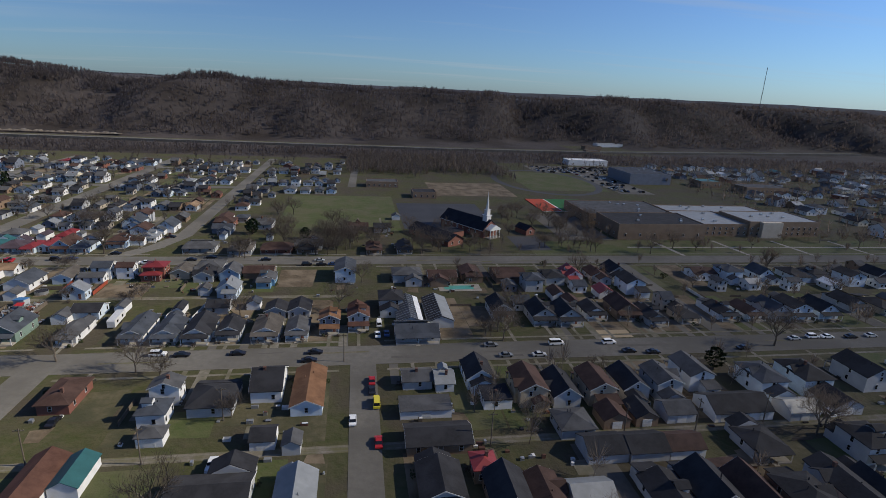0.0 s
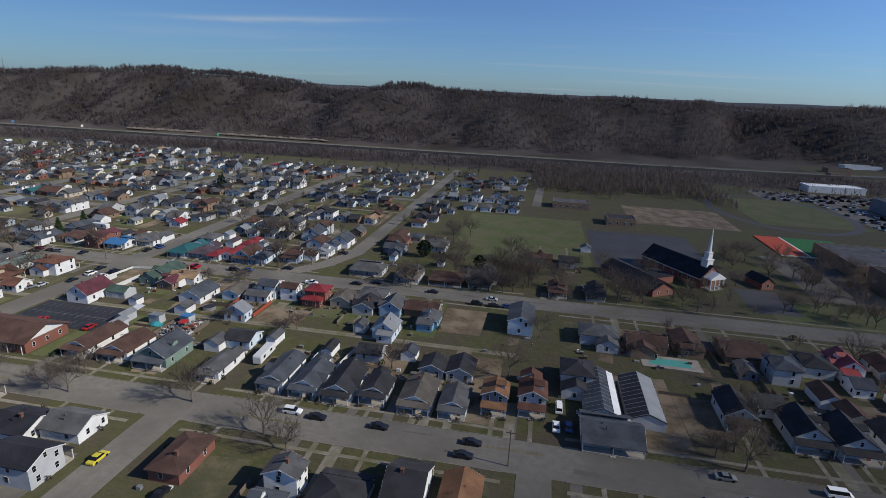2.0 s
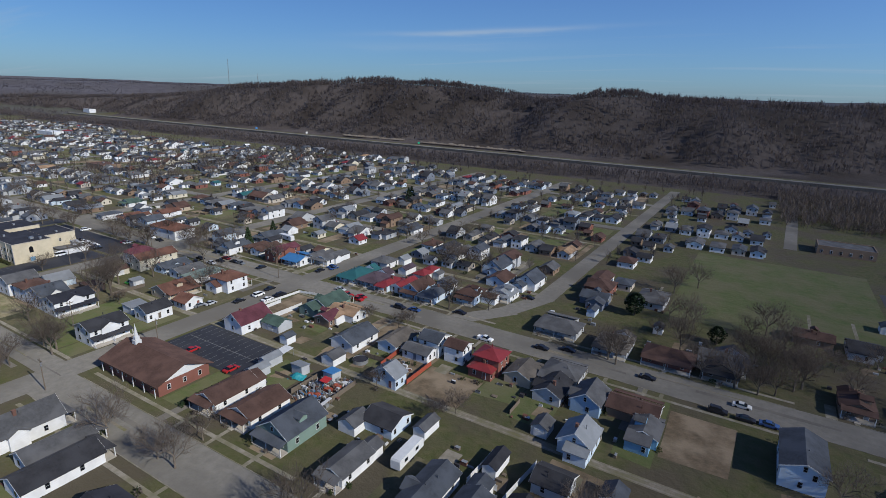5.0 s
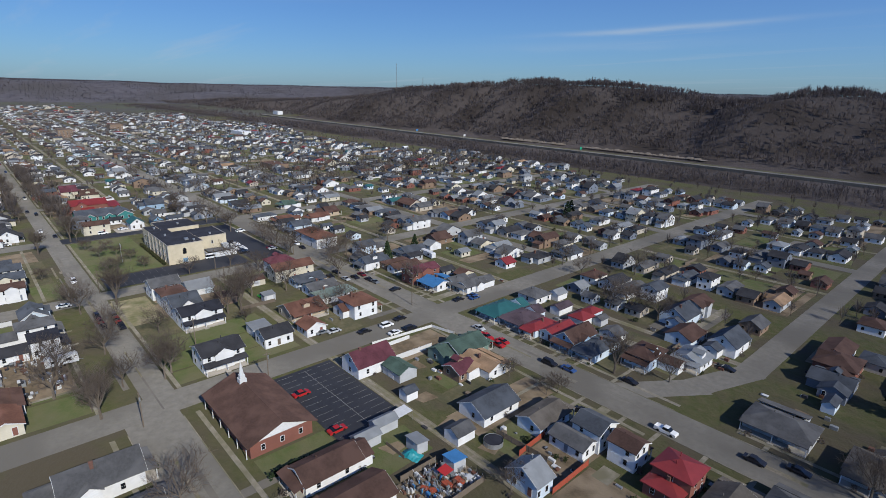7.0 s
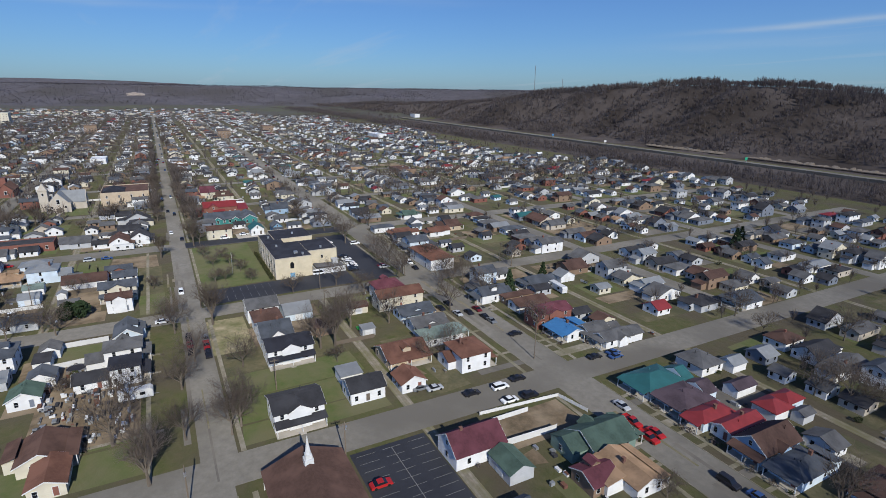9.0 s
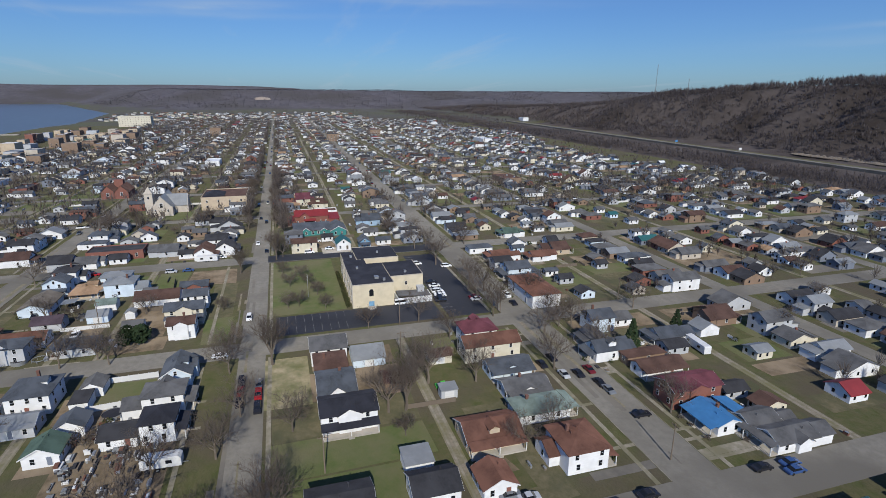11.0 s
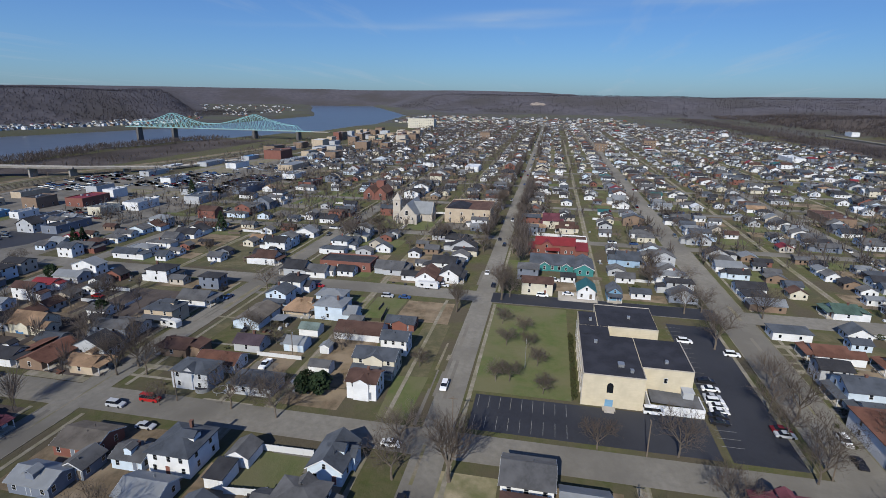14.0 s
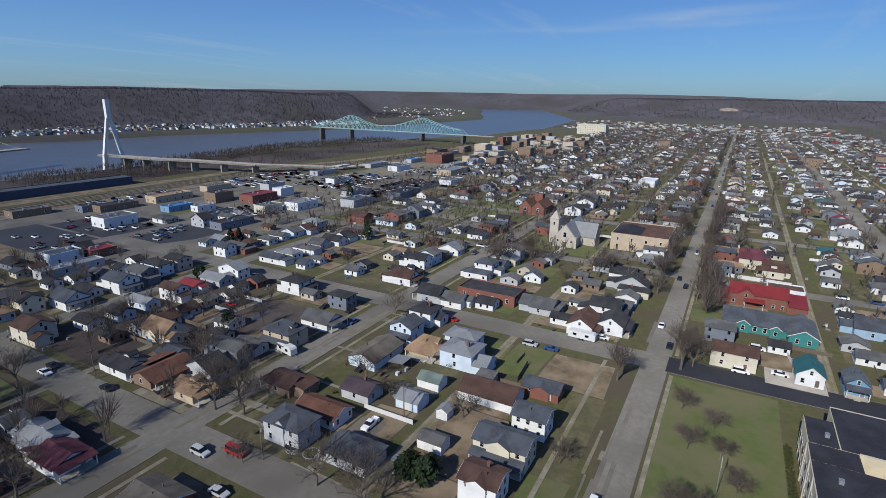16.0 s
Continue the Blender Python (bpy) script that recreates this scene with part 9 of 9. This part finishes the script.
# low shrubs against house walls, and odds and ends in the back yards
rs = random.Random(61)
sh, od = Buf(), Buf()
for x, y, face, w, d in HOMES:
    if face not in "NS" or x < -560:
        continue
    s_ = -1 if face == "S" else 1
    for k in range(rs.choice((1, 2, 3, 4))):
        if rs.random() < 0.6:
            cx, cy = x + rs.uniform(-0.5, 0.5) * w, y + s_ * (d / 2 + rs.uniform(2.2, 3.2))
        else:
            cx, cy = x + rs.choice((-1, 1)) * (w / 2 + 0.7), y + rs.uniform(-0.5, 0.5) * d
        R, H, mi = rs.uniform(0.45, 1.0), rs.uniform(0.6, 1.5), rs.choice((0, 1, 1))
        for q in range(26):
            a, t = rs.uniform(0, 6.283), rs.random()
            c = Vector((cx + R * math.cos(a) * rs.random() ** 0.5, cy + R * math.sin(a) * rs.random() ** 0.5, 0.1 + H * t))
            u = Vector((rs.uniform(-1, 1), rs.uniform(-1, 1), rs.uniform(-0.6, 1))).normalized() * rs.uniform(0.18, 0.36)
            v = u.orthogonal().normalized() * 0.2
            sh.face([c - u, c + v, c + u, c - v], mi)
    for k in range(rs.choice((1, 2, 4, 6))):
        cx, cy = x + rs.uniform(-0.7, 0.7) * w, y - s_ * (d / 2 + rs.uniform(1.0, 11))
        if (-176 < cx < -138 and 179 < cy < 200) or (-362 < cx < -275 and 158 < cy < 240) or (-266 < cx < -234 and 157 < cy < 173):
            continue
        if any(abs(cx - a) < p + 0.3 and abs(cy - c) < q + 0.3 for a, c, p, q in FOOT):
            continue
        e, f, h = rs.uniform(0.2, 0.9), rs.uniform(0.2, 0.6), rs.uniform(0.25, 1.0)
        od.box(cx - e, cx + e, cy - f, cy + f, 0, h, rs.randrange(6))
        if rs.random() < 0.5:
            od.box(cx - e * 0.6, cx + e * 1.1, cy - f * 1.1, cy + f * 0.8, h, h + 0.07, rs.randrange(6))
for i in range(230):
    cx, cy = rs.uniform(-119, -109.4), rs.uniform(181.5, 196.5)
    if any(abs(cx - a) < p + 0.3 and abs(cy - c) < q + 0.3 for a, c, p, q in FOOT):
        continue
    e, f, h = rs.uniform(0.1, 0.55), rs.uniform(0.1, 0.35), rs.uniform(0.15, 1.2)
    od.box(cx - e, cx + e, cy - f, cy + f, 0, h, rs.choice((0, 0, 1, 1, 2, 2, 3, 4, 5, 7)))
    od.tube((cx, cy, 0), (cx + rs.uniform(-0.8, 0.8), cy + rs.uniform(-0.8, 0.8), h + rs.uniform(0.1, 0.8)), 0.05, 0.04, 4, rs.choice((0, 1, 2)))
slab("clutter_yard", -119.6, 180, -109, 197, 0.03, DIRT, "bare brown yard strewn with odds and ends", "ground")
slab("junk_yard", -243, 117, -203, 140, 0.03, DIRT, "bare brown yard strewn with odds and ends", "ground")
for i in range(150):
    cx, cy = rs.uniform(-242, -204), rs.uniform(118, 139)
    if any(abs(cx - a) < p + 0.3 and abs(cy - c) < q + 0.3 for a, c, p, q in FOOT):
        continue
    e, f, h = rs.uniform(0.2, 1.3), rs.uniform(0.2, 0.7), rs.uniform(0.2, 1.1)
    k = rs.choice((0, 0, 1, 2, 3, 4, 5))
    od.box(cx - e, cx + e, cy - f, cy + f, 0, h, k)
    od.box(cx - e * 0.4, cx + e * 0.9, cy - f * 1.1, cy + f * 0.3, h, h + rs.uniform(0.05, 0.5), rs.randrange(6))
tagged(new("garden_shrubs", sh.mesh("garden_shrubs", BUSHM, TOWNTREE)), "low shrubs, part bare, against house walls", "shrubs", kind="stuff")
tagged(new("yard_odds", od.mesh("yard_odds", WOODGREY, METAL, TRIM, roof_mat("rust"), roof_mat("light"), roof_mat("dark"), REDF, roof_mat("blue"))), "bins, crates and odds and ends in back yards", "clutter", kind="stuff")
